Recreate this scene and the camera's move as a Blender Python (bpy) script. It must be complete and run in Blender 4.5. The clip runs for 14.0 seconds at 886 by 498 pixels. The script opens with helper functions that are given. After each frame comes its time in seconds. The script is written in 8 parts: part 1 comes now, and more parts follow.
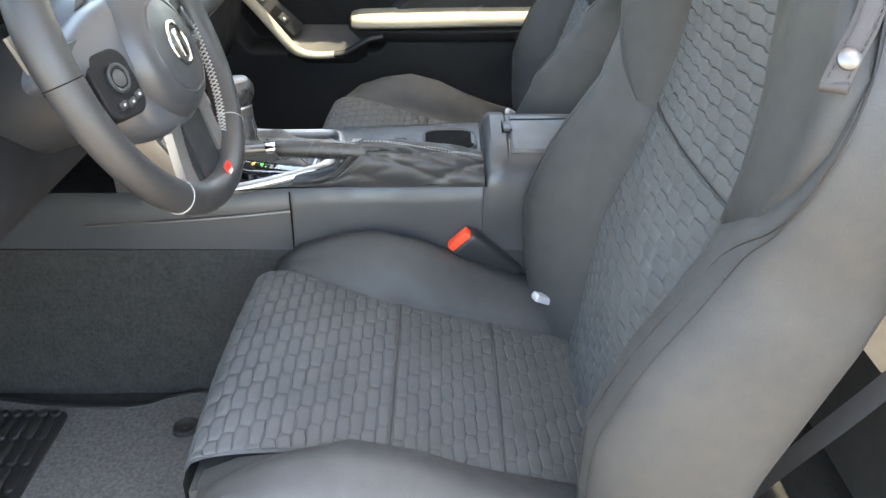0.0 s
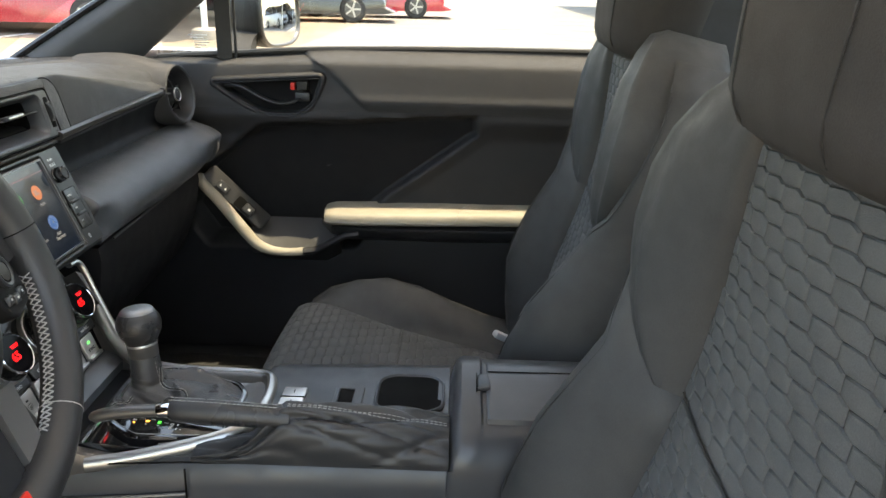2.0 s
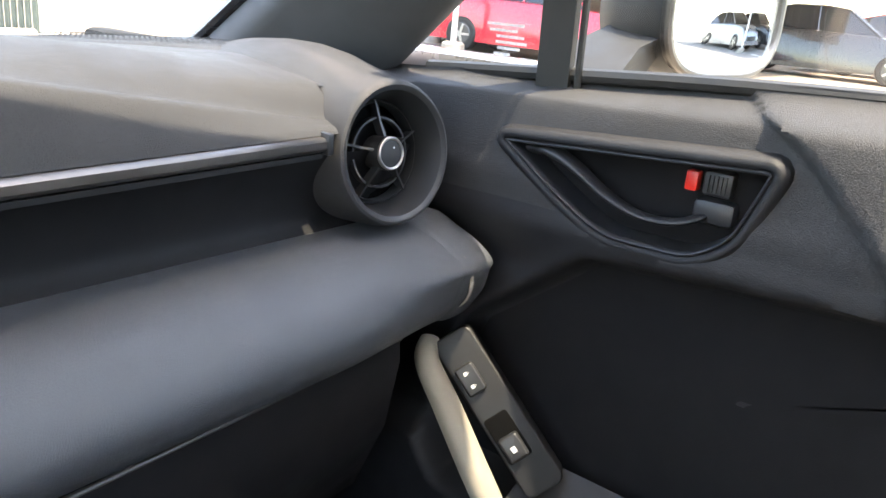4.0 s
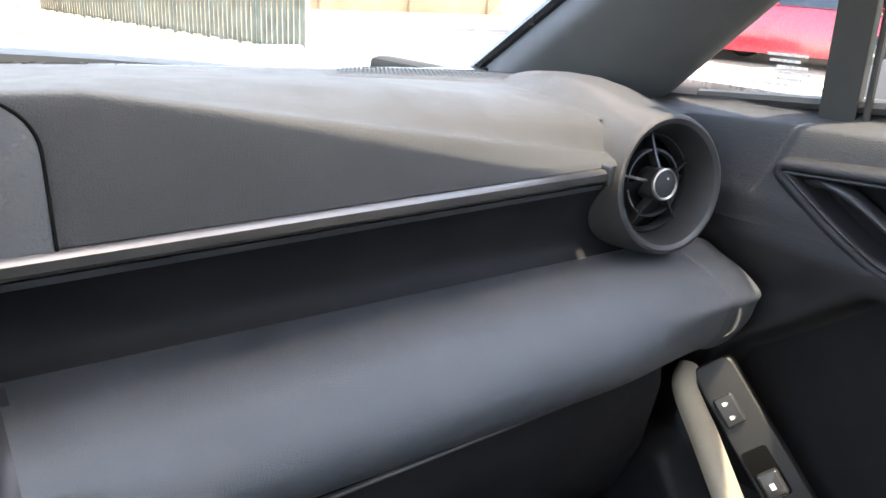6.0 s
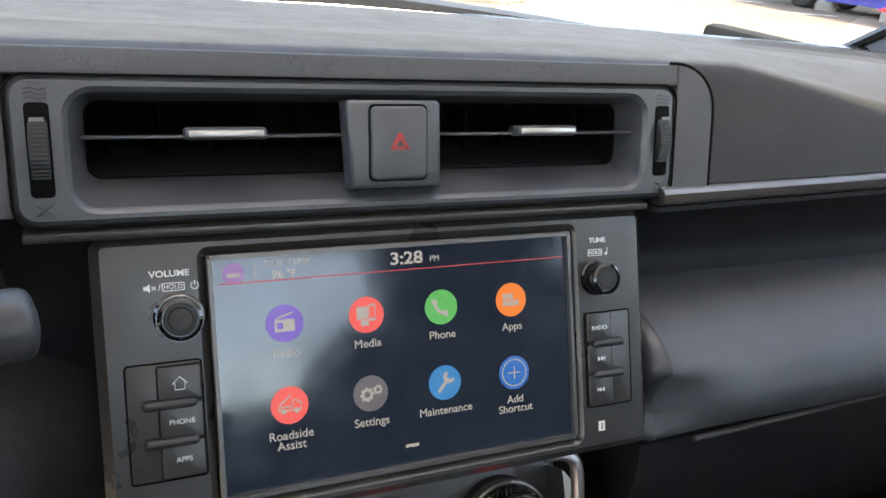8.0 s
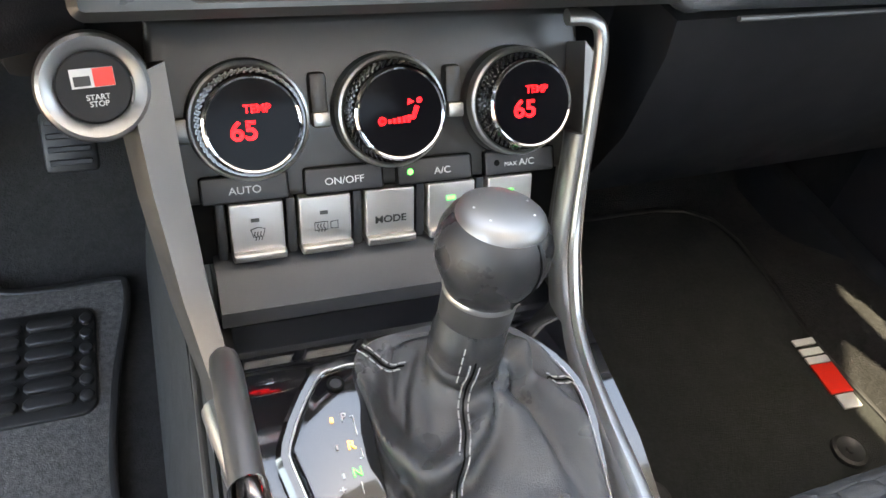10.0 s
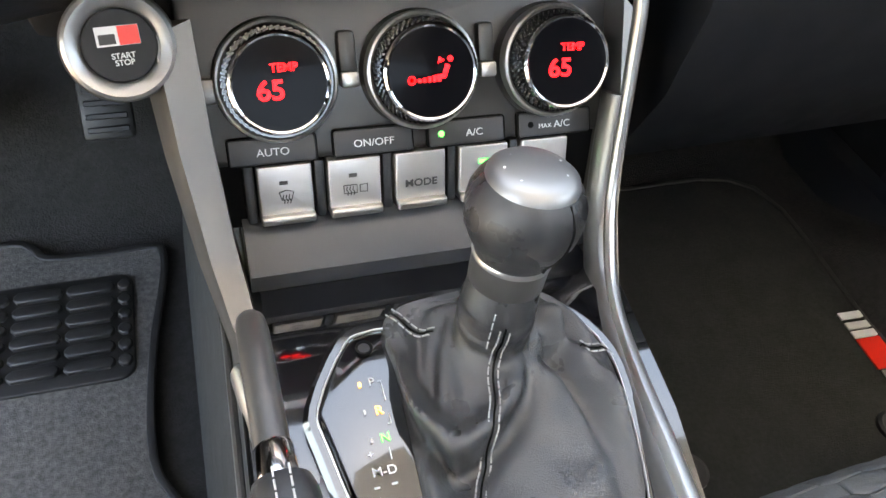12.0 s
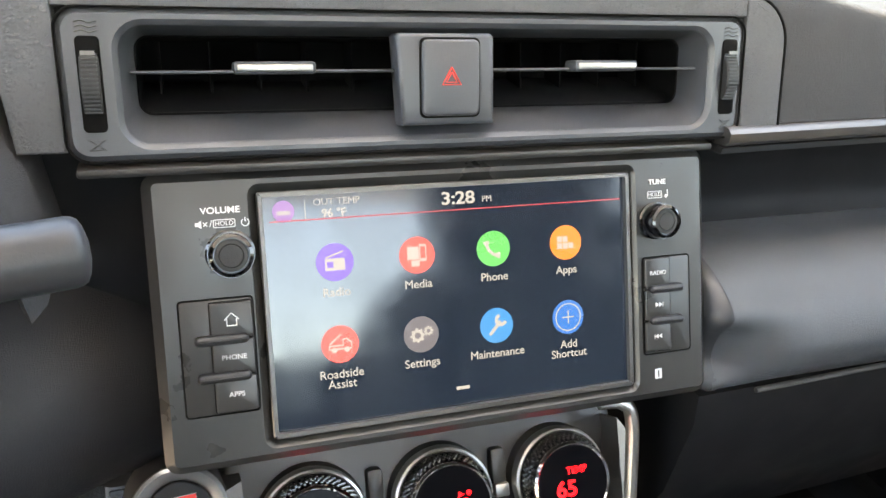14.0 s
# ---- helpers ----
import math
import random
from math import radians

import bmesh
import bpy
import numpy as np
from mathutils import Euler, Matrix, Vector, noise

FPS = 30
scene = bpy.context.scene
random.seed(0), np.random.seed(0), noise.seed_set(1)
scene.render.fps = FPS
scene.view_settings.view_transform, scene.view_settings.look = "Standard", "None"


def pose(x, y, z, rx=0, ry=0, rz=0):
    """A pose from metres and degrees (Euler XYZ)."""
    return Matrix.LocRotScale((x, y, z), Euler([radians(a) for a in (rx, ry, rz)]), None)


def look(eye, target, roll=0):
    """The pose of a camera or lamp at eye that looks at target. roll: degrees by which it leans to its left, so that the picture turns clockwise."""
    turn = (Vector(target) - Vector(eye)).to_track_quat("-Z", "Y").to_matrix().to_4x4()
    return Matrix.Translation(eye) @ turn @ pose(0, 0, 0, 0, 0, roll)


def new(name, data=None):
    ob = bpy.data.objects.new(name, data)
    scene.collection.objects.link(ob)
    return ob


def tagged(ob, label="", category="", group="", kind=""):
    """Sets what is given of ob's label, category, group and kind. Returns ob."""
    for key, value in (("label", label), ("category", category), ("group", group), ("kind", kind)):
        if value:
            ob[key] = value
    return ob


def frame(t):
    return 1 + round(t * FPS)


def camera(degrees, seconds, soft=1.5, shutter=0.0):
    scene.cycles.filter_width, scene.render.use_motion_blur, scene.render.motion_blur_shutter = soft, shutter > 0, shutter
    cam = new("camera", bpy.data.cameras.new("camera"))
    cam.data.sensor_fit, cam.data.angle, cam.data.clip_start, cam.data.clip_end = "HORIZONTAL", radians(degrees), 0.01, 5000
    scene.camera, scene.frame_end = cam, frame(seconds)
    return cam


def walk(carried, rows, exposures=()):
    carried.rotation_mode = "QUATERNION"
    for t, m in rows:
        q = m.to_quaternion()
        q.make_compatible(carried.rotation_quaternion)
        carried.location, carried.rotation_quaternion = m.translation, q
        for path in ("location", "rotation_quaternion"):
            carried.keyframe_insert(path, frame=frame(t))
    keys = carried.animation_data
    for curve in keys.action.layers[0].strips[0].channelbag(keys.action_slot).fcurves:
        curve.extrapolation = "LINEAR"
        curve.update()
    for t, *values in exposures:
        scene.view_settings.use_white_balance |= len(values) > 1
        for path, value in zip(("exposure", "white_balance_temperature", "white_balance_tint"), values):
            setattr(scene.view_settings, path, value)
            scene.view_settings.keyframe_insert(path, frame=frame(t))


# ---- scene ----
cam = camera(60.0, 14.0)
PATH = [
    (0.0, (-1.0677, -0.4066, 0.8527), (-0.2076, -0.4101, 0.3426), 0.10),
    (0.5, (-1.0664, -0.4263, 0.8884), (-0.1613, -0.4260, 0.4633), 0.93),
    (1.0, (-1.0569, -0.4383, 0.9031), (-0.1234, -0.4402, 0.5446), 1.58),
    (1.5, (-1.0068, -0.4480, 0.8840), (-0.0642, -0.4303, 0.5507), 1.86),
    (2.0, (-0.7749, -0.4687, 0.8587), (0.1687, -0.4516, 0.5280), 1.52),
    (2.2, (-0.6693, -0.4613, 0.8489), (0.2724, -0.4632, 0.5126), 1.28),
    (4.3, (0.2184, -0.3138, 0.7626), (0.9355, 0.3064, 0.4445), 5.02),
    (4.5, (0.2210, -0.3130, 0.7699), (0.9173, 0.3274, 0.4458), 4.39),
    (5.0, (0.2149, -0.3117, 0.7636), (0.8639, 0.3723, 0.4305), 3.86),
    (5.5, (0.2031, -0.3158, 0.7740), (0.8095, 0.4058, 0.4397), 3.41),
    (6.0, (0.1310, -0.3188, 0.7856), (0.6930, 0.4430, 0.4636), 3.13),
    (6.5, (0.0244, -0.3163, 0.8056), (0.5130, 0.4967, 0.4889), 3.34),
    (7.0, (-0.0772, -0.3090, 0.8023), (0.3699, 0.5263, 0.4824), 4.53),
    (7.5, (-0.1224, -0.2934, 0.7931), (0.2896, 0.5485, 0.4447), 5.61),
    (8.0, (-0.1239, -0.2929, 0.7936), (0.2611, 0.5414, 0.3990), 6.16),
    (8.5, (-0.1238, -0.2909, 0.7657), (0.2432, 0.5146, 0.3004), 7.10),
    (9.0, (-0.1169, -0.2912, 0.7432), (0.2319, 0.4628, 0.1866), 8.18),
    (9.2, (-0.1158, -0.2946, 0.7314), (0.2282, 0.4396, 0.1461), 8.71),
    (11.3, (-0.0981, -0.3192, 0.6766), (0.1744, 0.2481, -0.1005), 11.40),
    (11.5, (-0.0987, -0.3176, 0.6785), (0.1690, 0.2614, -0.0915), 10.59),
    (12.0, (-0.1033, -0.3081, 0.6863), (0.1654, 0.3308, -0.0344), 8.73),
    (12.5, (-0.1092, -0.2973, 0.7241), (0.1689, 0.4384, 0.1065), 6.90),
    (13.0, (-0.1123, -0.2928, 0.7564), (0.1763, 0.5046, 0.2264), 6.04),
    (13.5, (-0.1176, -0.2908, 0.7807), (0.1895, 0.5368, 0.3109), 5.55),
    (14.0, (-0.1189, -0.2912, 0.7824), (0.1913, 0.5469, 0.3336), 4.63),
]
EXPOSURES = [(0.0, 4.2, 8600, 10), (0.6, 4.25, 8600, 10), (1.1, 3.75, 9000, 10), (1.6, 3.3, 9100, 10), (2.2, 3.15, 9000, 10), (4.3, 4.0, 7900, 14), (6.0, 4.0, 7900, 14), (6.6, 3.6, 8200, 14), (7.2, 3.4, 8200, 14), (8.1, 3.4, 8200, 14), (8.5, 3.8, 8300, 12), (9.0, 4.5, 8500, 12), (11.3, 4.35, 8900, 12), (12.5, 4.6, 8900, 12), (13.5, 4.6, 8900, 12), (14.0, 4.4, 9100, 12)]
walk(cam, [(t, look(e, g, r)) for t, e, g, r in PATH], EXPOSURES)

# ---- daylight: a high sun behind the car, a hazy sky ----
SUN_ELEVATION, SUN_BEARING = 74.4, 166.0   # bearing: degrees from straight ahead, clockwise seen from above
world = bpy.data.worlds.new("sky")
scene.world = world
world.use_nodes = True
wn = world.node_tree
sky = wn.nodes.new("ShaderNodeTexSky")
sky.sky_type, sky.sun_disc = "NISHITA", False
sky.dust_density, sky.ozone_density = 1.4, 1.4      # a hazy, whitish summer sky
sky.sun_elevation, sky.sun_rotation = radians(SUN_ELEVATION), radians(SUN_BEARING)
wn.nodes["Background"].inputs[1].default_value = 0.15
wn.links.new(sky.outputs[0], wn.nodes["Background"].inputs[0])
sun = new("sun", bpy.data.lights.new("sun", "SUN"))
sun.data.energy, sun.data.angle, sun.data.color = 1.5, radians(0.6), (1.0, 0.95, 0.86)
_b, _e = radians(SUN_BEARING), radians(SUN_ELEVATION)
sun.matrix_world = look((math.sin(_b) * math.cos(_e) * 20, math.cos(_b) * math.cos(_e) * 20, math.sin(_e) * 20), (0, 0, 0))

# ---- materials ----
def material(name, color, rough=0.5, metal=0.0, grain=0.0, grain_size=0.002, vary=0.12, vary_size=0.15, kind="noise",
             coat=0.0, emit=0.0, per_object=0.0, wear=0.0, spec=0.5, stretch=None):
    """A principled surface: grain gives relief at grain_size metres, vary a broad change of tone, wear a change of gloss."""
    m = bpy.data.materials.new(name)
    m.use_nodes = True
    nt = m.node_tree
    p = nt.nodes["Principled BSDF"]
    p.inputs["Metallic"].default_value = metal
    p.inputs["Coat Weight"].default_value = coat
    p.inputs["Coat Roughness"].default_value = 0.06
    p.inputs["Specular IOR Level"].default_value = spec
    co = nt.nodes.new("ShaderNodeTexCoord")
    mp = nt.nodes.new("ShaderNodeMapping")
    nt.links.new(co.outputs["Object"], mp.inputs[0])
    if stretch:
        mp.inputs["Scale"].default_value = stretch
    big = nt.nodes.new("ShaderNodeTexNoise")
    big.inputs["Scale"].default_value, big.inputs["Detail"].default_value = 1 / vary_size, 5.0
    nt.links.new(co.outputs["Object"], big.inputs["Vector"])
    ramp = nt.nodes.new("ShaderNodeMapRange")
    ramp.inputs[1].default_value, ramp.inputs[2].default_value = 0.3, 0.7
    ramp.inputs[3].default_value, ramp.inputs[4].default_value = 1 - vary, 1 + vary
    nt.links.new(big.outputs[0], ramp.inputs[0])
    tone = nt.nodes.new("ShaderNodeVectorMath")
    tone.operation = "SCALE"
    tone.inputs[0].default_value = color
    nt.links.new(ramp.outputs[0], tone.inputs["Scale"])
    last = tone.outputs[0]
    if per_object:
        info = nt.nodes.new("ShaderNodeObjectInfo")
        r2 = nt.nodes.new("ShaderNodeMapRange")
        r2.inputs[3].default_value, r2.inputs[4].default_value = 1 - per_object, 1 + per_object
        nt.links.new(info.outputs["Random"], r2.inputs[0])
        t2 = nt.nodes.new("ShaderNodeVectorMath")
        t2.operation = "SCALE"
        nt.links.new(last, t2.inputs[0])
        nt.links.new(r2.outputs[0], t2.inputs["Scale"])
        last = t2.outputs[0]
    if grain:
        if kind == "leather":
            g = nt.nodes.new("ShaderNodeTexVoronoi")
            g.feature = "DISTANCE_TO_EDGE"
            g.inputs["Scale"].default_value = 1 / grain_size
            warp = nt.nodes.new("ShaderNodeTexNoise")
            warp.inputs["Scale"].default_value = 0.6 / grain_size
            mix = nt.nodes.new("ShaderNodeVectorMath")
            mix.operation = "MULTIPLY_ADD"
            nt.links.new(warp.outputs["Color"], mix.inputs[0])
            mix.inputs[1].default_value = (grain_size * 0.7,) * 3
            nt.links.new(mp.outputs[0], mix.inputs[2])
            nt.links.new(mix.outputs[0], g.inputs["Vector"])
            cl = nt.nodes.new("ShaderNodeMapRange")
            cl.inputs[2].default_value = 0.25
            nt.links.new(g.outputs["Distance"], cl.inputs[0])
            hgt = cl.outputs[0]
        elif kind == "weave":
            g = nt.nodes.new("ShaderNodeTexWave")
            g.inputs["Scale"].default_value = 0.32 / grain_size
            g.inputs["Distortion"].default_value = 3.0
            g.inputs["Detail"].default_value = 3.0
            g.inputs["Detail Scale"].default_value = 2.5
            nt.links.new(mp.outputs[0], g.inputs["Vector"])
            hgt = g.outputs["Fac"]
        else:
            g = nt.nodes.new("ShaderNodeTexNoise")
            g.inputs["Scale"].default_value, g.inputs["Detail"].default_value = 1 / grain_size, 4.0
            nt.links.new(mp.outputs[0], g.inputs["Vector"])
            hgt = g.outputs[0]
        b = nt.nodes.new("ShaderNodeBump")
        b.inputs["Strength"].default_value, b.inputs["Distance"].default_value = grain, grain_size * 0.5
        nt.links.new(hgt, b.inputs["Height"])
        nt.links.new(b.outputs[0], p.inputs["Normal"])
        if kind == "carpet" or kind == "weave":
            r3 = nt.nodes.new("ShaderNodeMapRange")
            r3.inputs[3].default_value, r3.inputs[4].default_value = 0.62, 1.35
            nt.links.new(hgt, r3.inputs[0])
            t3 = nt.nodes.new("ShaderNodeVectorMath")
            t3.operation = "SCALE"
            nt.links.new(last, t3.inputs[0])
            nt.links.new(r3.outputs[0], t3.inputs["Scale"])
            last = t3.outputs[0]
    nt.links.new(last, p.inputs["Base Color"])
    sm = nt.nodes.new("ShaderNodeTexNoise")
    sm.inputs["Scale"].default_value, sm.inputs["Detail"].default_value = 35.0, 6.0
    nt.links.new(co.outputs["Object"], sm.inputs["Vector"])
    rr = nt.nodes.new("ShaderNodeMapRange")
    w = wear or 0.05
    rr.inputs[1].default_value, rr.inputs[2].default_value = 0.35, 0.65
    rr.inputs[3].default_value, rr.inputs[4].default_value = max(rough - w, 0.02), min(rough + w, 1)
    nt.links.new(sm.outputs[0], rr.inputs[0])
    nt.links.new(rr.outputs[0], p.inputs["Roughness"])
    if emit:
        p.inputs["Emission Color"].default_value = (*color, 1)
        p.inputs["Emission Strength"].default_value = emit
    return m


def clear_glass(name, tint=(1, 1, 1), mix=0.06):
    """Thin automotive glass: mostly see-through, with a small mirror-like share."""
    m = bpy.data.materials.new(name)
    m.use_nodes = True
    nt = m.node_tree
    nt.nodes.remove(nt.nodes["Principled BSDF"])
    out = nt.nodes["Material Output"]
    t, g = nt.nodes.new("ShaderNodeBsdfTransparent"), nt.nodes.new("ShaderNodeBsdfGlossy")
    t.inputs[0].default_value = (*tint, 1)
    g.inputs["Roughness"].default_value = 0.02
    mx = nt.nodes.new("ShaderNodeMixShader")
    mx.inputs[0].default_value = mix
    nt.links.new(t.outputs[0], mx.inputs[1])
    nt.links.new(g.outputs[0], mx.inputs[2])
    nt.links.new(mx.outputs[0], out.inputs["Surface"])
    return m


M_PAD = material("grained_soft_dash", (0.041, 0.041, 0.043), 0.58, grain=0.40, grain_size=0.0017, kind="leather", spec=0.22)
M_HOODGRAIN = material("coarse_grained_hood", (0.084, 0.086, 0.092), 0.44, grain=0.55, grain_size=0.0024, kind="leather")
# dull plastic taken near-black so that recesses carry shade in their colour
M_RECESS = material("dull_shade_black_plastic", (0.011, 0.011, 0.012), 0.6, grain=0.15, grain_size=0.001, spec=0.14)
M_SHELF = material("grained_dark_shelf", (0.058, 0.064, 0.072), 0.36, grain=0.42, grain_size=0.0014, kind="leather", spec=0.8)
M_PLASTIC = material("satin_black_plastic", (0.021, 0.022, 0.024), 0.42, grain=0.10, grain_size=0.0008)
M_VENT = material("satin_blue_black_plastic", (0.056, 0.060, 0.068), 0.36, grain=0.12, grain_size=0.0009, wear=0.06)
M_SATIN = material("satin_grey_black_plastic", (0.036, 0.038, 0.042), 0.40, grain=0.14, grain_size=0.0009, wear=0.08)
M_DOOR = material("grained_door_plastic", (0.015, 0.015, 0.017), 0.52, grain=0.26, grain_size=0.0013, kind="leather", spec=0.35)
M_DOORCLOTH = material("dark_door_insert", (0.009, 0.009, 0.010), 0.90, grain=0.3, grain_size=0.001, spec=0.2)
M_GUN = material("gunmetal_satin_paint", (0.15, 0.143, 0.137), 0.36, metal=0.75, grain=0.05, grain_size=0.0006)
M_DARKGUN = material("dark_gunmetal_panel", (0.068, 0.066, 0.064), 0.38, metal=0.55, grain=0.05, grain_size=0.0006)
M_SILVER = material("satin_silver_trim", (0.46, 0.45, 0.43), 0.36, metal=0.95, vary=0.05)
M_SURROUND = material("satin_grey_silver_panel", (0.34, 0.335, 0.33), 0.34, metal=0.8, vary=0.05)
M_CHROME = material("chrome", (0.75, 0.75, 0.76), 0.08, metal=1.0, vary=0.03)
M_KEYS = material("silver_key_caps", (0.60, 0.58, 0.56), 0.38, metal=0.85, vary=0.05)
M_GLOSS = material("piano_black", (0.006, 0.006, 0.007), 0.06, coat=1.0, vary=0.05, wear=0.04)
M_LEATHER = material("black_leather", (0.024, 0.024, 0.025), 0.29, grain=0.20, grain_size=0.0012, kind="leather", wear=0.08)
M_GAITER = material("soft_black_leather", (0.034, 0.034, 0.035), 0.34, grain=0.30, grain_size=0.0014, kind="leather", wear=0.10, spec=0.75)
M_WHEEL = material("smooth_wheel_leather", (0.026, 0.026, 0.027), 0.44, grain=0.15, grain_size=0.0009, kind="leather", wear=0.08)
M_CLOTH = material("grey_seat_cloth", (0.024, 0.0225, 0.022), 0.85, grain=0.5, grain_size=0.0011, kind="carpet", vary=0.12)
M_QUILT = material("quilted_seat_cloth", (0.062, 0.066, 0.068), 0.70, grain=0.5, grain_size=0.0010, kind="carpet", vary=0.16, vary_size=0.10, per_object=0.0)
M_BOLSTER = material("smooth_seat_vinyl", (0.033, 0.034, 0.034), 0.66, grain=0.35, grain_size=0.0011, kind="carpet", vary=0.14, vary_size=0.09, wear=0.08)
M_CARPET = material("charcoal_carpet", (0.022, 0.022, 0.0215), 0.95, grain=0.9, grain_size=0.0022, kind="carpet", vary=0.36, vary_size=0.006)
# two darker copies of the carpet: shade under the dash put into the colour
M_FLOOR = material("shade_darkened_floor_carpet", (0.015, 0.0148, 0.0142), 0.95, grain=0.9, grain_size=0.0022, kind="carpet", vary=0.36, vary_size=0.006)
M_SIDECARPET = material("shade_darkened_side_carpet", (0.008, 0.008, 0.008), 0.95, grain=0.9, grain_size=0.0022, kind="carpet", vary=0.25, vary_size=0.08)
M_BEZEL = material("dark_satin_bezel", (0.060, 0.059, 0.057), 0.33, metal=0.55, grain=0.06, grain_size=0.0006, wear=0.06)
# passenger copy of the mat pile, its colour darkened for footwell shade
M_MATP = material("shade_darkened_mat_pile", (0.012, 0.0135, 0.012), 0.95, grain=0.9, grain_size=0.0018, kind="carpet", vary=0.36, vary_size=0.005)
M_MAT = material("grey_floor_mat_pile", (0.098, 0.096, 0.092), 0.95, grain=1.0, grain_size=0.0016, kind="carpet", vary=0.36, vary_size=0.005)
M_RUBBER = material("black_rubber", (0.014, 0.014, 0.014), 0.55, grain=0.2, grain_size=0.001)
M_STRIP = material("scuffed_dark_metal_strip", (0.17, 0.158, 0.150), 0.33, metal=0.85, vary=0.05, vary_size=0.05, wear=0.05)
M_BEIGE = material("warm_grey_soft_trim", (0.27, 0.243, 0.195), 0.55, grain=0.22, grain_size=0.0014, kind="leather", vary=0.06)
M_THREAD = material("light_grey_thread", (0.36, 0.355, 0.34), 0.8, vary=0.1, vary_size=0.01)
M_RED = material("red_plastic", (0.75, 0.03, 0.02), 0.35, vary=0.05)
M_BUCKLE = material("red_buckle_button", (0.85, 0.07, 0.03), 0.4, vary=0.05)
M_WHITE = material("white_print", (0.60, 0.60, 0.59), 0.6, vary=0.03)
M_GREYPRINT = material("grey_print", (0.035, 0.035, 0.035), 0.6, vary=0.03)
M_KNOBTOP = material("brushed_knob_cap", (0.27, 0.265, 0.26), 0.44, metal=0.9, vary=0.06)
M_HEADLINER = material("pale_headliner", (0.52, 0.51, 0.49), 0.95, grain=0.4, grain_size=0.0015, vary=0.06)
M_PILLAR = material("pillar_fabric", (0.055, 0.058, 0.062), 0.8, grain=0.35, grain_size=0.0012)
M_BELT = material("seat_belt_webbing", (0.12, 0.12, 0.125), 0.7, grain=0.5, grain_size=0.0012, kind="weave")
# near-black that paints the shade in hollows; also used for joints and seams
M_BLACK = material("shade_and_joint_black", (0.003, 0.003, 0.003), 0.85, vary=0.02, spec=0.1)
M_GLASS = clear_glass("clear_window", (0.76, 0.79, 0.76))
M_DARKGLASS = clear_glass("tinted_rear_window", (0.72, 0.75, 0.73))
M_MIRROR = material("mirror_glass", (0.82, 0.84, 0.86), 0.02, metal=1.0, vary=0.0, wear=0.005)
M_LEDRED = material("red_display_segments", (1.0, 0.006, 0.012), 0.5, emit=0.34, vary=0.0)
M_LEDGREEN = material("green_lamp", (0.01, 0.80, 0.08), 0.5, emit=0.42, vary=0.0)
M_LEDAMBER = material("amber_lamp", (1.0, 0.45, 0.08), 0.5, emit=0.55, vary=0.0)
M_HAZARD = material("red_warning_print", (0.65, 0.04, 0.03), 0.5, vary=0.02)


def rod(color, strength=1.0):
    return material("display_pixels", color, 0.3, emit=strength, vary=0.0)


# ---- mesh tools ----
def finish(bm, angle=38.0):
    bmesh.ops.recalc_face_normals(bm, faces=bm.faces)
    for f in bm.faces:
        f.smooth = True
    lim = radians(angle)
    for e in bm.edges:
        if len(e.link_faces) == 2 and e.calc_face_angle(0.0) > lim:
            e.smooth = False
    return bm


def part(name, bm, mat, parent=None, label="", angle=38.0):
    finish(bm, angle)
    me = bpy.data.meshes.new(name)
    bm.to_mesh(me)
    bm.free()
    me.materials.append(mat)
    ob = new(name, me)
    if parent is not None:
        ob.parent = parent
    if label:
        tagged(ob, label)
    return ob


def thing(name, label, category, at=(0, 0, 0), group="", kind=""):
    """An empty at the base of a thing; its parts are built in the same axes, counted from it."""
    ob = new(name)
    ob.empty_display_size = 0.05
    ob.location = at
    return tagged(ob, label, category, group, kind)


def rbox(size, center=(0, 0, 0), r=0.004, seg=2, m=None):
    bm = bmesh.new()
    bmesh.ops.create_cube(bm, size=1.0, matrix=Matrix.Diagonal((*size, 1)))
    if r > 0:
        bmesh.ops.bevel(bm, geom=bm.edges[:], offset=min(r, min(size) * 0.49), segments=seg, profile=0.5, affect="EDGES")
    bmesh.ops.translate(bm, vec=center, verts=bm.verts)
    if m is not None:
        bmesh.ops.transform(bm, matrix=m, verts=bm.verts)
    return bm


def join(*bms):
    out = bmesh.new()
    for b in bms:
        me = bpy.data.meshes.new("tmp")
        b.to_mesh(me)
        b.free()
        out.from_mesh(me)
        bpy.data.meshes.remove(me)
    return out


def loft(rings, cyclic=True, caps=True, m=None):
    bm = bmesh.new()
    vs = [[bm.verts.new(p) for p in ring] for ring in rings]
    n = len(vs[0])
    for a, b in zip(vs, vs[1:]):
        for i in range(n if cyclic else n - 1):
            j = (i + 1) % n
            bm.faces.new((a[i], a[j], b[j], b[i]))
    if caps and cyclic:
        bm.faces.new(vs[0][::-1])
        bm.faces.new(vs[-1])
    if m is not None:
        bmesh.ops.transform(bm, matrix=m, verts=bm.verts)
    return bm


def smoothed(pts, n=6, closed=False):
    """A Catmull-Rom line through pts, n steps a span."""
    P = [Vector(p) for p in pts]
    out, L = [], len(P)
    for i in range(L if closed else L - 1):
        if closed:
            a, b, c, d = P[i - 1], P[i], P[(i + 1) % L], P[(i + 2) % L]
        else:
            a, b, c, d = P[max(i - 1, 0)], P[i], P[i + 1], P[min(i + 2, L - 1)]
        for k in range(n):
            t = k / n
            out.append(0.5 * ((2 * b) + (c - a) * t + (2 * a - 5 * b + 4 * c - d) * t * t + (3 * b - a - 3 * c + d) * t ** 3))
    if not closed:
        out.append(P[-1])
    return out


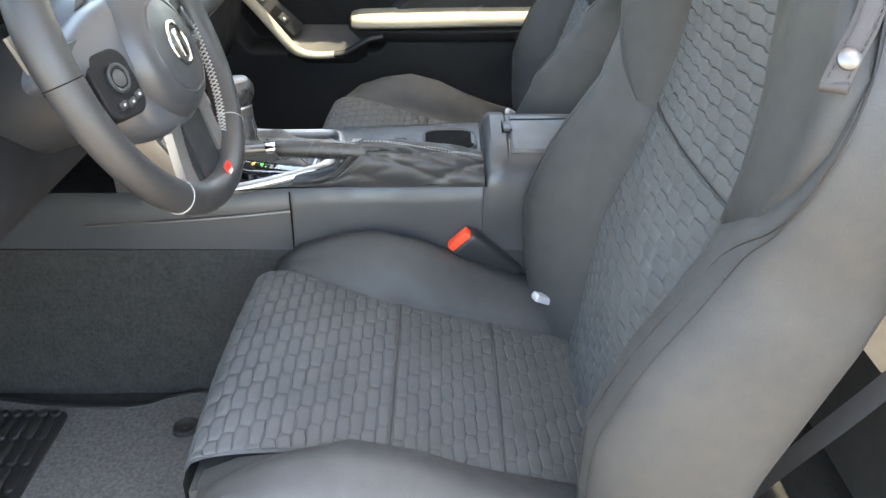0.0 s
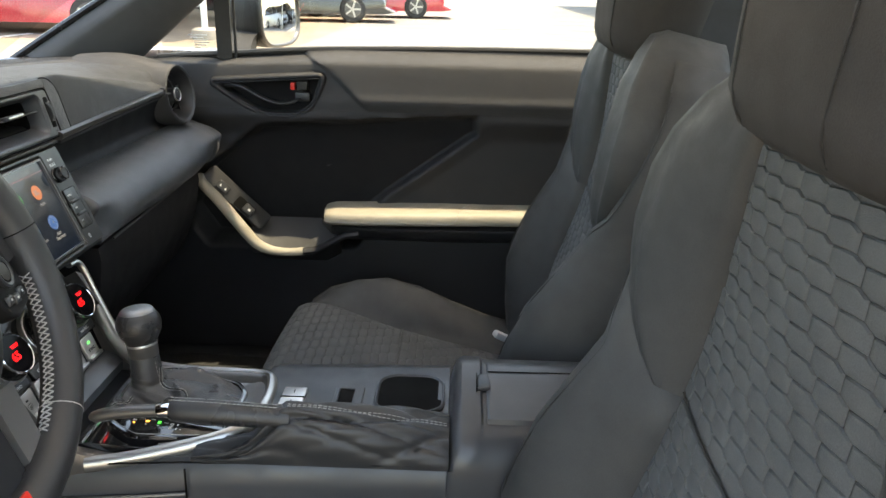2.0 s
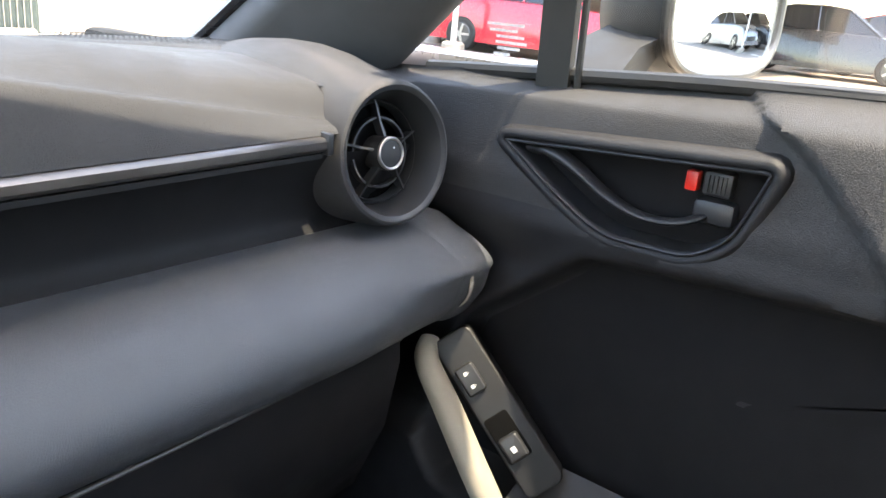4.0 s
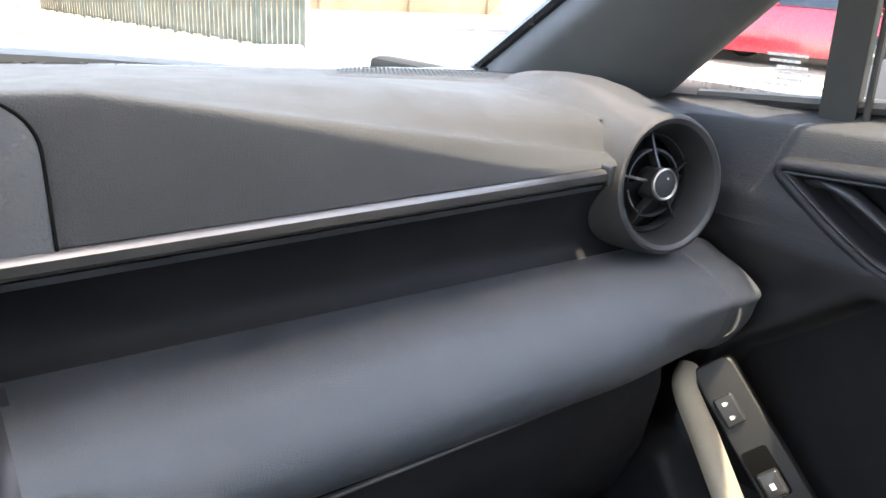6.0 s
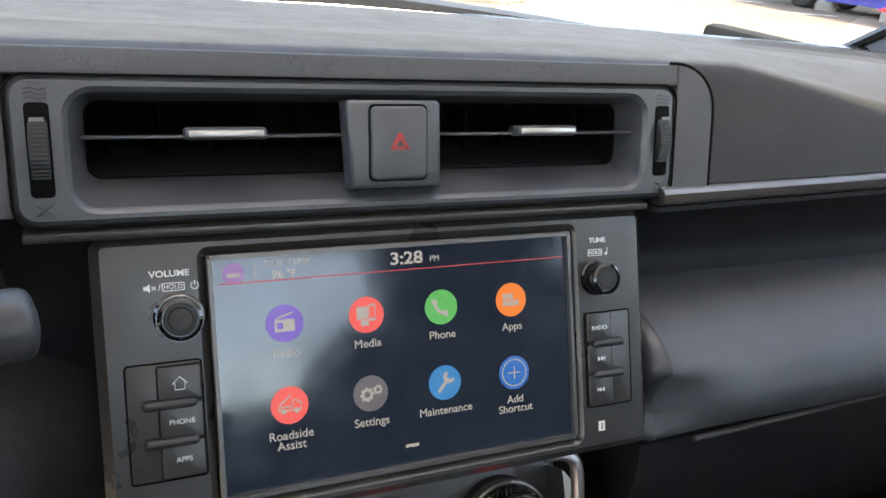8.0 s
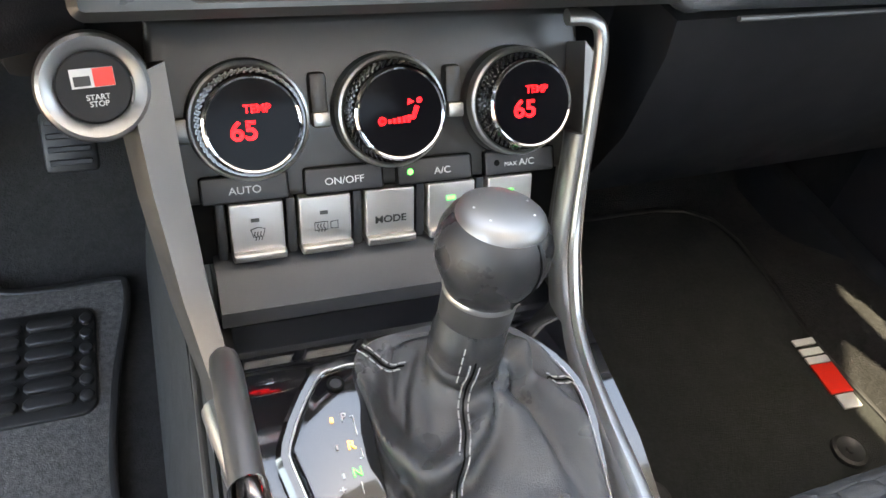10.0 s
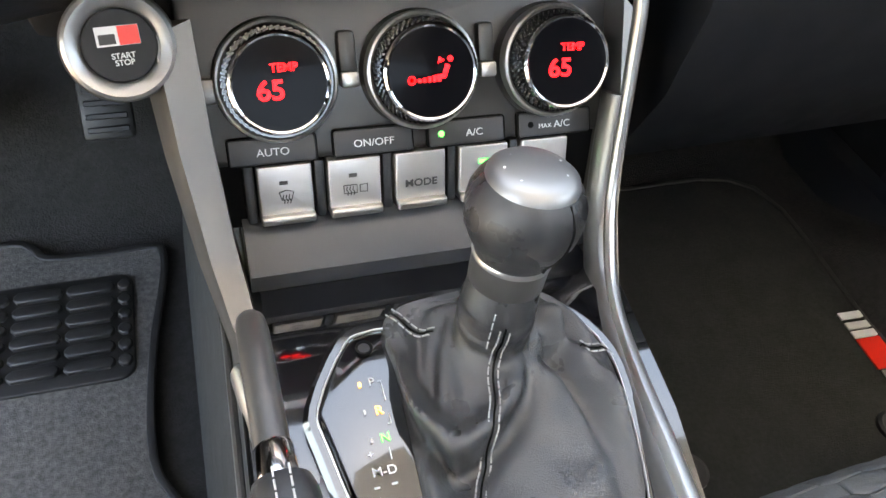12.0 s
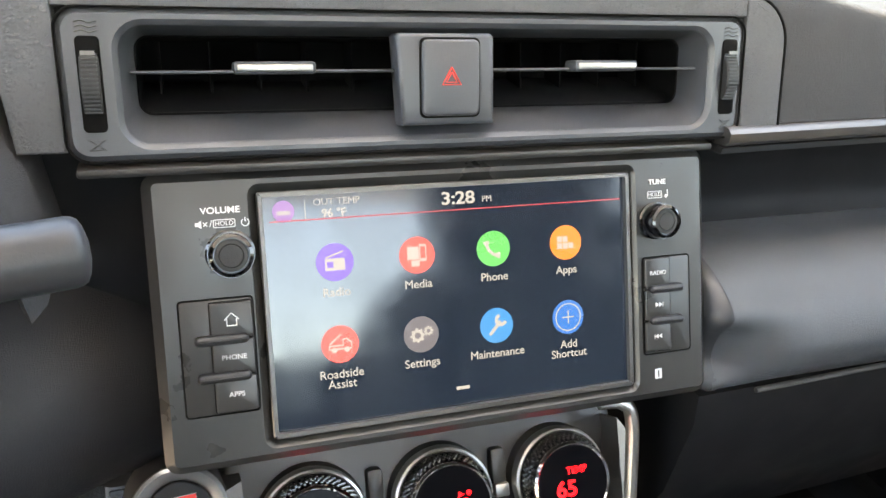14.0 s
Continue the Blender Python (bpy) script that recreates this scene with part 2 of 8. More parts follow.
def tube(pts, rad, n=10, closed=False, flat=1.0, up=None, m=None):
    """A round or flattened bar along pts; rad may be a list. flat squeezes it along its second axis."""
    P = [Vector(p) for p in pts]
    L = len(P)
    rings, prev = [], None
    for i, p in enumerate(P):
        if closed:
            d = (P[(i + 1) % L] - P[i - 1]).normalized()
        else:
            d = (P[min(i + 1, L - 1)] - P[max(i - 1, 0)]).normalized()
        if up is not None:
            u = Vector(up)
        else:
            u = prev if prev is not None else (Vector((0, 0, 1)) if abs(d.z) < 0.9 else Vector((1, 0, 0)))
        s = d.cross(u).normalized()
        u = s.cross(d).normalized()
        prev = u
        r = rad[i] if isinstance(rad, (list, tuple)) else rad
        rings.append([p + s * (r * math.cos(2 * math.pi * k / n)) + u * (r * flat * math.sin(2 * math.pi * k / n)) for k in range(n)])
    if closed:
        rings.append(rings[0])
        bm = loft(rings, caps=False, m=m)
        bmesh.ops.remove_doubles(bm, verts=bm.verts, dist=1e-6)
        return bm
    return loft(rings, m=m)


def lathe(profile, n=32, m=None, caps=True):
    """Turns (radius, height) pairs round the local z axis."""
    rings = [[(max(r, 1e-5) * math.cos(2 * math.pi * k / n), max(r, 1e-5) * math.sin(2 * math.pi * k / n), h) for k in range(n)] for r, h in profile]
    return loft(rings, caps=caps, m=m)


def rounded(w, h, r, n=6, cx=0.0, cy=0.0):
    """The outline of a rounded rectangle, counter-clockwise."""
    out = []
    for sx, sy, a0 in ((1, 1, 0), (-1, 1, 90), (-1, -1, 180), (1, -1, 270)):
        for k in range(n + 1):
            a = radians(a0 + 90 * k / n)
            out.append((cx + sx * (w / 2 - r) + r * math.cos(a), cy + sy * (h / 2 - r) + r * math.sin(a)))
    return out


def filleted(pts, cuts, n=5):
    """A polygon whose corners are rounded over the given lengths."""
    out = []
    for i, (p, c) in enumerate(zip(pts, cuts)):
        p, a, b = Vector(p), Vector(pts[i - 1]), Vector(pts[(i + 1) % len(pts)])
        u, v = p + (a - p).normalized() * c, p + (b - p).normalized() * c
        for k in range(n + 1):
            t = k / n
            q = u * (1 - t) ** 2 + p * 2 * t * (1 - t) + v * t * t
            out.append((q.x, q.y))
    return out


def shrink(outline, d):
    """The outline moved inwards by d."""
    P = [Vector((p[0], p[1])) for p in outline]
    out = []
    for i, p in enumerate(P):
        a, b = (p - P[i - 1]), (P[(i + 1) % len(P)] - p)
        na = Vector((-a.y, a.x)).normalized() if a.length > 1e-9 else Vector((0, 0))
        nb = Vector((-b.y, b.x)).normalized() if b.length > 1e-9 else na
        if a.length <= 1e-9:
            na = nb
        v = na + nb
        v = v.normalized() if v.length > 1e-6 else na
        out.append((p.x + v.x * d / max(0.4, v.dot(na)), p.y + v.y * d / max(0.4, v.dot(na))))
    return out


def slab(outline, w0, w1, r=0.002, m=None):
    """A plate of that outline from height w0 to w1, its upper edge rounded by r."""
    rings = [[(x, y, w0) for x, y in outline], [(x, y, w1 - r) for x, y in outline]]
    for a in (30, 60, 90):
        k = shrink(outline, r * (1 - math.cos(radians(a))))
        rings.append([(x, y, w1 - r + r * math.sin(radians(a))) for x, y in k])
    return loft(rings, m=m)


def ring_plate(outer, inner, w0, w1, r=0.002, m=None, depth=None):
    """A frame between two outlines with the same number of points; its opening goes down to depth."""
    d = w0 if depth is None else depth
    rings = [[(x, y, w0) for x, y in outer], [(x, y, w1 - r) for x, y in outer], [(x, y, w1) for x, y in shrink(outer, r)],
             [(x, y, w1) for x, y in shrink(inner, -r)], [(x, y, w1 - r) for x, y in inner], [(x, y, d) for x, y in inner]]
    return loft(rings, caps=False, m=m)


def writing(body, size, mat, parent, m, name="lettering", align="CENTER", bold=0.0, wide=1.0):
    cu = bpy.data.curves.new("text", "FONT")
    cu.body, cu.size, cu.align_x, cu.align_y, cu.extrude, cu.offset, cu.space_line = body, size, align, "CENTER", 0.00015, bold * size, 0.85
    tmp = bpy.data.objects.new("text", cu)
    scene.collection.objects.link(tmp)
    bpy.context.view_layer.update()
    me = bpy.data.meshes.new_from_object(tmp.evaluated_get(bpy.context.evaluated_depsgraph_get()))
    bpy.data.objects.remove(tmp)
    bpy.data.curves.remove(cu)
    me.transform(m @ Matrix.Diagonal((wide, 1, 1, 1)))
    me.materials.clear()
    me.materials.append(mat)
    ob = new(name, me)
    ob.parent = parent
    return ob


def basis(origin, u, v):
    """The pose whose x axis is u, y axis v and z axis their normal."""
    u, v = Vector(u).normalized(), Vector(v).normalized()
    w = u.cross(v).normalized()
    v = w.cross(u)
    return Matrix.Translation(origin) @ Matrix((u, v, w)).transposed().to_4x4()


def dashes(pts, length=0.0042, gap=0.0026, rad=0.0006, n=5):
    """A row of stitches along a line."""
    P = [Vector(p) for p in pts]
    bms, left, on = [], 0.0, True
    step, seg = 0.0, []
    acc = 0.0
    for a, b in zip(P, P[1:]):
        L = (b - a).length
        s = 0.0
        while s < L:
            room = (length if on else gap) - acc
            d = min(room, L - s)
            if on:
                if not seg:
                    seg.append(a.lerp(b, s / L))
                seg.append(a.lerp(b, (s + d) / L))
            s += d
            acc += d
            if acc >= (length if on else gap) - 1e-9:
                if on and len(seg) > 1:
                    bms.append(tube(seg, rad, n))
                seg, acc, on = [], 0.0, not on
    return join(*bms)


def heightfield(us, vs, point):
    """A sheet over a grid; point(u, v) gives the place."""
    bm = bmesh.new()
    g = [[bm.verts.new(point(u, v)) for v in vs] for u in us]
    for i in range(len(us) - 1):
        for j in range(len(vs) - 1):
            bm.faces.new((g[i][j], g[i + 1][j], g[i + 1][j + 1], g[i][j + 1]))
    return bm


def span(a, b, n):
    return [a + (b - a) * i / (n - 1) for i in range(n)]


def step01(x, a, b):
    t = min(1.0, max(0.0, (x - a) / (b - a)))
    return t * t * (3 - 2 * t)


def inside(poly, x, y):
    """Signed distance to a polygon's edge, positive inside."""
    best, odd = 1e9, False
    for i in range(len(poly)):
        (x0, y0), (x1, y1) = poly[i - 1], poly[i]
        dx, dy = x1 - x0, y1 - y0
        t = min(1, max(0, ((x - x0) * dx + (y - y0) * dy) / (dx * dx + dy * dy + 1e-12)))
        best = min(best, math.hypot(x - x0 - t * dx, y - y0 - t * dy))
        if (y0 > y) != (y1 > y) and x < x0 + (y - y0) * dx / dy:
            odd = not odd
    return best if odd else -best

# ---- the setting: ground, car shell, floor, door ----
GROUND = -0.22
FLOOR = 0.045
M_GROUND = material("pale_worn_concrete", (0.21, 0.172, 0.130), 0.9, grain=0.4, grain_size=0.03, vary=0.16, vary_size=1.3)
M_ASPHALT = material("faded_grey_asphalt", (0.20, 0.19, 0.175), 0.92, grain=0.5, grain_size=0.02, vary=0.15, vary_size=0.9)
M_PAINTLINE = material("worn_white_line_paint", (0.62, 0.61, 0.58), 0.8, grain=0.3, grain_size=0.02, vary=0.2, vary_size=0.15)
M_BODY = material("silver_grey_car_paint", (0.38, 0.34, 0.32), 0.28, metal=0.6, coat=0.8, vary=0.05)
M_GLASSMARK = material("faint_white_glass_print", (0.55, 0.55, 0.55), 0.6, vary=0.3, vary_size=0.002)
M_FRIT = material("black_glass_border", (0.008, 0.008, 0.009), 0.25, vary=0.03)

g = heightfield(span(-400, 400, 33), span(-400, 400, 33), lambda u, v: (u, v, GROUND))
tagged(part("ground", g, M_GROUND), "pale worn concrete car park in full sun", "ground", kind="structure")
g = heightfield(span(9.5, 60, 12), span(-40, 2.2, 12), lambda u, v: (u + 0.35 * v * 0.2, v, GROUND + 0.004))
tagged(part("road", g, M_ASPHALT), "faded grey asphalt lane beside pale concrete", "road", kind="structure")

# floor pan with tunnel side and firewall slope
def floor_z(x, y):
    z = FLOOR
    if y > 0.35:
        z += (y - 0.35) * 0.95
    z += 0.052 * step01(x, 0.566, 0.632) * step01(y, 0.26, 0.12)     # the carpet climbs to the sill
    return z
g = heightfield(span(-0.68, 0.70, 93), span(-1.75, 0.62, 60), lambda u, v: (u, v, floor_z(u, v) + 0.003 * noise.noise((u * 9, v * 9, 0))))
tagged(part("floor", g, M_FLOOR), "charcoal moulded carpet over the car floor, darkened for shade", "floor", kind="structure")
for side, nm in ((-1, "sill_driver"), (1, "sill_passenger")):
    prof = [(0.66, 0.0), (0.665, 0.075), (0.675, 0.10), (0.70, 0.11), (0.765, 0.105), (0.775, 0.09), (0.775, -0.06), (0.70, -0.08)]
    b = loft([[(side * x, y, z) for x, z in prof] for y in (0.62, 0.3, -0.2, -0.78)])
    tagged(part(nm, b, M_PLASTIC), "black plastic scuff plate along the door sill", "sill", kind="structure")
tun = loft([[(x, y, z) for x, z in ((-0.150, FLOOR - 0.01), (-0.138, 0.10), (-0.124, 0.20), (-0.114, 0.285), (0.114, 0.285), (0.124, 0.20), (0.138, 0.10), (0.150, FLOOR - 0.01))] for y in span(0.61, -0.95, 12)])
tagged(part('tunnel', tun, M_CARPET), 'charcoal carpet over the transmission tunnel', 'tunnel', kind='structure')
# side walls and bulkhead take the carpet colour with shade painted in
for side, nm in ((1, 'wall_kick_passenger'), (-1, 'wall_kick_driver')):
    tagged(part(nm, rbox((0.04, 0.46, 0.66), (side * 0.715, 0.42, 0.36), 0.01), M_SIDECARPET), 'carpeted side wall of the footwell, darkened for shade', 'side wall', kind='structure')
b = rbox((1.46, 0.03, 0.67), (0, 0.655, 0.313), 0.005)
tagged(part("wall_firewall", b, M_SIDECARPET), "insulated bulkhead behind the dashboard, darkened for shade", "bulkhead", kind="structure")

# the body shut between the foot of the windscreen and the bulkhead
shut = heightfield(span(-0.74, 0.74, 31), span(0.0, 1.0, 5), lambda u, v: (u, (0.725 - 0.72 * u * u) * (1 - v) + 0.74 * v, 0.652 - 0.004 * v))
bmesh.ops.solidify(shut, geom=shut.faces[:], thickness=0.004)
tagged(part("trim_scuttle_floor", shut, M_RUBBER), "black panel under the foot of the windscreen", "scuttle panel", kind="structure")
# roof with grey lining
roof = heightfield(span(-0.648, 0.615, 27), span(-1.13, -0.042, 27), lambda u, v: (u, v - 0.05 * u * u * step01(v, -1.0, -0.1), 1.095 - 0.16 * u * u - 0.10 * (v + 0.55) ** 2))
bmesh.ops.solidify(roof, geom=roof.faces[:], thickness=-0.04)
tagged(part("ceiling", roof, M_HEADLINER), "pale grey fabric headliner under the roof", "ceiling", kind="structure")

# windscreen pillars, roof rails, glass
def pillar(side):
    lo_f, hi_f = Vector((0.662, 0.372, 0.690)), Vector((0.600, -0.26, 1.040))
    lo_r, hi_r = Vector((0.716, 0.158, 0.697)), Vector((0.615, -0.295, 1.030))
    rings = []
    for k in range(9):
        t = k / 8
        f, r = lo_f.lerp(hi_f, t), lo_r.lerp(hi_r, t)
        bow = Vector((0.008, 0, 0.010)) * math.sin(math.pi * t)
        f, r = f + bow, r + bow
        mid = f.lerp(r, 0.45) + Vector((-0.026, 0.012, -0.010))
        pts = [f + Vector((0.015, 0.004, 0.012)), f, f.lerp(mid, 0.5) + Vector((-0.010, 0, -0.006)), mid, mid.lerp(r, 0.5) + Vector((-0.006, 0, -0.002)), r, r + Vector((0.02, 0, 0.012)), f.lerp(r, 0.5) + Vector((0.03, 0, 0.02))]
        rings.append([(side * p.x, p.y, p.z) for p in smoothed(pts, 3, True)])
    return loft(rings)
for side, nm in ((1, "pillar_passenger"), (-1, "pillar_driver")):
    pl = tagged(part(nm, pillar(side), M_PILLAR), "dark grey fabric-covered windscreen pillar", "pillar", kind="structure")
    edge_p = [Vector((0.662, 0.372, 0.690)).lerp(Vector((0.600, -0.26, 1.040)), k / 8) + Vector((0.008, 0, 0.010)) * math.sin(math.pi * k / 8) for k in range(9)]
    part("pillar_seal", tube([(side * p.x, p.y + 0.004, p.z + 0.003) for p in edge_p], 0.007, 8), M_FRIT, pl, "black seal along the glass")
    rail = tube(smoothed([(side * 0.622, -0.045, 0.930), (side * 0.612, -0.11, 0.988), (side * 0.597, -0.22, 1.040), (side * 0.610, -0.5, 1.065), (side * 0.585, -1.0, 1.02), (side * 0.56, -1.45, 0.86)], 6), 0.028, 10)
    tagged(part("roof_rail", rail, M_PILLAR), "dark padded rail above the side window", "roof rail", kind="structure")
ws = heightfield(span(-0.64, 0.64, 15), span(0.0, 1.0, 8), lambda u, v: (u * (1 - 0.1 * v), 0.765 - 0.82 * v - 0.76 * u * u * (1 - 0.1 * v) ** 2 * (1 - 0.75 * v), 0.655 + (0.425 - 0.16 * u * u) * v))
win = tagged(part("window_1", ws, M_GLASS), "clear raked windscreen", "windscreen", kind="structure")
border = tube(smoothed([(-0.66, 0.33, 0.70), (-0.5, 0.62, 0.672), (-0.25, 0.74, 0.668), (0, 0.77, 0.668), (0.25, 0.74, 0.668), (0.5, 0.62, 0.672), (0.66, 0.33, 0.70)], 8), 0.016, 8, flat=0.5)
part("glass_border", border, M_FRIT, win, "black lower edge of the windscreen")
def bonnet_z(u, v):
    z = 0.606 + 0.030 * math.exp(-((u + 0.20) / 0.26) ** 2) * step01(v, 0.85, 1.15)
    z += 0.042 * math.exp(-((abs(u) - 0.74) / 0.11) ** 2) * step01(v, 0.80, 1.15)
    return z - 0.20 * step01(v, 1.15, 2.1) - 0.05 * step01(abs(u), 0.80, 0.90)
hood = heightfield(span(-0.88, 0.88, 45), span(0.84, 2.05, 24), lambda u, v: (u, v, bonnet_z(u, v)))
tagged(part("bonnet", hood, M_BODY), "silver-grey car bonnet with raised wing ridges", "bonnet", kind="structure")
cowl = loft([[(u, 0.80 - 0.32 * u * u + dy, 0.6860 - 0.085 * abs(u - 0.14) ** 1.5 + dz) for dy, dz in ((-0.045, -0.03), (-0.04, 0.002), (0.0, 0.006), (0.035, 0.0), (0.05, -0.04))] for u in span(-0.72, 0.72, 25)])
tagged(part("cowl", cowl, M_RUBBER), "black plastic scuttle below the windscreen", "scuttle", kind="structure")

# rear of the cabin: quarter panels, rear bulkhead, rear glass
for side, nm in ((1, "wall_quarter_passenger"), (-1, "wall_quarter_driver")):
    q = heightfield(span(-1.85, -0.885, 20), span(0.0, 0.77, 16), lambda u, v: (side * (0.665 + 0.05 * step01(v, 0.3, 0.75) - 0.06 * step01(-u, 1.2, 1.8) - 0.03 * step01(v, 0.50, 0.47)), u, v))
    bmesh.ops.solidify(q, geom=q.faces[:], thickness=0.03 * side)
    tagged(part(nm, q, M_DOOR), "dark plastic rear side trim panel", "side panel", kind="structure")
    qb = loft([[(side * x, y, z) for x, y, z in ((0.70, -0.99 - d, 0.76), (0.70, -1.60 - d, 0.82), (0.56, -1.62 - d, 0.90), (0.58, -1.04 - d, 1.045))] for d in (0.0, 0.05)])
    tagged(part("pillar_rear", qb, M_PILLAR), "dark rear roof pillar trim", "pillar", kind="structure")
    bp = loft([[(side * x, y, z) for x, y in ((0.675, -0.835), (0.70, -0.83), (0.72, -0.955), (0.68, -0.965))] for z in (0.08, 0.4, 0.74)] + [[(side * x, y, 1.05) for x, y in ((0.57, -0.80), (0.60, -0.79), (0.61, -0.95), (0.57, -0.96))]])
    tagged(part("pillar_middle", bp, M_PILLAR), "dark pillar trim behind the door", "pillar", kind="structure")
rb = loft([[(x, y, z) for y, z in ((-1.42, 0.10), (-1.54, 0.80), (-1.58, 0.80), (-1.50, 0.10))] for x in (-0.62, 0.62)])
tagged(part("wall_rear", rb, M_CARPET), "dark carpeted rear seat bulkhead", "bulkhead", kind="structure")
shelf = rbox((1.24, 0.42, 0.03), (0, -1.75, 0.805), 0.01)
tagged(part("parcel_shelf", shelf, M_CARPET), "dark carpeted rear parcel shelf", "parcel shelf", kind="structure")
rg = heightfield(span(-0.55, 0.55, 9), span(0, 1, 5), lambda u, v: (u, -1.95 + 0.84 * v, 0.862 + 0.199 * v))
deck = loft([[(x, y, z - 0.06 * abs(x) ** 2) for x in span(-0.78, 0.78, 9)] for y, z in ((-1.93, 0.858), (-2.00, 0.865), (-2.30, 0.860), (-2.38, 0.885), (-2.40, 0.840), (-2.42, 0.30))], cyclic=False)
tagged(part("boot_lid", deck, M_BODY), "silver-grey painted boot lid behind the rear window", "boot lid", kind="structure")
rg_ob = tagged(part("window_4", rg, M_DARKGLASS), "clear sloping rear window", "rear window", kind="structure")

# ---- the passenger door ----
door = thing("door_1", "closed passenger door with dark trim and warm grey armrest", "car door", kind="structure")
INSERT = [(0.02, 0.505), (-0.082, 0.586), (-0.30, 0.603), (-0.500, 0.614), (-0.502, 0.580), (-0.330, 0.455), (-0.30, 0.43), (-0.26, 0.36), (0.02, 0.36), (0.06, 0.42)]

# outline of the handle bowl, as (y, z)
HANDLE = filleted([(0.002, 0.6655), (-0.0435, 0.634), (-0.092, 0.6075), (-0.160, 0.6090), (-0.186, 0.628), (-0.204, 0.6795)], (0.005, 0.02, 0.02, 0.014, 0.014, 0.007))

def door_x(y, z):
    x = 0.700
    x += 0.035 * step01(z, 0.700, 0.745) ** 2              # rolls out to the glass
    x += 0.16 * (min(z, 0.745) - 0.700) * step01(z, 0.615, 0.645) - 0.014 * step01(z, 0.655, 0.600) * step01(z, 0.56, 0.61)
    d = inside(INSERT, y, z)
    x += 0.020 * step01(d, -0.003, 0.006) - 0.005 * step01(d, -0.030, -0.004) * step01(-d, -0.002, 0.004) * step01(z, 0.60, 0.575)
    h = inside(HANDLE, y, z)
    x += 0.034 * step01(h, -0.002, 0.004)
    x += -0.030 * step01(z, 0.405, 0.375) * step01(-d, 0.0, 0.02) + 0.012 * step01(z, 0.37, 0.24)
    # a slanting crease behind the handle
    c = (y + 0.190) * 0.69 - (z - 0.717) * 0.72
    x += -0.010 * step01(-c, -0.002, 0.003) * step01(z, 0.61, 0.64)
    x += -0.012 * step01(y, -0.02, 0.10) * step01(z, 0.58, 0.66)
    return x

def door_top(y):
    return 0.7345 - 0.0075 * math.exp(-max(0.0, -y) / 0.2) - 0.012 * step01(y, -0.25, 0.0) - 0.011 * step01(y, 0.0, 0.16)
def door_piece(z0, z1, n):
    return heightfield(span(0.21, -0.86, 210), span(z0, z1, n), lambda y, z: (door_x(y, z), y, z + (door_top(y) - 0.748) * step01(z, 0.685, 0.748)))
part("door_panel", door_piece(0.116, 0.618, 104), M_DOOR, door, "dark grained plastic door trim", 60)
part("door_upper", door_piece(0.618, 0.748, 40), M_PAD, door, "soft grained upper part of the door trim", 60)
edge = [(a[0] + (b[0] - a[0]) * k / 12, a[1] + (b[1] - a[1]) * k / 12) for a, b in zip(INSERT, INSERT[1:] + INSERT[:1]) for k in range(12)]
if sum(edge[i - 1][0] * edge[i][1] - edge[i][0] * edge[i - 1][1] for i in range(len(edge))) < 0:
    edge = edge[::-1]
edge = [(max(-0.499, y), z) for y, z in shrink(edge, 0.009)]
ecy, ecz = -0.21, 0.505
dc = loft([[(door_x(ecy + (y - ecy) * k, ecz + (z - ecz) * k) - 0.0012, ecy + (y - ecy) * k, ecz + (z - ecz) * k) for y, z in edge] for k in (1.0, 0.97, 0.9, 0.8, 0.6, 0.4, 0.2, 0.02)], caps=False)
part("cloth_insert", dc, M_DOORCLOTH, door, "black fabric insert", 60)
shell = rbox((0.05, 1.10, 0.96), (0.765, -0.33, 0.24), 0.01)
part("door_shell", shell, M_BODY, door, "silver-grey painted outer skin")

# handle bowl: bezel ring, dark recess, lever, lock
MD = basis((0.690, 0, 0), (0, -1, 0), (0, 0, 1))          # local x runs rearward, y up, z into the cabin
hb2 = [(-y, z) for y, z in HANDLE]
if sum(hb2[i - 1][0] * hb2[i][1] - hb2[i][0] * hb2[i - 1][1] for i in range(len(hb2))) < 0:
    hb2 = hb2[::-1]
bez = loft([[(x, y, w) for x, y in shrink(hb2, -o)] for o, w in ((0.0125, -0.016), (0.0105, -0.006), (0.0085, 0.000), (0.0062, 0.0028), (0.0038, 0.0034), (0.0015, 0.0030), (0.0, 0.001), (-0.0005, -0.005))], caps=False, m=MD)
bezel = part("handle_bezel", bez, M_DOOR, door, "raised grained surround of the door handle", 70)
lip = loft([[(x, y, w) for x, y in shrink(hb2, o)] for o, w in ((0.0, -0.006), (0.0002, 0.0022), (0.0014, 0.0030), (0.0026, 0.0022), (0.0032, -0.004), (0.0040, -0.026))], caps=False, m=MD)
part("bezel_lip", lip, M_PLASTIC, door, "thin smooth inner edge", 60)
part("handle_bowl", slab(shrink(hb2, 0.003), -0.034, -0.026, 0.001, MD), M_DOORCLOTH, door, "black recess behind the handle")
LV = smoothed([(0.712, -0.0140, 0.6570), (0.703, -0.0280, 0.6610), (0.698, -0.0460, 0.6590), (0.697, -0.0640, 0.6515), (0.697, -0.0860, 0.6390), (0.697, -0.1120, 0.6295), (0.699, -0.1360, 0.6285), (0.704, -0.1520, 0.6330), (0.717, -0.1600, 0.6390)], 5)
part("door_lever", tube(LV, [0.0118 - 0.0055 * min(1, i / 26) for i in range(len(LV))], 14, flat=0.45), M_PLASTIC, door, "curved dark pull lever", 60)
part("lever_pivot", rbox((0.018, 0.030, 0.018), (0.715, -0.164, 0.640), 0.005), M_PLASTIC, door)
part("lock_button", rbox((0.012, 0.020, 0.017), (0.711, -0.164, 0.6605), 0.002), M_PLASTIC, door, "black ribbed lock slider")
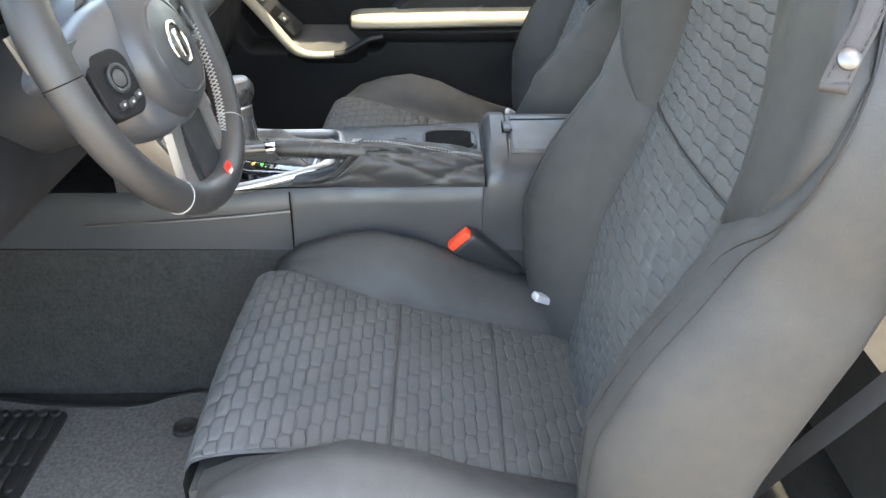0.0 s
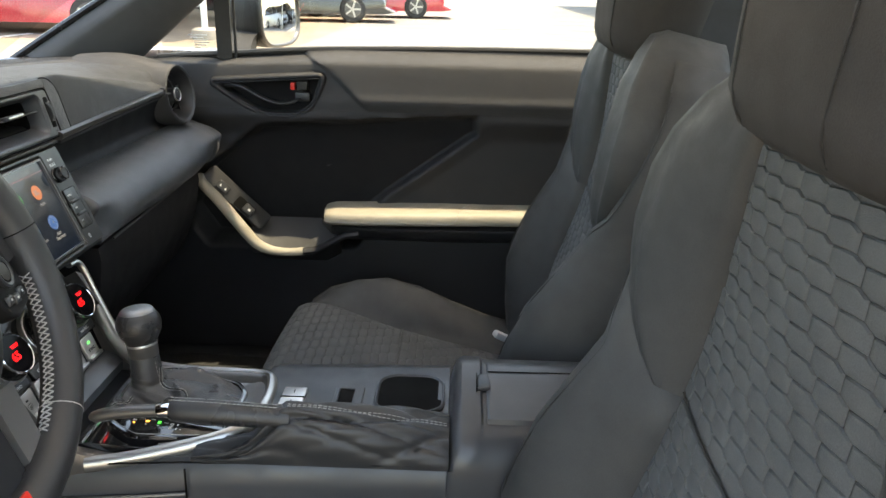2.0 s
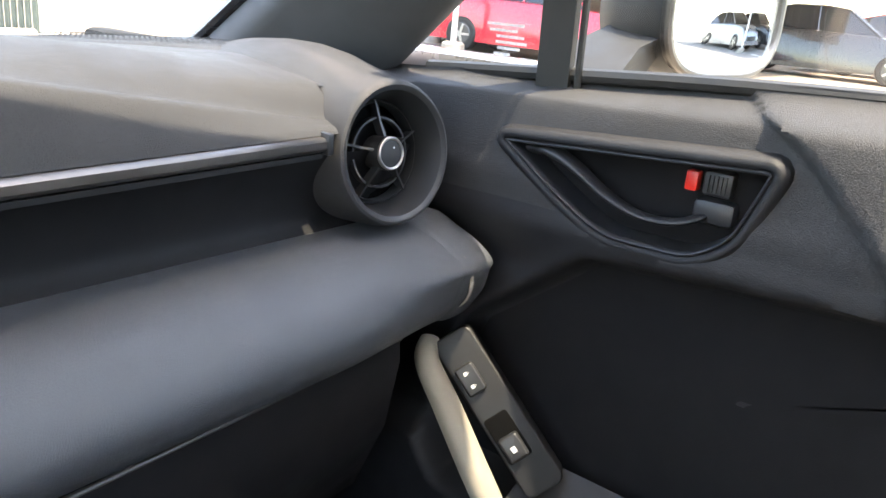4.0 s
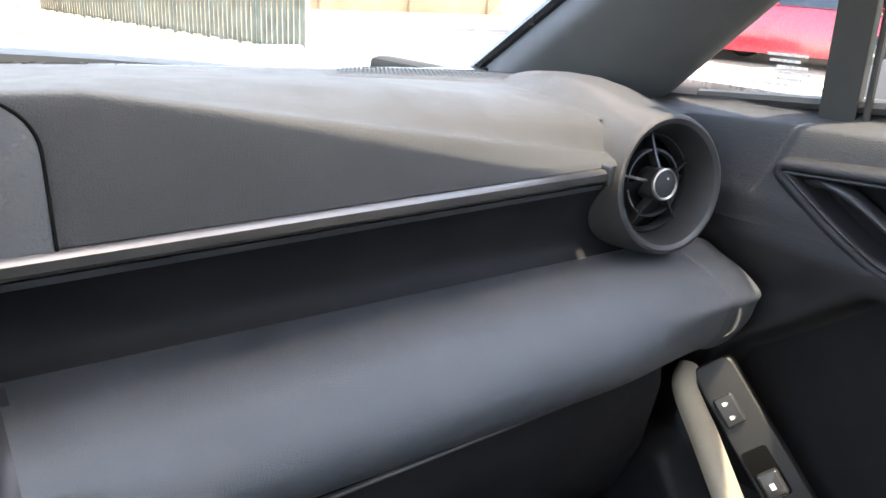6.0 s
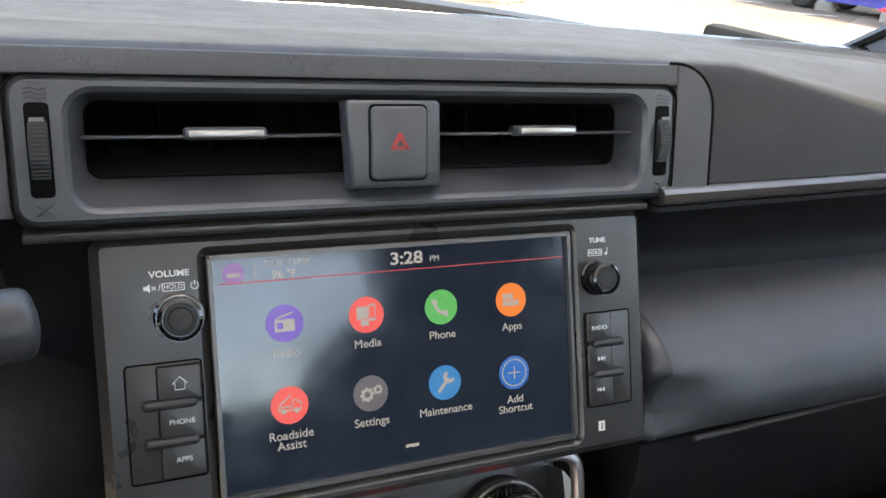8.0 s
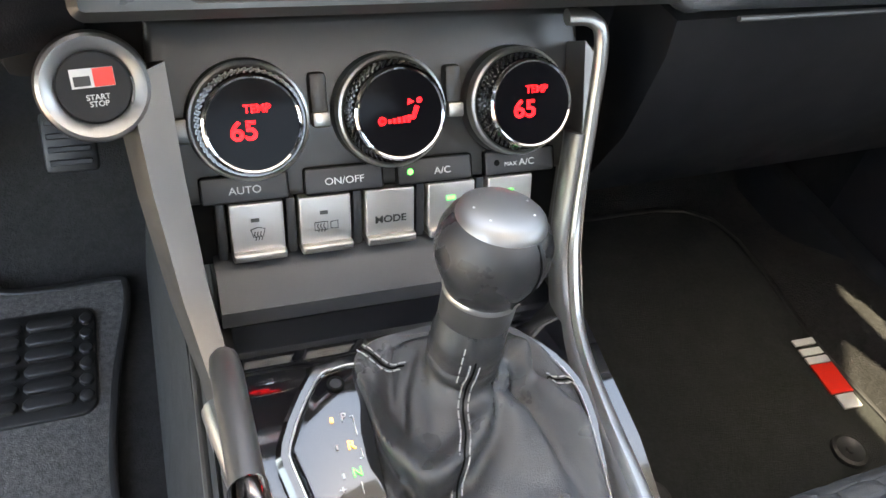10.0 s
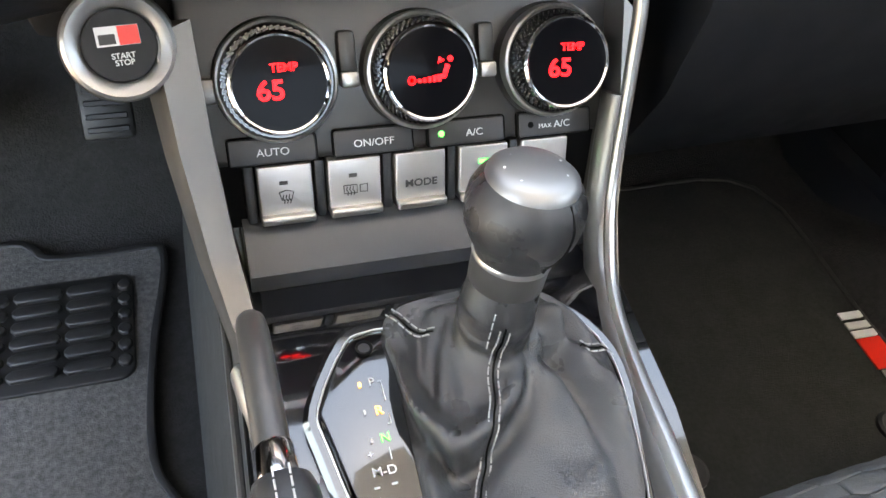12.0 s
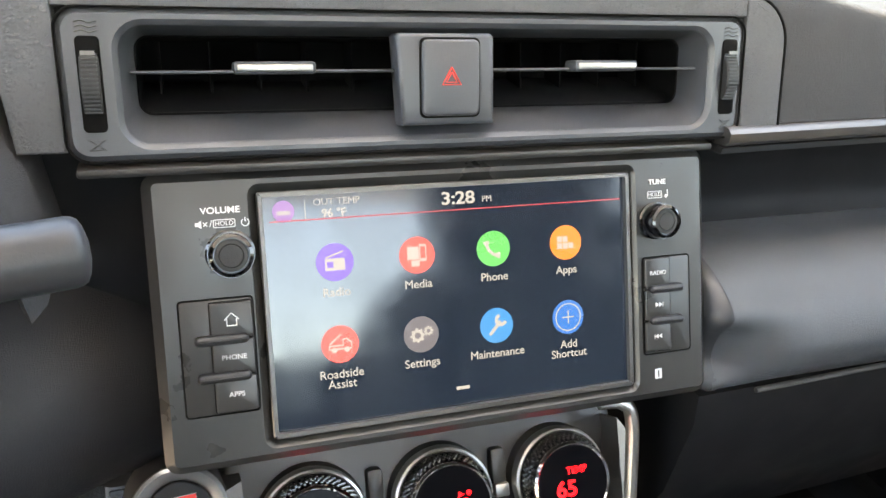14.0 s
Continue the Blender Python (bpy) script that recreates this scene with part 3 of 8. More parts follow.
for k in range(5):
    part("slider_rib", rbox((0.002, 0.001, 0.012), (0.7045, -0.158 - 0.003 * k, 0.6605), 0.0), M_RUBBER, door)
part("lock_flag", rbox((0.010, 0.009, 0.014), (0.709, -0.1460, 0.6600), 0.0015), M_RED, door, "red lock marker")

# armrest pad: warm grey cap with a stitched dark flank
def arm_ring(y, w, h, z0):
    return [Vector((0.712, y, z0 - 0.020)), Vector((0.712 - w * 0.6, y, z0 - 0.021)), Vector((0.712 - w, y, z0 - 0.014)), Vector((0.712 - w - 0.004, y, z0 - 0.004)),
            Vector((0.712 - w + 0.002, y, z0 + h * 0.7)), Vector((0.712 - w * 0.7, y, z0 + h)), Vector((0.712 - w * 0.3, y, z0 + h)), Vector((0.712, y, z0 + h))]
AR = [(-0.205, 0.030, 0.002, 0.422), (-0.212, 0.070, 0.006, 0.422), (-0.228, 0.082, 0.010, 0.422), (-0.30, 0.084, 0.011, 0.423), (-0.40, 0.083, 0.011, 0.425), (-0.46, 0.080, 0.011, 0.426), (-0.52, 0.074, 0.011, 0.426), (-0.66, 0.070, 0.011, 0.428), (-0.74, 0.066, 0.010, 0.430)]
part("armrest", loft([smoothed(arm_ring(*a), 3, True) for a in AR]), M_BEIGE, door, "warm grey padded armrest with double stitching")
for dz in (0.0, 0.006):
    part("stitching", dashes(smoothed([(0.712 - w - 0.0062, y, z0 - 0.006 + dz) for y, w, h, z0 in AR[1:6]] + [(0.63, -0.475, 0.447), (0.645, -0.50, 0.456)], 6), rad=0.0005), M_BEIGE if dz else M_THREAD, door, "light seam stitches")
under = loft([smoothed([Vector((0.715, y, 0.408)), Vector((0.638 + o, y, 0.406)), Vector((0.633 + o, y, 0.395)), Vector((0.655 + o, y, 0.372)), Vector((0.715, y, 0.365))], 3, True) for y, o in ((-0.20, 0.05), (-0.225, 0.012), (-0.26, 0.0), (-0.45, 0.0), (-0.60, 0.006), (-0.74, 0.01))])
part("armrest_base", under, M_DOOR, door, "black plastic armrest base")
# pull handle: a slanting bar that sweeps into the pocket rim
PU = smoothed([(0.655, 0.030, 0.492), (0.640, 0.020, 0.480), (0.634, -0.010, 0.450), (0.632, -0.050, 0.400), (0.634, -0.078, 0.365), (0.638, -0.105, 0.350), (0.641, -0.140, 0.346), (0.643, -0.170, 0.348)], 7)
part("pull_handle", tube(PU, [0.0085 + 0.0035 * math.sin(math.pi * min(1, i / 40)) for i in range(len(PU))], 10, flat=0.75), M_BEIGE, door, "warm grey grained pull handle")
PU2 = smoothed([(0.643, -0.168, 0.348), (0.644, -0.195, 0.352), (0.640, -0.22, 0.366), (0.637, -0.25, 0.384), (0.636, -0.28, 0.390)], 6)
part("pocket_rim", tube(PU2, 0.0095, 10, flat=0.75), M_DOOR, door, "black rim of the door pocket")
pock = loft([[(0.70, y, 0.40), (0.648, y, 0.352 + d), (0.650, y, 0.335 + d), (0.70, y, 0.30)] for y, d in ((-0.06, 0.02), (-0.10, 0.0), (-0.18, 0.0), (-0.24, 0.03))])
part("door_pocket", pock, M_RUBBER, door, "black moulded pocket under the pull handle")
# switch plate behind the pull handle
MS = basis((0.661, -0.026, 0.4515), (0.10, -0.69, -0.72), (0.513, -0.569, 0.617))
sp = slab(rounded(0.150, 0.036, 0.008, 6, 0.012, 0.006), -0.025, 0.0, 0.002, MS)
switch = part("switch_plate", sp, M_RUBBER, door, "black plate with window switches")
part("lock_switch", slab(rounded(0.026, 0.017, 0.003), 0.0, 0.005, 0.002, MS @ Matrix.Translation((-0.022, 0.002, 0))), M_PLASTIC, switch, "rocker with two padlock marks")
for dx in (-0.006, 0.006):
    part("padlock_mark", rbox((0.0032, 0.003, 0.0006), (-0.022 + dx, 0.001, 0.0053), 0.0, m=MS), M_WHITE, switch)
    part("padlock_mark", tube([(-0.022 + dx - 0.001, 0.0025, 0.0053), (-0.022 + dx, 0.0045, 0.0053), (-0.022 + dx + 0.001, 0.0025, 0.0053)], 0.0003, 5, m=MS), M_WHITE, switch)
part("switch_well", slab(rounded(0.042, 0.022, 0.003), 0.0, 0.0008, 0.0004, MS @ Matrix.Translation((0.034, 0.002, 0))), M_BLACK, switch)
part("window_switch", slab(rounded(0.022, 0.018, 0.003), 0.0, 0.007, 0.003, MS @ Matrix.Translation((0.043, 0.002, 0))), M_PLASTIC, switch, "window switch with a small mark")
part("window_mark", rbox((0.005, 0.004, 0.0005), (0.044, 0.002, 0.0072), 0.0, m=MS), M_WHITE, switch)

# side glass, the divider bar, its frame
side_g = heightfield(span(0.11, -0.86, 16), span(0.0, 1.0, 8), lambda y, t: (0.738 - 0.115 * t * t - 0.01 * t, y - 0.0, 0.70 + 0.36 * t))
sw = tagged(part("window_2", side_g, M_GLASS), "clear passenger side window", "side window", kind="structure")
bar = loft([[(x - o, y - o * 0.3, z) for x, y in ((0.728, 0.002), (0.740, 0.004), (0.742, -0.024), (0.730, -0.026))] for z, o in ((0.70, 0.0), (0.80, 0.012), (0.95, 0.06), (1.05, 0.11))])
part("divider_bar", bar, M_RUBBER, sw, "black upright between quarter light and side window")
for k, (ya, yb) in enumerate(((0.056, 0.020), (0.053, 0.026), (0.046, 0.019), (0.046, 0.016), (0.044, 0.022), (0.047, 0.031))):
    part("glass_mark", rbox((0.0006, ya - yb, 0.0022), (0.7295, (ya + yb) / 2, 0.7485 - 0.0047 * k), 0.0), M_GLASSMARK, sw, "faint white marking on the glass")
part("divider_seal", tube([(0.733, -0.033, 0.70), (0.722, -0.036, 0.80), (0.675, -0.052, 0.95)], 0.003, 8), M_RUBBER, sw, "rubber glass channel")
seal = tube(smoothed([(0.737, 0.12, 0.705), (0.737, 0.0, 0.714), (0.737, -0.2, 0.727), (0.737, -0.5, 0.734), (0.735, -0.86, 0.736)], 6), 0.006, 8)
part("window_seal", seal, M_RUBBER, sw, "rubber strip at the foot of the glass")


# ---- the dashboard ----
dash = thing("dashboard", "dark grained dashboard with a slim metal trim strip", "dashboard", (0, 0, 0))

def pad_profile(x):
    """Upper pad from windscreen to trim strip, as (y, z)."""
    far = 0.745 - 0.72 * x * x
    e = step01(abs(x), 0.30, 0.62)
    k = min(1.0, max(0.0, (x - 0.20) / 0.35))
    back = [(far, 0.664), (far * 0.5 + 0.19, 0.694), (0.33, 0.706 - 0.006 * e), (0.22, 0.718 - 0.010 * e), (0.15, 0.728 - 0.014 * e - 0.006 * k)]
    near_hood = [(0.105, 0.7335), (0.075, 0.7355), (0.0540, 0.7360), (0.0460, 0.7350), (0.0420, 0.7310), (0.0378, 0.7195), (0.0322, 0.700), (0.0288, 0.686), (0.0253, 0.672)]
    near_vent = [(0.105, 0.719 - 0.016 * e), (0.075, 0.699), (0.060, 0.6805), (0.0555, 0.678), (0.0535, 0.677), (0.051, 0.676), (0.048, 0.6755), (0.0450, 0.674), (0.043, 0.672)]
    return back + [(a[0] + (b[0] - a[0]) * k, a[1] + (b[1] - a[1]) * k) for a, b in zip(near_hood, near_vent)]      # the crest falls towards the passenger end

xs = span(0.1515, 0.558, 26)
part("upper_pad", loft([smoothed([(x, y, z) for y, z in pad_profile(x)], 4) for x in xs], cyclic=False), M_PAD, dash, "soft grained upper pad", 60)
# the rest of the dash top runs across the car
xs = span(-0.66, 0.1515, 30)
part("dash_top", loft([smoothed([(x, y, z) for y, z in pad_profile(x)][:7], 4) for x in xs], cyclic=False), M_PAD, dash, "grained dash top behind the vents", 60)
xs = span(0.540, 0.665, 9)
part("dash_corner", loft([smoothed([(x, y, z) for y, z in pad_profile(x)][:7], 4) for x in xs], cyclic=False), M_PAD, dash, "grained dash end at the pillar", 60)
# trim strip
SX = span(0.147, 0.532, 14)
def strip_y(x):
    a, b = pad_profile(0.187)[-1][0], pad_profile(0.532)[-1][0]
    return a + (b - a) * (x - 0.187) / 0.345 - 0.0062
part("trim_strip", loft([[(x, strip_y(x) + dy, z) for dy, z in ((0.012, 0.6718), (0.003, 0.6712), (0.0005, 0.6690), (0.0005, 0.6645), (0.003, 0.6620), (0.012, 0.6605))] for x in SX]), M_STRIP, dash, "slim brushed metal trim strip")
part("strip_end", rbox((0.006, 0.014, 0.015), (0.5345, strip_y(0.53) + 0.006, 0.667), 0.002), M_PLASTIC, dash, "dark end cap of the strip")
part("trim_shadow_lip", loft([[(x, strip_y(x) + dy, z) for dy, z in ((0.014, 0.661), (0.004, 0.6605), (0.005, 0.6570), (0.014, 0.656))] for x in SX]), M_PLASTIC, dash)
# dark recess under the strip, shelf, nose and glovebox front
def shelf_profile(x):
    e = step01(x, 0.50, 0.640)
    k = step01(x, 0.19, 0.155)
    return [(0.048, 0.657), (0.060, 0.635), (0.064, 0.612), (0.056, 0.600), (0.030, 0.597 - 0.004 * e), (0.005, 0.590 - 0.006 * e), (-0.014, 0.577 - 0.006 * e), (-0.024 + 0.012 * e + 0.02 * k, 0.560), (-0.022 + 0.014 * e + 0.02 * k, 0.543), (-0.012 + 0.012 * e, 0.530), (-0.004 + 0.010 * e, 0.524)]
xs = span(0.152, 0.632, 26)
# recess colour includes the shade under the strip
part("recess_panel", loft([smoothed([(x, y, z) for y, z in shelf_profile(x)[:4]] + [(x, 0.050, 0.5975)], 4) for x in span(0.140, 0.632, 26)], cyclic=False), M_RECESS, dash, "dull panel under the strip, blackened for shade", 60)
part("shelf", loft([smoothed([(x, y, z) for y, z in shelf_profile(x)[3:]], 5) for x in xs], cyclic=False), M_SHELF, dash, "deep padded shelf with a rounded nose", 60)
part("glovebox_lip", tube(smoothed([(0.185, -0.011, 0.5225), (0.30, -0.006, 0.5215), (0.45, 0.000, 0.521), (0.586, 0.006, 0.522)], 6), 0.0017, 8), M_GUN, dash, "fine bright edge of the glovebox lid")
gb = loft([[(x, y + e, z) for y, z in ((0.002, 0.520), (0.000, 0.500), (0.010, 0.44), (0.04, 0.37), (0.10, 0.33), (0.3, 0.32), (0.3, 0.52))] for x, e in ((0.15, -0.008), (0.30, -0.004), (0.45, 0.002), (0.592, 0.010), (0.612, 0.03))])
# lid coloured near-black for the shade below the dash
part("glovebox_lid", gb, M_RECESS, dash, "glovebox front darkened for shade")
ring_e = smoothed([(0, y, z) for y, z in shelf_profile(0.632)[3:]] + [(0, 0.03, 0.528), (0, 0.075, 0.545), (0, 0.085, 0.58)], 4, True)
endcap = loft([[(x, 0.022 + (q.y - 0.022) * k, 0.563 + (q.z - 0.563) * k) for q in ring_e] for x, k in ((0.626, 0.97), (0.6315, 1.015), (0.640, 1.03), (0.652, 1.03), (0.664, 1.0), (0.673, 0.92), (0.679, 0.78), (0.682, 0.5))])
part("shelf_end", endcap, M_SHELF, dash, "rounded end of the shelf", 60)
# a pale sliver added as the crescent of sun on the shelf end
CR = smoothed([(0.640, -0.006, 0.579), (0.6415, -0.0125, 0.570), (0.642, -0.0145, 0.558), (0.641, -0.013, 0.546), (0.639, -0.007, 0.537)], 5)
part("sun_crescent", tube(CR, [0.0003 + 0.0014 * math.sin(math.pi * i / (len(CR) - 1)) for i in range(len(CR))], 8), M_BEIGE, dash, "small pale crescent standing for sunlight on the shelf end")
ring_l = smoothed([(0, y, z) for y, z in shelf_profile(0.160)[3:]] + [(0, 0.03, 0.528), (0, 0.075, 0.545), (0, 0.075, 0.58)], 4, True)
flank = loft([[(x, 0.022 + (q.y - 0.022) * k, 0.563 + (q.z - 0.563) * k) for q in ring_l] for x, k in ((0.156, 0.985), (0.1515, 0.985), (0.147, 0.95), (0.1435, 0.86), (0.1415, 0.6))])
part("shelf_flank", flank, M_SATIN, dash, "rounded inboard end of the shelf", 60)

# speaker grille in the far corner of the dash top
def top_z(x, y):
    pr = smoothed([(0, b, c) for b, c in pad_profile(x)], 4)
    for a, b in zip(pr, pr[1:]):
        if b.y <= y <= a.y:
            return a.z + (b.z - a.z) * (a.y - y) / (a.y - b.y + 1e-9)
    return pr[0].z
GR = [(0.470, 0.345), (0.525, 0.405), (0.590, 0.400), (0.640, 0.330), (0.648, 0.235), (0.625, 0.190), (0.565, 0.205), (0.500, 0.275)]
gr = [(q.x, q.y) for q in smoothed([(a, b, 0) for a, b in GR], 5, True)]
gcx, gcy = 0.568, 0.300

def grille_z(x, y, k):
    return top_z(x, y) + 0.0075 * (1 - k ** 3) ** 0.6 - 0.0015 * k
rings_g = []
for k in (1.0, 0.985, 0.96, 0.92, 0.85, 0.7, 0.5, 0.25, 0.02):
    rings_g.append([(gcx + (x - gcx) * k, gcy + (y - gcy) * k, grille_z(gcx + (x - gcx) * k, gcy + (y - gcy) * k, k)) for x, y in gr])
grille = part("speaker_grille", loft(rings_g, caps=False), M_PAD, dash, "slightly raised perforated speaker cover", 60)
dots = bmesh.new()
for i in range(44):
    for j in range(58):
        x, y = 0.462 + i * 0.0046 + (j % 2) * 0.0023, 0.185 + j * 0.0040
        d = inside(gr, x, y)
        if d > 0.012 and d < 0.060:
            kk = max(0.0, 1 - d / 0.085)
            z = grille_z(x, y, kk) + 0.0012
            vs = [dots.verts.new((x + 0.0015 * math.cos(a), y + 0.0015 * math.sin(a), z)) for a in (0, 1.05, 2.09, 3.14, 4.19, 5.24)]
            dots.faces.new(vs)
tagged(part("holes", dots, M_BLACK, grille), "rows of small round holes", kind="stuff")
part("light_sensor", rbox((0.019, 0.008, 0.002), (-0.015, 0.064, 0.7342), 0.0008), M_RUBBER, dash, "tiny dark light sensor")

# round vent at the passenger end
MV = basis((0.597, 0.034, 0.655), (0.985, -0.12, 0.02), (0.0, 0.14, 0.99))
def cowl_ring(w, ul, ur, vu, vd, n=64):
    """An egg-shaped ring across the vent's axis, w metres towards the cabin."""
    out = []
    for k in range(n):
        a = 2 * math.pi * k / n
        c, s_ = math.cos(a), math.sin(a)
        out.append(((ur if c > 0 else ul) * c, (vu if s_ > 0 else vd) * s_, w))
    return out
cowl_b = loft([cowl_ring(*r) for r in ((-0.170, 0.100, 0.070, 0.088, 0.050), (-0.130, 0.092, 0.070, 0.086, 0.050), (-0.095, 0.092, 0.068, 0.0815, 0.050), (-0.065, 0.080, 0.064, 0.074, 0.051), (-0.042, 0.0690, 0.0600, 0.0655, 0.0520), (-0.022, 0.0600, 0.0560, 0.0580, 0.0530), (-0.008, 0.0540, 0.0540, 0.0545, 0.0535), (-0.001, 0.0530, 0.0530, 0.0532, 0.0528), (0.0030, 0.0512, 0.0512, 0.0512, 0.0512), (0.0040, 0.0492, 0.0492, 0.0492, 0.0492), (0.0025, 0.0465, 0.0465, 0.0465, 0.0465), (-0.003, 0.0445, 0.0445, 0.0445, 0.0445), (-0.020, 0.0405, 0.0405, 0.0405, 0.0405), (-0.030, 0.0385, 0.0385, 0.0385, 0.0385))], caps=False, m=MV)
vent = part("round_vent", cowl_b, M_PAD, dash, "round end vent in a grained cowl")
# vent back in near-black, painting the shade inside
part("vent_back", lathe([(0.0, -0.036), (0.0388, -0.036), (0.0388, -0.030)], 40, MV, caps=False), M_BLACK, vent, "throat painted black for shade")
part("vent_liner", lathe([(0.0482, 0.0036), (0.0455, 0.0020), (0.0434, -0.004), (0.0392, -0.022)], 48, MV, caps=False), M_PLASTIC, vent, "satin inner ring")
part("vent_cage", lathe([(0.0385, -0.029), (0.0385, -0.020), (0.0365, -0.018), (0.0355, -0.020), (0.0355, -0.029)], 40, MV, caps=False), M_PLASTIC, vent)
part("vent_ring", lathe([(0.0262, -0.022), (0.0262, -0.016), (0.0246, -0.016), (0.0246, -0.022)], 40, MV, caps=False), M_PLASTIC, vent, "thin middle ring")
for a in (92, 20, 164, 236, 308):
    r = radians(a)
    d, s = Vector((math.cos(r), math.sin(r), 0)), Vector((-math.sin(r), math.cos(r), 0))
    part("spoke", loft([[d * q + s * w + Vector((0, 0, z)), d * q - s * w + Vector((0, 0, z)), d * q - s * w + Vector((0, 0, z - 0.008)), d * q + s * w + Vector((0, 0, z - 0.008))] for q, w, z in ((0.010, 0.0012, -0.008), (0.022, 0.0009, -0.013), (0.038, 0.0007, -0.017))], m=MV), M_PLASTIC, vent)
hubm = part("vent_knob", lathe([(0.0125, -0.022), (0.0125, -0.006), (0.0118, -0.0045)], 32, MV), M_PLASTIC, vent, "black knob")
part("knob_ring", lathe([(0.0122, -0.006), (0.0122, -0.0035), (0.0112, -0.0028), (0.0102, -0.0035), (0.0102, -0.006)], 32, MV, caps=False), M_SILVER, vent, "satin silver ring")
part("knob_face", lathe([(0.0, -0.0036), (0.0098, -0.0040), (0.0102, -0.006)], 32, MV, caps=False), M_PLASTIC, vent)
part("knob_dot", lathe([(0.0, 0.0), (0.0009, -0.0003)], 8, MV @ Matrix.Translation((0.003, 0.004, -0.0034)), caps=False), M_WHITE, vent)

# ---- centre vents ----
VT = radians(14)
MC = basis((0.0, 0.030, 0.6955), (1, 0, 0), (0, math.sin(VT), math.cos(VT)))   # local z points at the cabin
vents = thing("centre_vents", "black plastic centre vent panel with two outlets", "air vent")
plate_o = rounded(0.3165, 0.0590, 0.0085, 6, -0.0035, -0.0005)
half = rounded(0.2755, 0.0465, 0.0100, 6, -0.0025, -0.0005)
mouth = rounded(0.2655, 0.0330, 0.0060, 6, -0.0025, 0.0030)
part("vent_plate", ring_plate(plate_o, half, -0.03, 0.0, 0.0022, MC, depth=-0.003), M_VENT, vents, "satin black vent surround")
part("plate_gap", tube([(x, y, 0.0) for x, y in shrink(plate_o, -0.0004)], 0.0006, 5, closed=True, m=MC), M_BLACK, vents, "fine dark joint round the panel")
part("plate_step", loft([[(x, y, w) for x, y in o] for o, w in ((shrink(half, -0.0005), -0.0015), (half, -0.003), (mouth, -0.016), (mouth, -0.024))], caps=False, m=MC), M_VENT, vents, "sloped sill inside the outlet", 50)
# duct walls and back coloured near-black for the shade within
part("duct_wall", ring_plate(shrink(mouth, -0.0015), shrink(mouth, 0.0008), -0.080, -0.020, 0.0004, MC), M_BLACK, vents, "duct walls painted black for shade")
part("vent_cavity", slab(rounded(0.272, 0.040, 0.008, 6, -0.003, 0.002), -0.080, -0.074, 0.001, MC), M_BLACK, vents, "duct back painted black for shade")
for x0, x1, tab in ((-0.1370, -0.0270, -0.0800), (0.0165, 0.1310, 0.0760)):
    part("vane", rbox((x1 - x0, 0.0014, 0.014), ((x0 + x1) / 2, 0.0045, -0.012), 0.0006, 1, m=MC), M_VENT, vents, "thin horizontal vane")
    tb = part("vane_tab", rbox((0.0340, 0.0052, 0.012), (tab, 0.0060, -0.005), 0.0016, 2, m=MC), M_VENT, vents, "sliding tab with a silver face")
    part("tab_face", rbox((0.0310, 0.0030, 0.0012), (tab, 0.0060, 0.0012), 0.0006, 2, m=MC), M_SILVER, tb, "satin silver face")
    for k in range(5):
        xx = x0 + (x1 - x0) * (k + 0.5) / 5
        part("upright_vane", rbox((0.0010, 0.030, 0.018), (xx, 0.003, -0.052), 0.0, 1, m=MC), M_BLACK, vents)
hz = part("hazard_block", slab([(x, y) for x, y in ((0.0176, -0.0195), (0.0172, 0.0190), (0.0155, 0.0205), (-0.0270, 0.0205), (-0.0284, 0.0190), (-0.0262, -0.0195))], -0.010, 0.0024, 0.0022, MC), M_VENT, vents, "plastic block with the warning switch")
part("hazard_gap", slab(rounded(0.0285, 0.0350, 0.003, 4, -0.0040, 0.0012), 0.001, 0.0028, 0.0003, MC), M_BLACK, hz)
part("hazard_button", slab(rounded(0.0268, 0.0330, 0.0028, 5, -0.0040, 0.0012), 0.001, 0.0048, 0.0012, MC), M_VENT, hz, "square black push button")
for rr, th in ((0.0050, 0.0004), (0.0029, 0.00036)):
    tri = [(-0.004 + rr * math.cos(radians(a)), 0.0008 + rr * math.sin(radians(a)), 0.0049) for a in (90, 210, 330)]
    part("warning_triangle", tube([tri[0], tri[1], tri[2], tri[0]], th, 4, m=MC), M_HAZARD, hz, "red outlined triangle")
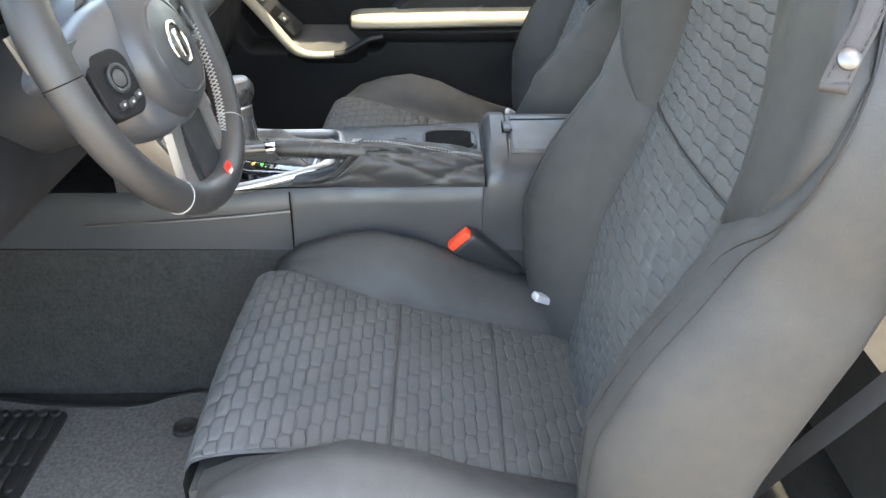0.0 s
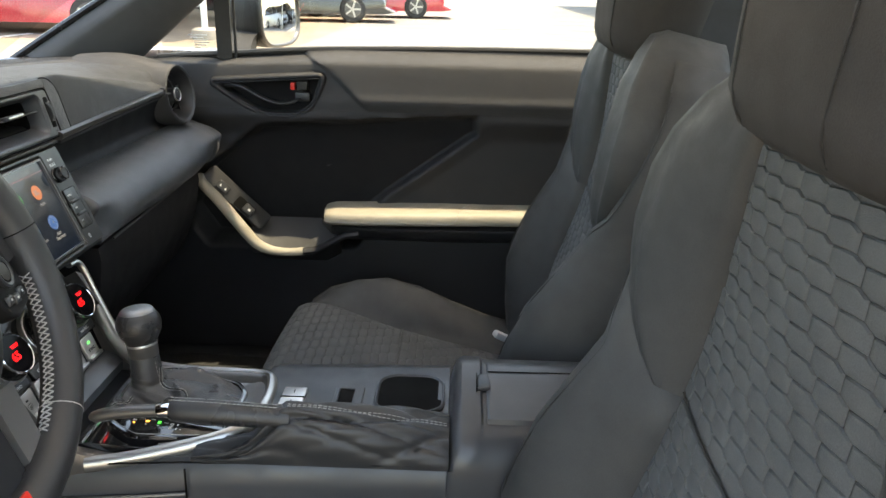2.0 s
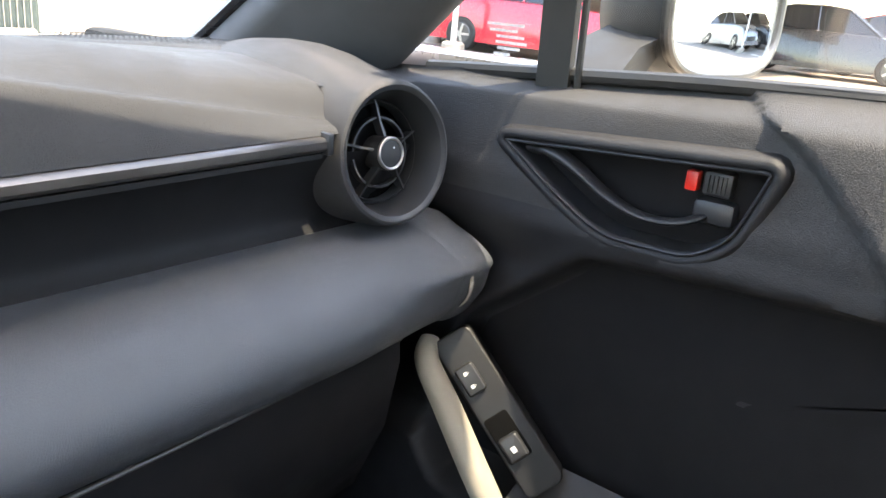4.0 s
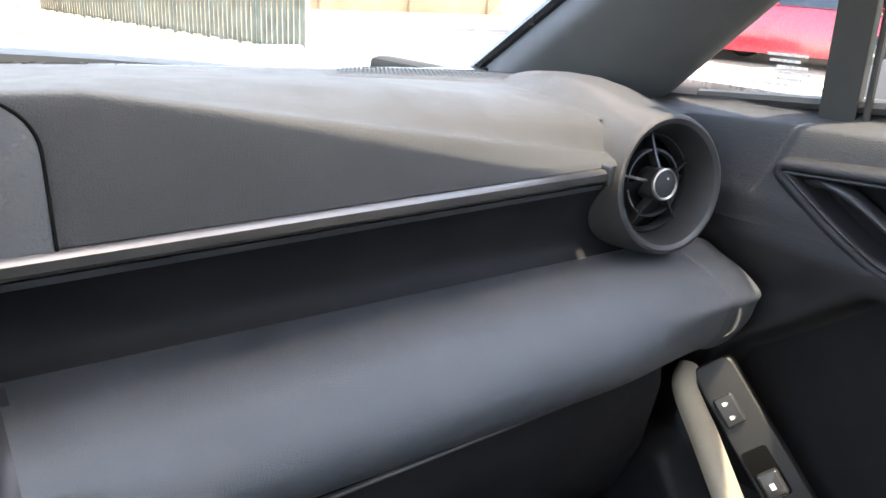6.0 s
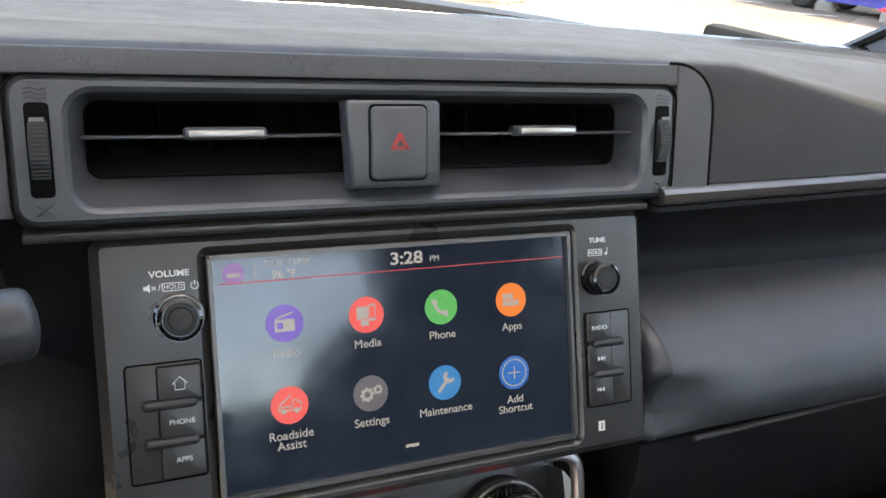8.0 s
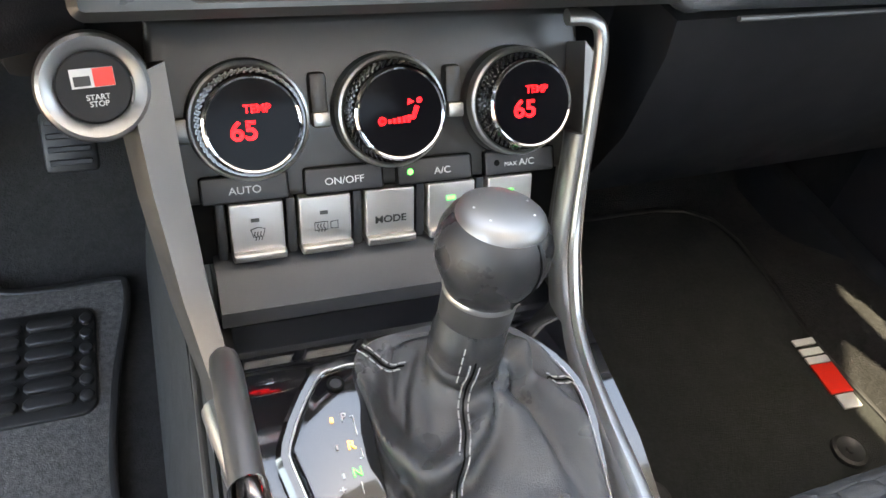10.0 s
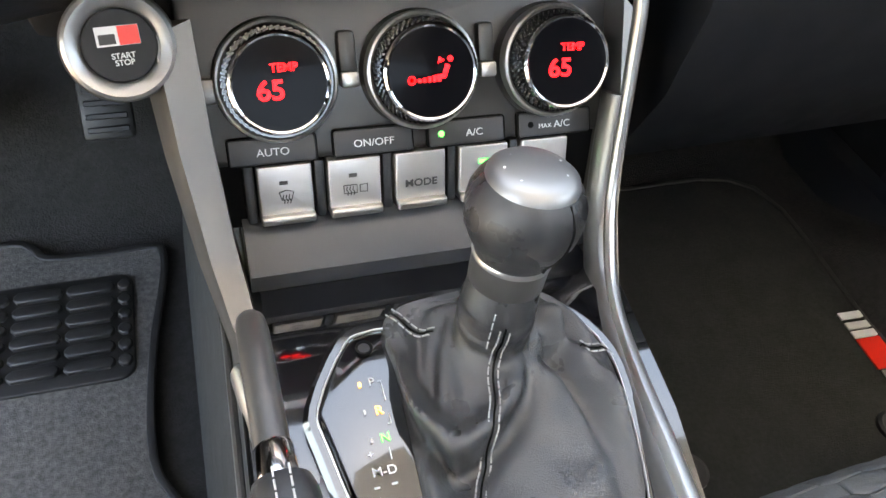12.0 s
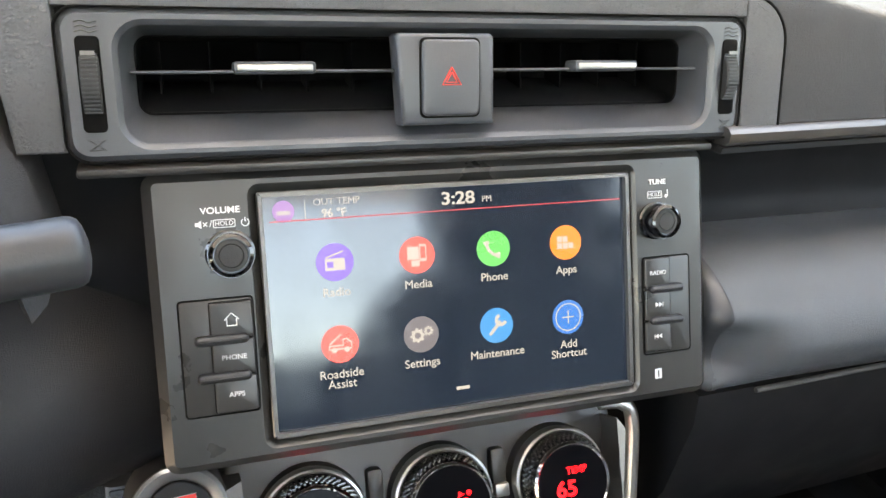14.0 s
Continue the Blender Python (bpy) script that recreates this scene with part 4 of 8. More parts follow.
for x, s in ((-0.1508, 1), (0.1462, -1)):
    wheel = lathe([(0.0, -0.0035), (0.0160, -0.0035), (0.0165, -0.003), (0.0165, 0.003), (0.0160, 0.0035), (0.0, 0.0035)], 36, MC @ Matrix.Translation((x, 0.0, -0.0115)) @ pose(0, 0, 0, 0, 90, 0))
    w = part("thumb_wheel", wheel, M_RUBBER, vents, "ribbed black thumb wheel")
    part("wheel_slot", slab(rounded(0.0088, 0.037, 0.002, 4, x, 0.0), -0.002, 0.0006, 0.0003, MC), M_BLACK, vents)
    part("wheel_mark", rbox((0.0050, 0.0016, 0.0006), (x, 0.012, 0.0031), 0.0, m=MC), M_GUN, w)
    ribs = join(*[rbox((0.0062, 0.0007, 0.0012), (x, 0.0165 * math.sin(radians(a)), -0.0115 + 0.0165 * math.cos(radians(a))), 0.0, m=MC) for a in range(-52, 45, 6)])
    part("wheel_ribs", ribs, M_PLASTIC, w, "fine ribs")
    for k in range(3):
        part("flow_mark", tube([(x - 0.0040, 0.0200 + 0.0018 * k, 0.0002), (x - 0.0015, 0.0207 + 0.0018 * k, 0.0002), (x + 0.0012, 0.0197 + 0.0018 * k, 0.0002), (x + 0.0040, 0.0204 + 0.0018 * k, 0.0002)], 0.00028, 4, m=MC), M_GREYPRINT, vents)
    part("closed_mark", tube([(x - 0.003, -0.0255, 0.0002), (x + 0.003, -0.0255, 0.0002), (x - 0.003, -0.0215, 0.0002), (x + 0.003, -0.0215, 0.0002), (x - 0.003, -0.0255, 0.0002)], 0.0003, 4, m=MC), M_GREYPRINT, vents)
# grained hood round the plate, its corner rounded, over a flush piece of the pad
def corner_outline(x0, x1, y0, y1, rx, ry, n=10):
    """A rectangle with its upper outer corner rounded."""
    pts = [(x0, y0), (x1, y0)] + [(x1 - rx + rx * math.cos(radians(90 * k / n)), y1 - ry + ry * math.sin(radians(90 * k / n))) for k in range(n + 1)] + [(x0, y1)]
    return pts
hood_right = corner_outline(0.1551, 0.1800, -0.0262, 0.0400, 0.0245, 0.024)
part("vent_hood", slab(hood_right, -0.012, 0.0004, 0.0010, MC), M_HOODGRAIN, dash, "grained hood beside the centre vents")
part("vent_hood", slab([(-0.180, -0.0262), (-0.1623, -0.0262), (-0.1623, 0.0400), (-0.188, 0.0400)], -0.012, 0.0004, 0.0010, MC), M_HOODGRAIN, dash, "grained hood beside the centre vents")
part("hood_face", slab([(-0.1623, 0.0294), (0.1551, 0.0294), (0.1551, 0.0400), (-0.1623, 0.0400)], -0.012, 0.0004, 0.0010, MC), M_HOODGRAIN, dash, "grained front face of the hood")
part("hood_top", loft([smoothed([(x, y, z) for y, z in ((0.108, 0.7334), (0.075, 0.7358), (0.054, 0.7362), (0.0455, 0.7352), (0.0405, 0.7338))], 4) for x in span(-0.215, 0.1555, 16)], cyclic=False), M_PAD, dash, "grained hood above the centre vents", 60)
part("pad_seam", tube([(x, y, -0.0002) for x, y in corner_outline(0.150, 0.1806, -0.0262, 0.0406, 0.026, 0.0245)[1:]], 0.0009, 6, m=MC), M_BLACK, dash, "seam between hood and pad")
fas = rbox((0.330, 0.05, 0.21), (-0.013, 0.073, 0.575), 0.008)
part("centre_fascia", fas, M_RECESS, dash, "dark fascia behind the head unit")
part("fascia_lip", rbox((0.30, 0.012, 0.004), (-0.01, 0.027, 0.6615), 0.0015), M_DARKGUN, dash, "thin satin edge under the vents")

# ---- driver side of the dash ----
hoodr = []
for k in range(13):
    a = radians(180 * k / 12)
    cx, hw = -0.36, 0.185
    hoodr.append([(cx - hw * math.cos(a) * s, y, 0.625 + (0.105 + dz) * math.sin(a) ** 0.8) for s, y, dz in ((0.98, -0.02, 0.0), (1.0, -0.028, 0.004), (1.02, -0.015, 0.010), (1.03, 0.10, 0.012), (1.02, 0.30, 0.0))])
part("meter_hood", loft(hoodr, cyclic=False), M_PAD, dash, "grained hood over the instruments", 70)
part("meter_face", slab([(-0.36 - 0.18 * math.cos(radians(180 * k / 20)), 0.605 + 0.115 * math.sin(radians(180 * k / 20)) ** 0.8) for k in range(20, -1, -1)], -0.005, 0.0, 0.001, basis((0, 0.035, 0), (1, 0, 0), (0, 0.25, 1)) @ Matrix.Translation((0, 0.0, 0.0))), M_GLOSS, dash, "dark glossy instrument cover")
low = loft([smoothed([(x, y + dy, z - dy * 0.25) for y, z in ((0.05, 0.640), (0.030, 0.622), (0.0, 0.603), (-0.026, 0.580), (-0.036, 0.555), (-0.030, 0.525), (0.0, 0.50), (0.05, 0.49), (0.25, 0.48))], 3) for x, dy in ((-0.66, 0.0), (-0.56, 0.0), (-0.42, 0.0), (-0.28, 0.0), (-0.225, 0.006), (-0.19, 0.022), (-0.165, 0.042), (-0.148, 0.052), (-0.136, 0.058))], cyclic=False)
part("lower_pad", low, M_DOOR, dash, "dark knee panel below the steering column", 60)

for sx in (-1, 1):
    part("side_closing_panel", rbox((0.046, 0.50, 0.010), (sx * 0.676, 0.425, 0.652), 0.002), M_RECESS, dash, "dull black panel closing the dash end")

# ---- the head unit ----
TILT = radians(22.0)
MU = basis((0, 0, 0.600), (1, 0, 0), (0, math.sin(TILT), math.cos(TILT)))
unit = thing("head_unit", "dark satin touchscreen head unit with its home page lit", "head unit")
U_OUT, U_WIN = rounded(0.2755, 0.1300, 0.0065, 6, 0.0006, -0.0004), rounded(0.1825, 0.1090, 0.0012, 6, 0.0006, -0.0004)
part("bezel", ring_plate(U_OUT, U_WIN, -0.034, 0.000, 0.0042, MU, depth=-0.003), M_BEZEL, unit, "satin dark metal bezel", 25)
part("rear_case", slab(shrink(U_OUT, 0.012), -0.06, -0.030, 0.002, MU), M_PLASTIC, unit)
part("window_edge", ring_plate(shrink(U_WIN, -0.0004), shrink(U_WIN, 0.0020), -0.006, 0.0006, 0.0006, MU, depth=-0.006), M_GUN, unit, "fine bright edge round the glass")
M_SCREEN = material("lit_screen_glass", (0.006, 0.008, 0.012), 0.115, emit=0.0, vary=0.0, wear=0.05, coat=0.0, spec=0.75)
M_SCREEN.node_tree.nodes["Principled BSDF"].inputs["IOR"].default_value = 1.62
_p = M_SCREEN.node_tree.nodes["Principled BSDF"]
_p.inputs["Emission Color"].default_value, _p.inputs["Emission Strength"].default_value = (0.008, 0.017, 0.036, 1), 0.06
screen = part("screen", slab(U_WIN, -0.006, -0.0022, 0.0003, MU), M_SCREEN, unit, "dark blue home page behind smudged glass", 5)
Z = -0.0021

def at_screen(u, v, z=Z):
    return MU @ Matrix.Translation((u, v, z))

def disc(u, v, r, mat, name, parent, z=Z, n=28, h=0.00012):
    return part(name, lathe([(r, 0), (r, h), (0, h)], n, at_screen(u, v, z)), mat, parent)

def pix(color, k=1.0):
    m = rod(color, k * 0.115)
    m.node_tree.nodes["Principled BSDF"].inputs["Base Color"].default_value = (0.01, 0.01, 0.012, 1)
    for l in list(m.node_tree.nodes["Principled BSDF"].inputs["Base Color"].links):
        m.node_tree.links.remove(l)
    m.node_tree.nodes["Principled BSDF"].inputs["Roughness"].default_value = 0.2
    return m
P_WHITE, P_DIM = pix((0.72, 0.75, 0.79), 0.42), pix((0.48, 0.50, 0.54), 0.55)
P_REDLINE = pix((0.75, 0.05, 0.08), 0.5)
P_BY = {"purple": pix((0.16, 0.10, 0.60), 0.8), "red": pix((0.85, 0.10, 0.09), 0.8), "green": pix((0.07, 0.45, 0.12), 0.85), "orange": pix((0.85, 0.22, 0.02), 0.80),
        "grey": pix((0.12, 0.12, 0.15), 0.8), "blue": pix((0.02, 0.23, 0.62), 0.80), "navy": pix((0.02, 0.15, 0.55), 0.85), "violet": pix((0.28, 0.16, 0.50), 0.7)}

def bar_at(u, v, w, h, mat, parent, z=Z + 0.0002, turn=0.0, name="glyph"):
    return part(name, rbox((w, h, 0.0001), (0, 0, 0), 0.0, m=at_screen(u, v, z) @ pose(0, 0, 0, 0, 0, turn)), mat, parent)

def line_at(pts, parent, mat=None, rad=0.0004, z=Z + 0.0002, name="glyph"):
    return part(name, tube([(a, b, 0) for a, b in pts], rad, 4, flat=0.2, m=at_screen(0, 0, z)), mat or P_WHITE, parent)

COLS, ROWS = (-0.0585, -0.0200, 0.0182, 0.0568), (0.0214, -0.0161)
ICONS = ((0, 0, "purple", "Radio"), (1, 0, "red", "Media"), (2, 0, "green", "Phone"), (3, 0, "orange", "Apps"), (0, 1, "red", "Roadside\nAssist"), (1, 1, "grey", "Settings"), (2, 1, "blue", "Maintenance"), (3, 1, "navy", "Add\nShortcut"))
for c, r, col, word in ICONS:
    u, v = COLS[c], ROWS[r]
    ic = disc(u, v, 0.0086, P_BY[col], "icon", screen)
    two = "\n" in word
    writing(word, 0.0056, P_WHITE, screen, at_screen(u, v - (0.0162 if two else 0.0137), Z + 0.0001), wide=1.0)
    if word == "Radio":
        bar_at(u, v - 0.001, 0.009, 0.0055, P_WHITE, ic)
        bar_at(u - 0.0022, v - 0.001, 0.0028, 0.0028, P_BY[col], ic, Z + 0.0003)
        line_at([(u - 0.004, v + 0.0022), (u + 0.004, v + 0.0048)], ic)
    elif word == "Media":
        bar_at(u - 0.002, v + 0.001, 0.0055, 0.0060, P_WHITE, ic)
        bar_at(u + 0.0028, v + 0.001, 0.0034, 0.0080, P_WHITE, ic)
        bar_at(u + 0.0028, v + 0.0012, 0.0024, 0.0056, P_BY[col], ic, Z + 0.0003)
        bar_at(u - 0.001, v - 0.0038, 0.004, 0.0028, P_WHITE, ic)
    elif word == "Phone":
        part("glyph", tube(smoothed([(u - 0.0036, v + 0.0038, 0), (u - 0.0028, v + 0.0002, 0), (u - 0.0002, v - 0.0026, 0), (u + 0.0034, v - 0.0034, 0)], 5), [0.0013, 0.0016, 0.0014, 0.0009, 0.0008, 0.0008, 0.0008, 0.0008, 0.0008, 0.0008, 0.0008, 0.0009, 0.0010, 0.0014, 0.0016, 0.0013], 6, flat=0.1, m=at_screen(0, 0, Z + 0.0002)), P_WHITE, ic)
    elif word == "Apps":
        for du, dv in ((-0.0034, 0.0018), (-0.0003, 0.0018), (-0.0034, -0.0016), (-0.0003, -0.0016), (0.0028, -0.0016)):
            bar_at(u + du, v + dv, 0.0027, 0.0029, P_WHITE, ic)
    elif two and c == 0:
        line_at([(u - 0.005, v - 0.0022), (u + 0.0052, v - 0.0022), (u + 0.0052, v + 0.0004), (u + 0.0032, v + 0.0022), (u + 0.0014, v + 0.0022), (u + 0.0014, v - 0.0006), (u - 0.005, v - 0.0006), (u - 0.005, v - 0.0022)], ic)
        line_at([(u - 0.0048, v + 0.0002), (u + 0.0006, v + 0.0046)], ic)
        for du in (-0.0028, 0.0030):
            disc(u + du, v - 0.0026, 0.0013, P_WHITE, "glyph", ic, Z + 0.0003, 14)
    elif word == "Settings":
        for du, dv, rr in ((-0.0018, -0.0004, 0.0036), (0.0036, 0.0014, 0.0024)):
            gear = [((rr * (1.0 if k % 4 < 2 else 0.76)) * math.cos(2 * math.pi * k / 32), (rr * (1.0 if k % 4 < 2 else 0.76)) * math.sin(2 * math.pi * k / 32)) for k in range(32)]
            part("glyph", ring_plate(gear, [(0.42 * rr * math.cos(2 * math.pi * k / 32), 0.42 * rr * math.sin(2 * math.pi * k / 32)) for k in range(32)], 0, 0.0001, 0.00001, at_screen(u + du, v + dv, Z + 0.0002)), P_WHITE, ic)
    elif word == "Maintenance":
        bar_at(u - 0.0008, v - 0.0012, 0.0086, 0.0017, P_WHITE, ic, turn=48)
        part("glyph", tube([(u + 0.0024 + 0.0024 * math.cos(radians(a)), v + 0.0026 + 0.0024 * math.sin(radians(a)), 0) for a in range(110, 341, 23)], 0.0009, 6, flat=0.1, m=at_screen(0, 0, Z + 0.0002)), P_WHITE, ic)
    else:
        line_at([(u + 0.0068 * math.cos(radians(a)), v + 0.0068 * math.sin(radians(a))) for a in range(0, 361, 15)], ic, rad=0.0003)
        bar_at(u, v, 0.0066, 0.0006, P_WHITE, ic)
        bar_at(u, v, 0.0006, 0.0066, P_WHITE, ic)
bar_at(0.001, 0.0412, 0.174, 0.0005, P_REDLINE, screen, name="red_line")
bar_at(-0.0005, -0.0443, 0.0068, 0.0016, P_WHITE, screen, name="page_bar")
disc(-0.0797, 0.0455, 0.0048, P_BY["violet"], "status_icon", screen)
bar_at(-0.0797, 0.0448, 0.0058, 0.0018, P_DIM, screen, name="car_mark")
bar_at(-0.0703, 0.0458, 0.0004, 0.0085, P_DIM, screen, name="divider")
writing("OUT TEMP", 0.0044, P_DIM, screen, at_screen(-0.0560, 0.0486))
writing("96 °F", 0.0052, P_WHITE, screen, at_screen(-0.0575, 0.0435), bold=0.02)
writing("3:28", 0.0082, P_WHITE, screen, at_screen(0.0015, 0.0465), bold=0.02, wide=1.2)
writing("PM", 0.0040, P_DIM, screen, at_screen(0.0160, 0.0455))

def knob(u, v, r, name):
    k = part(name, lathe([(r * 1.12, 0.0), (r * 1.12, 0.001), (r, 0.0016), (r, 0.0085), (r * 0.95, 0.0102), (r * 0.80, 0.0108), (r * 0.78, 0.0098), (0, 0.0096)], 40, MU @ Matrix.Translation((u, v, 0))), M_GLOSS, unit, "glossy black rotary knob")
    part("knob_ring", lathe([(r * 0.97, 0.0090), (r * 0.97, 0.0104), (r * 0.82, 0.0110), (r * 0.80, 0.0102)], 40, MU @ Matrix.Translation((u, v, 0.0003)), caps=False), M_GLOSS, k, "dark glossy rim")
    part("knob_cap", lathe([(r * 0.76, 0.0098), (r * 0.72, 0.0106), (r * 0.56, 0.0107), (r * 0.53, 0.0103), (r * 0.50, 0.0107), (0, 0.0108)], 36, MU @ Matrix.Translation((u, v, 0))), M_RUBBER, k, "flat black cap")
    part("knurl", join(*[rbox((0.0007, 0.0007, 0.005), (r * 1.005 * math.cos(2 * math.pi * i / 48), r * 1.005 * math.sin(2 * math.pi * i / 48), 0.0052), 0.0, m=MU @ Matrix.Translation((u, v, 0))) for i in range(48)]), M_GLOSS, k, "fine knurling")
    return k
knob(-0.1035, 0.0292, 0.0093, "volume_knob")
knob(0.1068, 0.0290, 0.0085, "tune_knob")
writing("VOLUME", 0.0038, M_WHITE, unit, MU @ Matrix.Translation((-0.1063, 0.0478, 0.0002)), bold=0.02, wide=1.1)
writing("TUNE", 0.0036, M_WHITE, unit, MU @ Matrix.Translation((0.1086, 0.0486, 0.0002)), bold=0.02, wide=1.1)
for u, w in ((-0.1050, 0.0092), (0.1070, 0.0088)):
    part("hold_tag", ring_plate(rounded(w, 0.0036, 0.0006, 3), rounded(w - 0.0007, 0.0029, 0.0005, 3), 0, 0.0002, 0.00005, MU @ Matrix.Translation((u, 0.0422, 0.0001))), M_WHITE, unit, "small white outlined tag")
    writing("HOLD", 0.0028, M_WHITE, unit, MU @ Matrix.Translation((u, 0.0422, 0.00035)))
writing("/", 0.0042, M_WHITE, unit, MU @ Matrix.Translation((-0.1105, 0.0422, 0.0002)))
part("mute_mark", slab([(-0.0014, -0.0008), (-0.0002, -0.0008), (0.0012, -0.0018), (0.0012, 0.0018), (-0.0002, 0.0008), (-0.0014, 0.0008)], 0, 0.0002, 0.00005, MU @ Matrix.Translation((-0.1155, 0.0422, 0.0001))), M_WHITE, unit)
for t in (45, -45):
    part("mute_mark", rbox((0.0024, 0.0004, 0.0002), (0, 0, 0), 0, m=MU @ Matrix.Translation((-0.1128, 0.0422, 0.0002)) @ pose(0, 0, 0, 0, 0, t)), M_WHITE, unit)
part("power_mark", tube([(0.0016 * math.sin(radians(a)), 0.0016 * math.cos(radians(a)), 0) for a in range(35, 326, 29)], 0.00022, 4, m=MU @ Matrix.Translation((-0.0963, 0.0422, 0.0002))), M_WHITE, unit)
part("power_mark", rbox((0.0004, 0.0018, 0.0002), (0, 0.0012, 0), 0, m=MU @ Matrix.Translation((-0.0963, 0.0422, 0.0002))), M_WHITE, unit)
part("note_mark", lathe([(0.0009, 0), (0.0009, 0.0002), (0, 0.0002)], 10, MU @ Matrix.Translation((0.1138, 0.0412, 0.0001))), M_WHITE, unit)
part("note_mark", rbox((0.0004, 0.0034, 0.0002), (0.1146, 0.0428, 0.0002), 0, m=MU), M_WHITE, unit)

def cluster(u0, sgn, marks, v0, pitch, key_w):
    """A column of three keys with two ridges between, set in a shallow panel."""
    p = part("key_panel", slab(rounded(key_w + 0.0125, 0.0500, 0.0015, 4, u0 - sgn * 0.0060, -0.0150), 0.0, 0.0006, 0.0003, MU), M_BEZEL, unit, "satin key panel with a fine engraved edge")
    part("panel_edge", tube([(x, y, 0.0004) for x, y in rounded(key_w + 0.0130, 0.0505, 0.0016, 4, u0 - sgn * 0.0060, -0.0150)], 0.0004, 4, closed=True, m=MU), M_BLACK, p)
    for i, mk in enumerate(marks):
        v = v0 - pitch * i
        k = part("key", slab(rounded(key_w, pitch - 0.0010, 0.0010, 4, u0, v), 0.0005, 0.0022, 0.0006, MU), M_BEZEL, p, "flat dark key")
        part("key_edge", ring_plate(rounded(key_w + 0.0008, pitch - 0.0002, 0.0012, 4, u0, v), rounded(key_w, pitch - 0.0010, 0.0010, 4, u0, v), 0.0004, 0.0011, 0.0001, MU), M_BLACK, k)
        if mk == "home":
            part("mark", tube([(u0 - 0.003, v, 0.0023), (u0, v + 0.003, 0.0023), (u0 + 0.003, v, 0.0023)], 0.0003, 4, m=MU), M_WHITE, k)
            part("mark", tube([(u0 - 0.002, v + 0.0004, 0.0023), (u0 - 0.002, v - 0.0025, 0.0023), (u0 + 0.002, v - 0.0025, 0.0023), (u0 + 0.002, v + 0.0004, 0.0023)], 0.0003, 4, m=MU), M_WHITE, k)
        elif mk in ("next", "prev"):
            s = 1 if mk == "next" else -1
            for d in (-0.0017, 0.0004):
                part("mark", slab([(u0 + s * (d), v - 0.0013), (u0 + s * (d + 0.0019), v), (u0 + s * d, v + 0.0013)][::s], 0.0021, 0.0024, 0.00002, MU), M_WHITE, k)
            part("mark", rbox((0.0004, 0.0026, 0.0002), (u0 + s * 0.0026, v, 0.0023), 0, m=MU), M_WHITE, k)
        else:
            writing(mk, 0.0030, M_WHITE, k, MU @ Matrix.Translation((u0, v, 0.0023)), bold=0.015, wide=1.05)
    for i in range(2):
        v = v0 - pitch * (i + 0.5)
        part("ridge", slab(rounded(key_w + 0.0045, 0.0042, 0.0020, 5, u0 - sgn * 0.0045, v), 0.0005, 0.0052, 0.0019, MU), M_PLASTIC, p, "raised black ridge")
cluster(-0.1052, 1, ("home", "PHONE", "APPS"), 0.0010, 0.0163, 0.0178)
cluster(0.1066, -1, ("RADIO", "next", "prev"), 0.0022, 0.0165, 0.0150)
part("contactless_mark", rbox((0.0040, 0.0052, 0.0002), (0.1070, -0.0512, 0.0002), 0, m=MU), M_WHITE, unit, "small white square mark")
part("contactless_mark", rbox((0.0007, 0.0034, 0.0002), (0.1070, -0.0512, 0.0004), 0, m=MU @ pose(0, 0, 0)), M_GREYPRINT, unit)

# ---- climate panel ----
climate = thing("climate_panel", "dark climate panel with three dials and silver keys", "climate control")
CT = radians(30)
MK = basis((0, -0.002, 0.474), (1, 0, 0), (0, math.sin(CT), math.cos(CT)))
M_START = material("matt_black_button", (0.010, 0.010, 0.011), 0.5, grain=0.1, grain_size=0.0008, spec=0.3)
M_DIAL = material("dark_display_face", (0.004, 0.004, 0.005), 0.12, spec=0.05, vary=0.03)
panel = part("panel", slab([(0.112, 0.048), (-0.112, 0.048), (-0.117, -0.016), (-0.110, -0.040), (0.104, -0.040), (0.113, -0.016)], -0.03, -0.010, 0.004, MK), M_DARKGUN, climate, "satin dark panel")
DIALS = (-0.0705, 0.0, 0.0705)
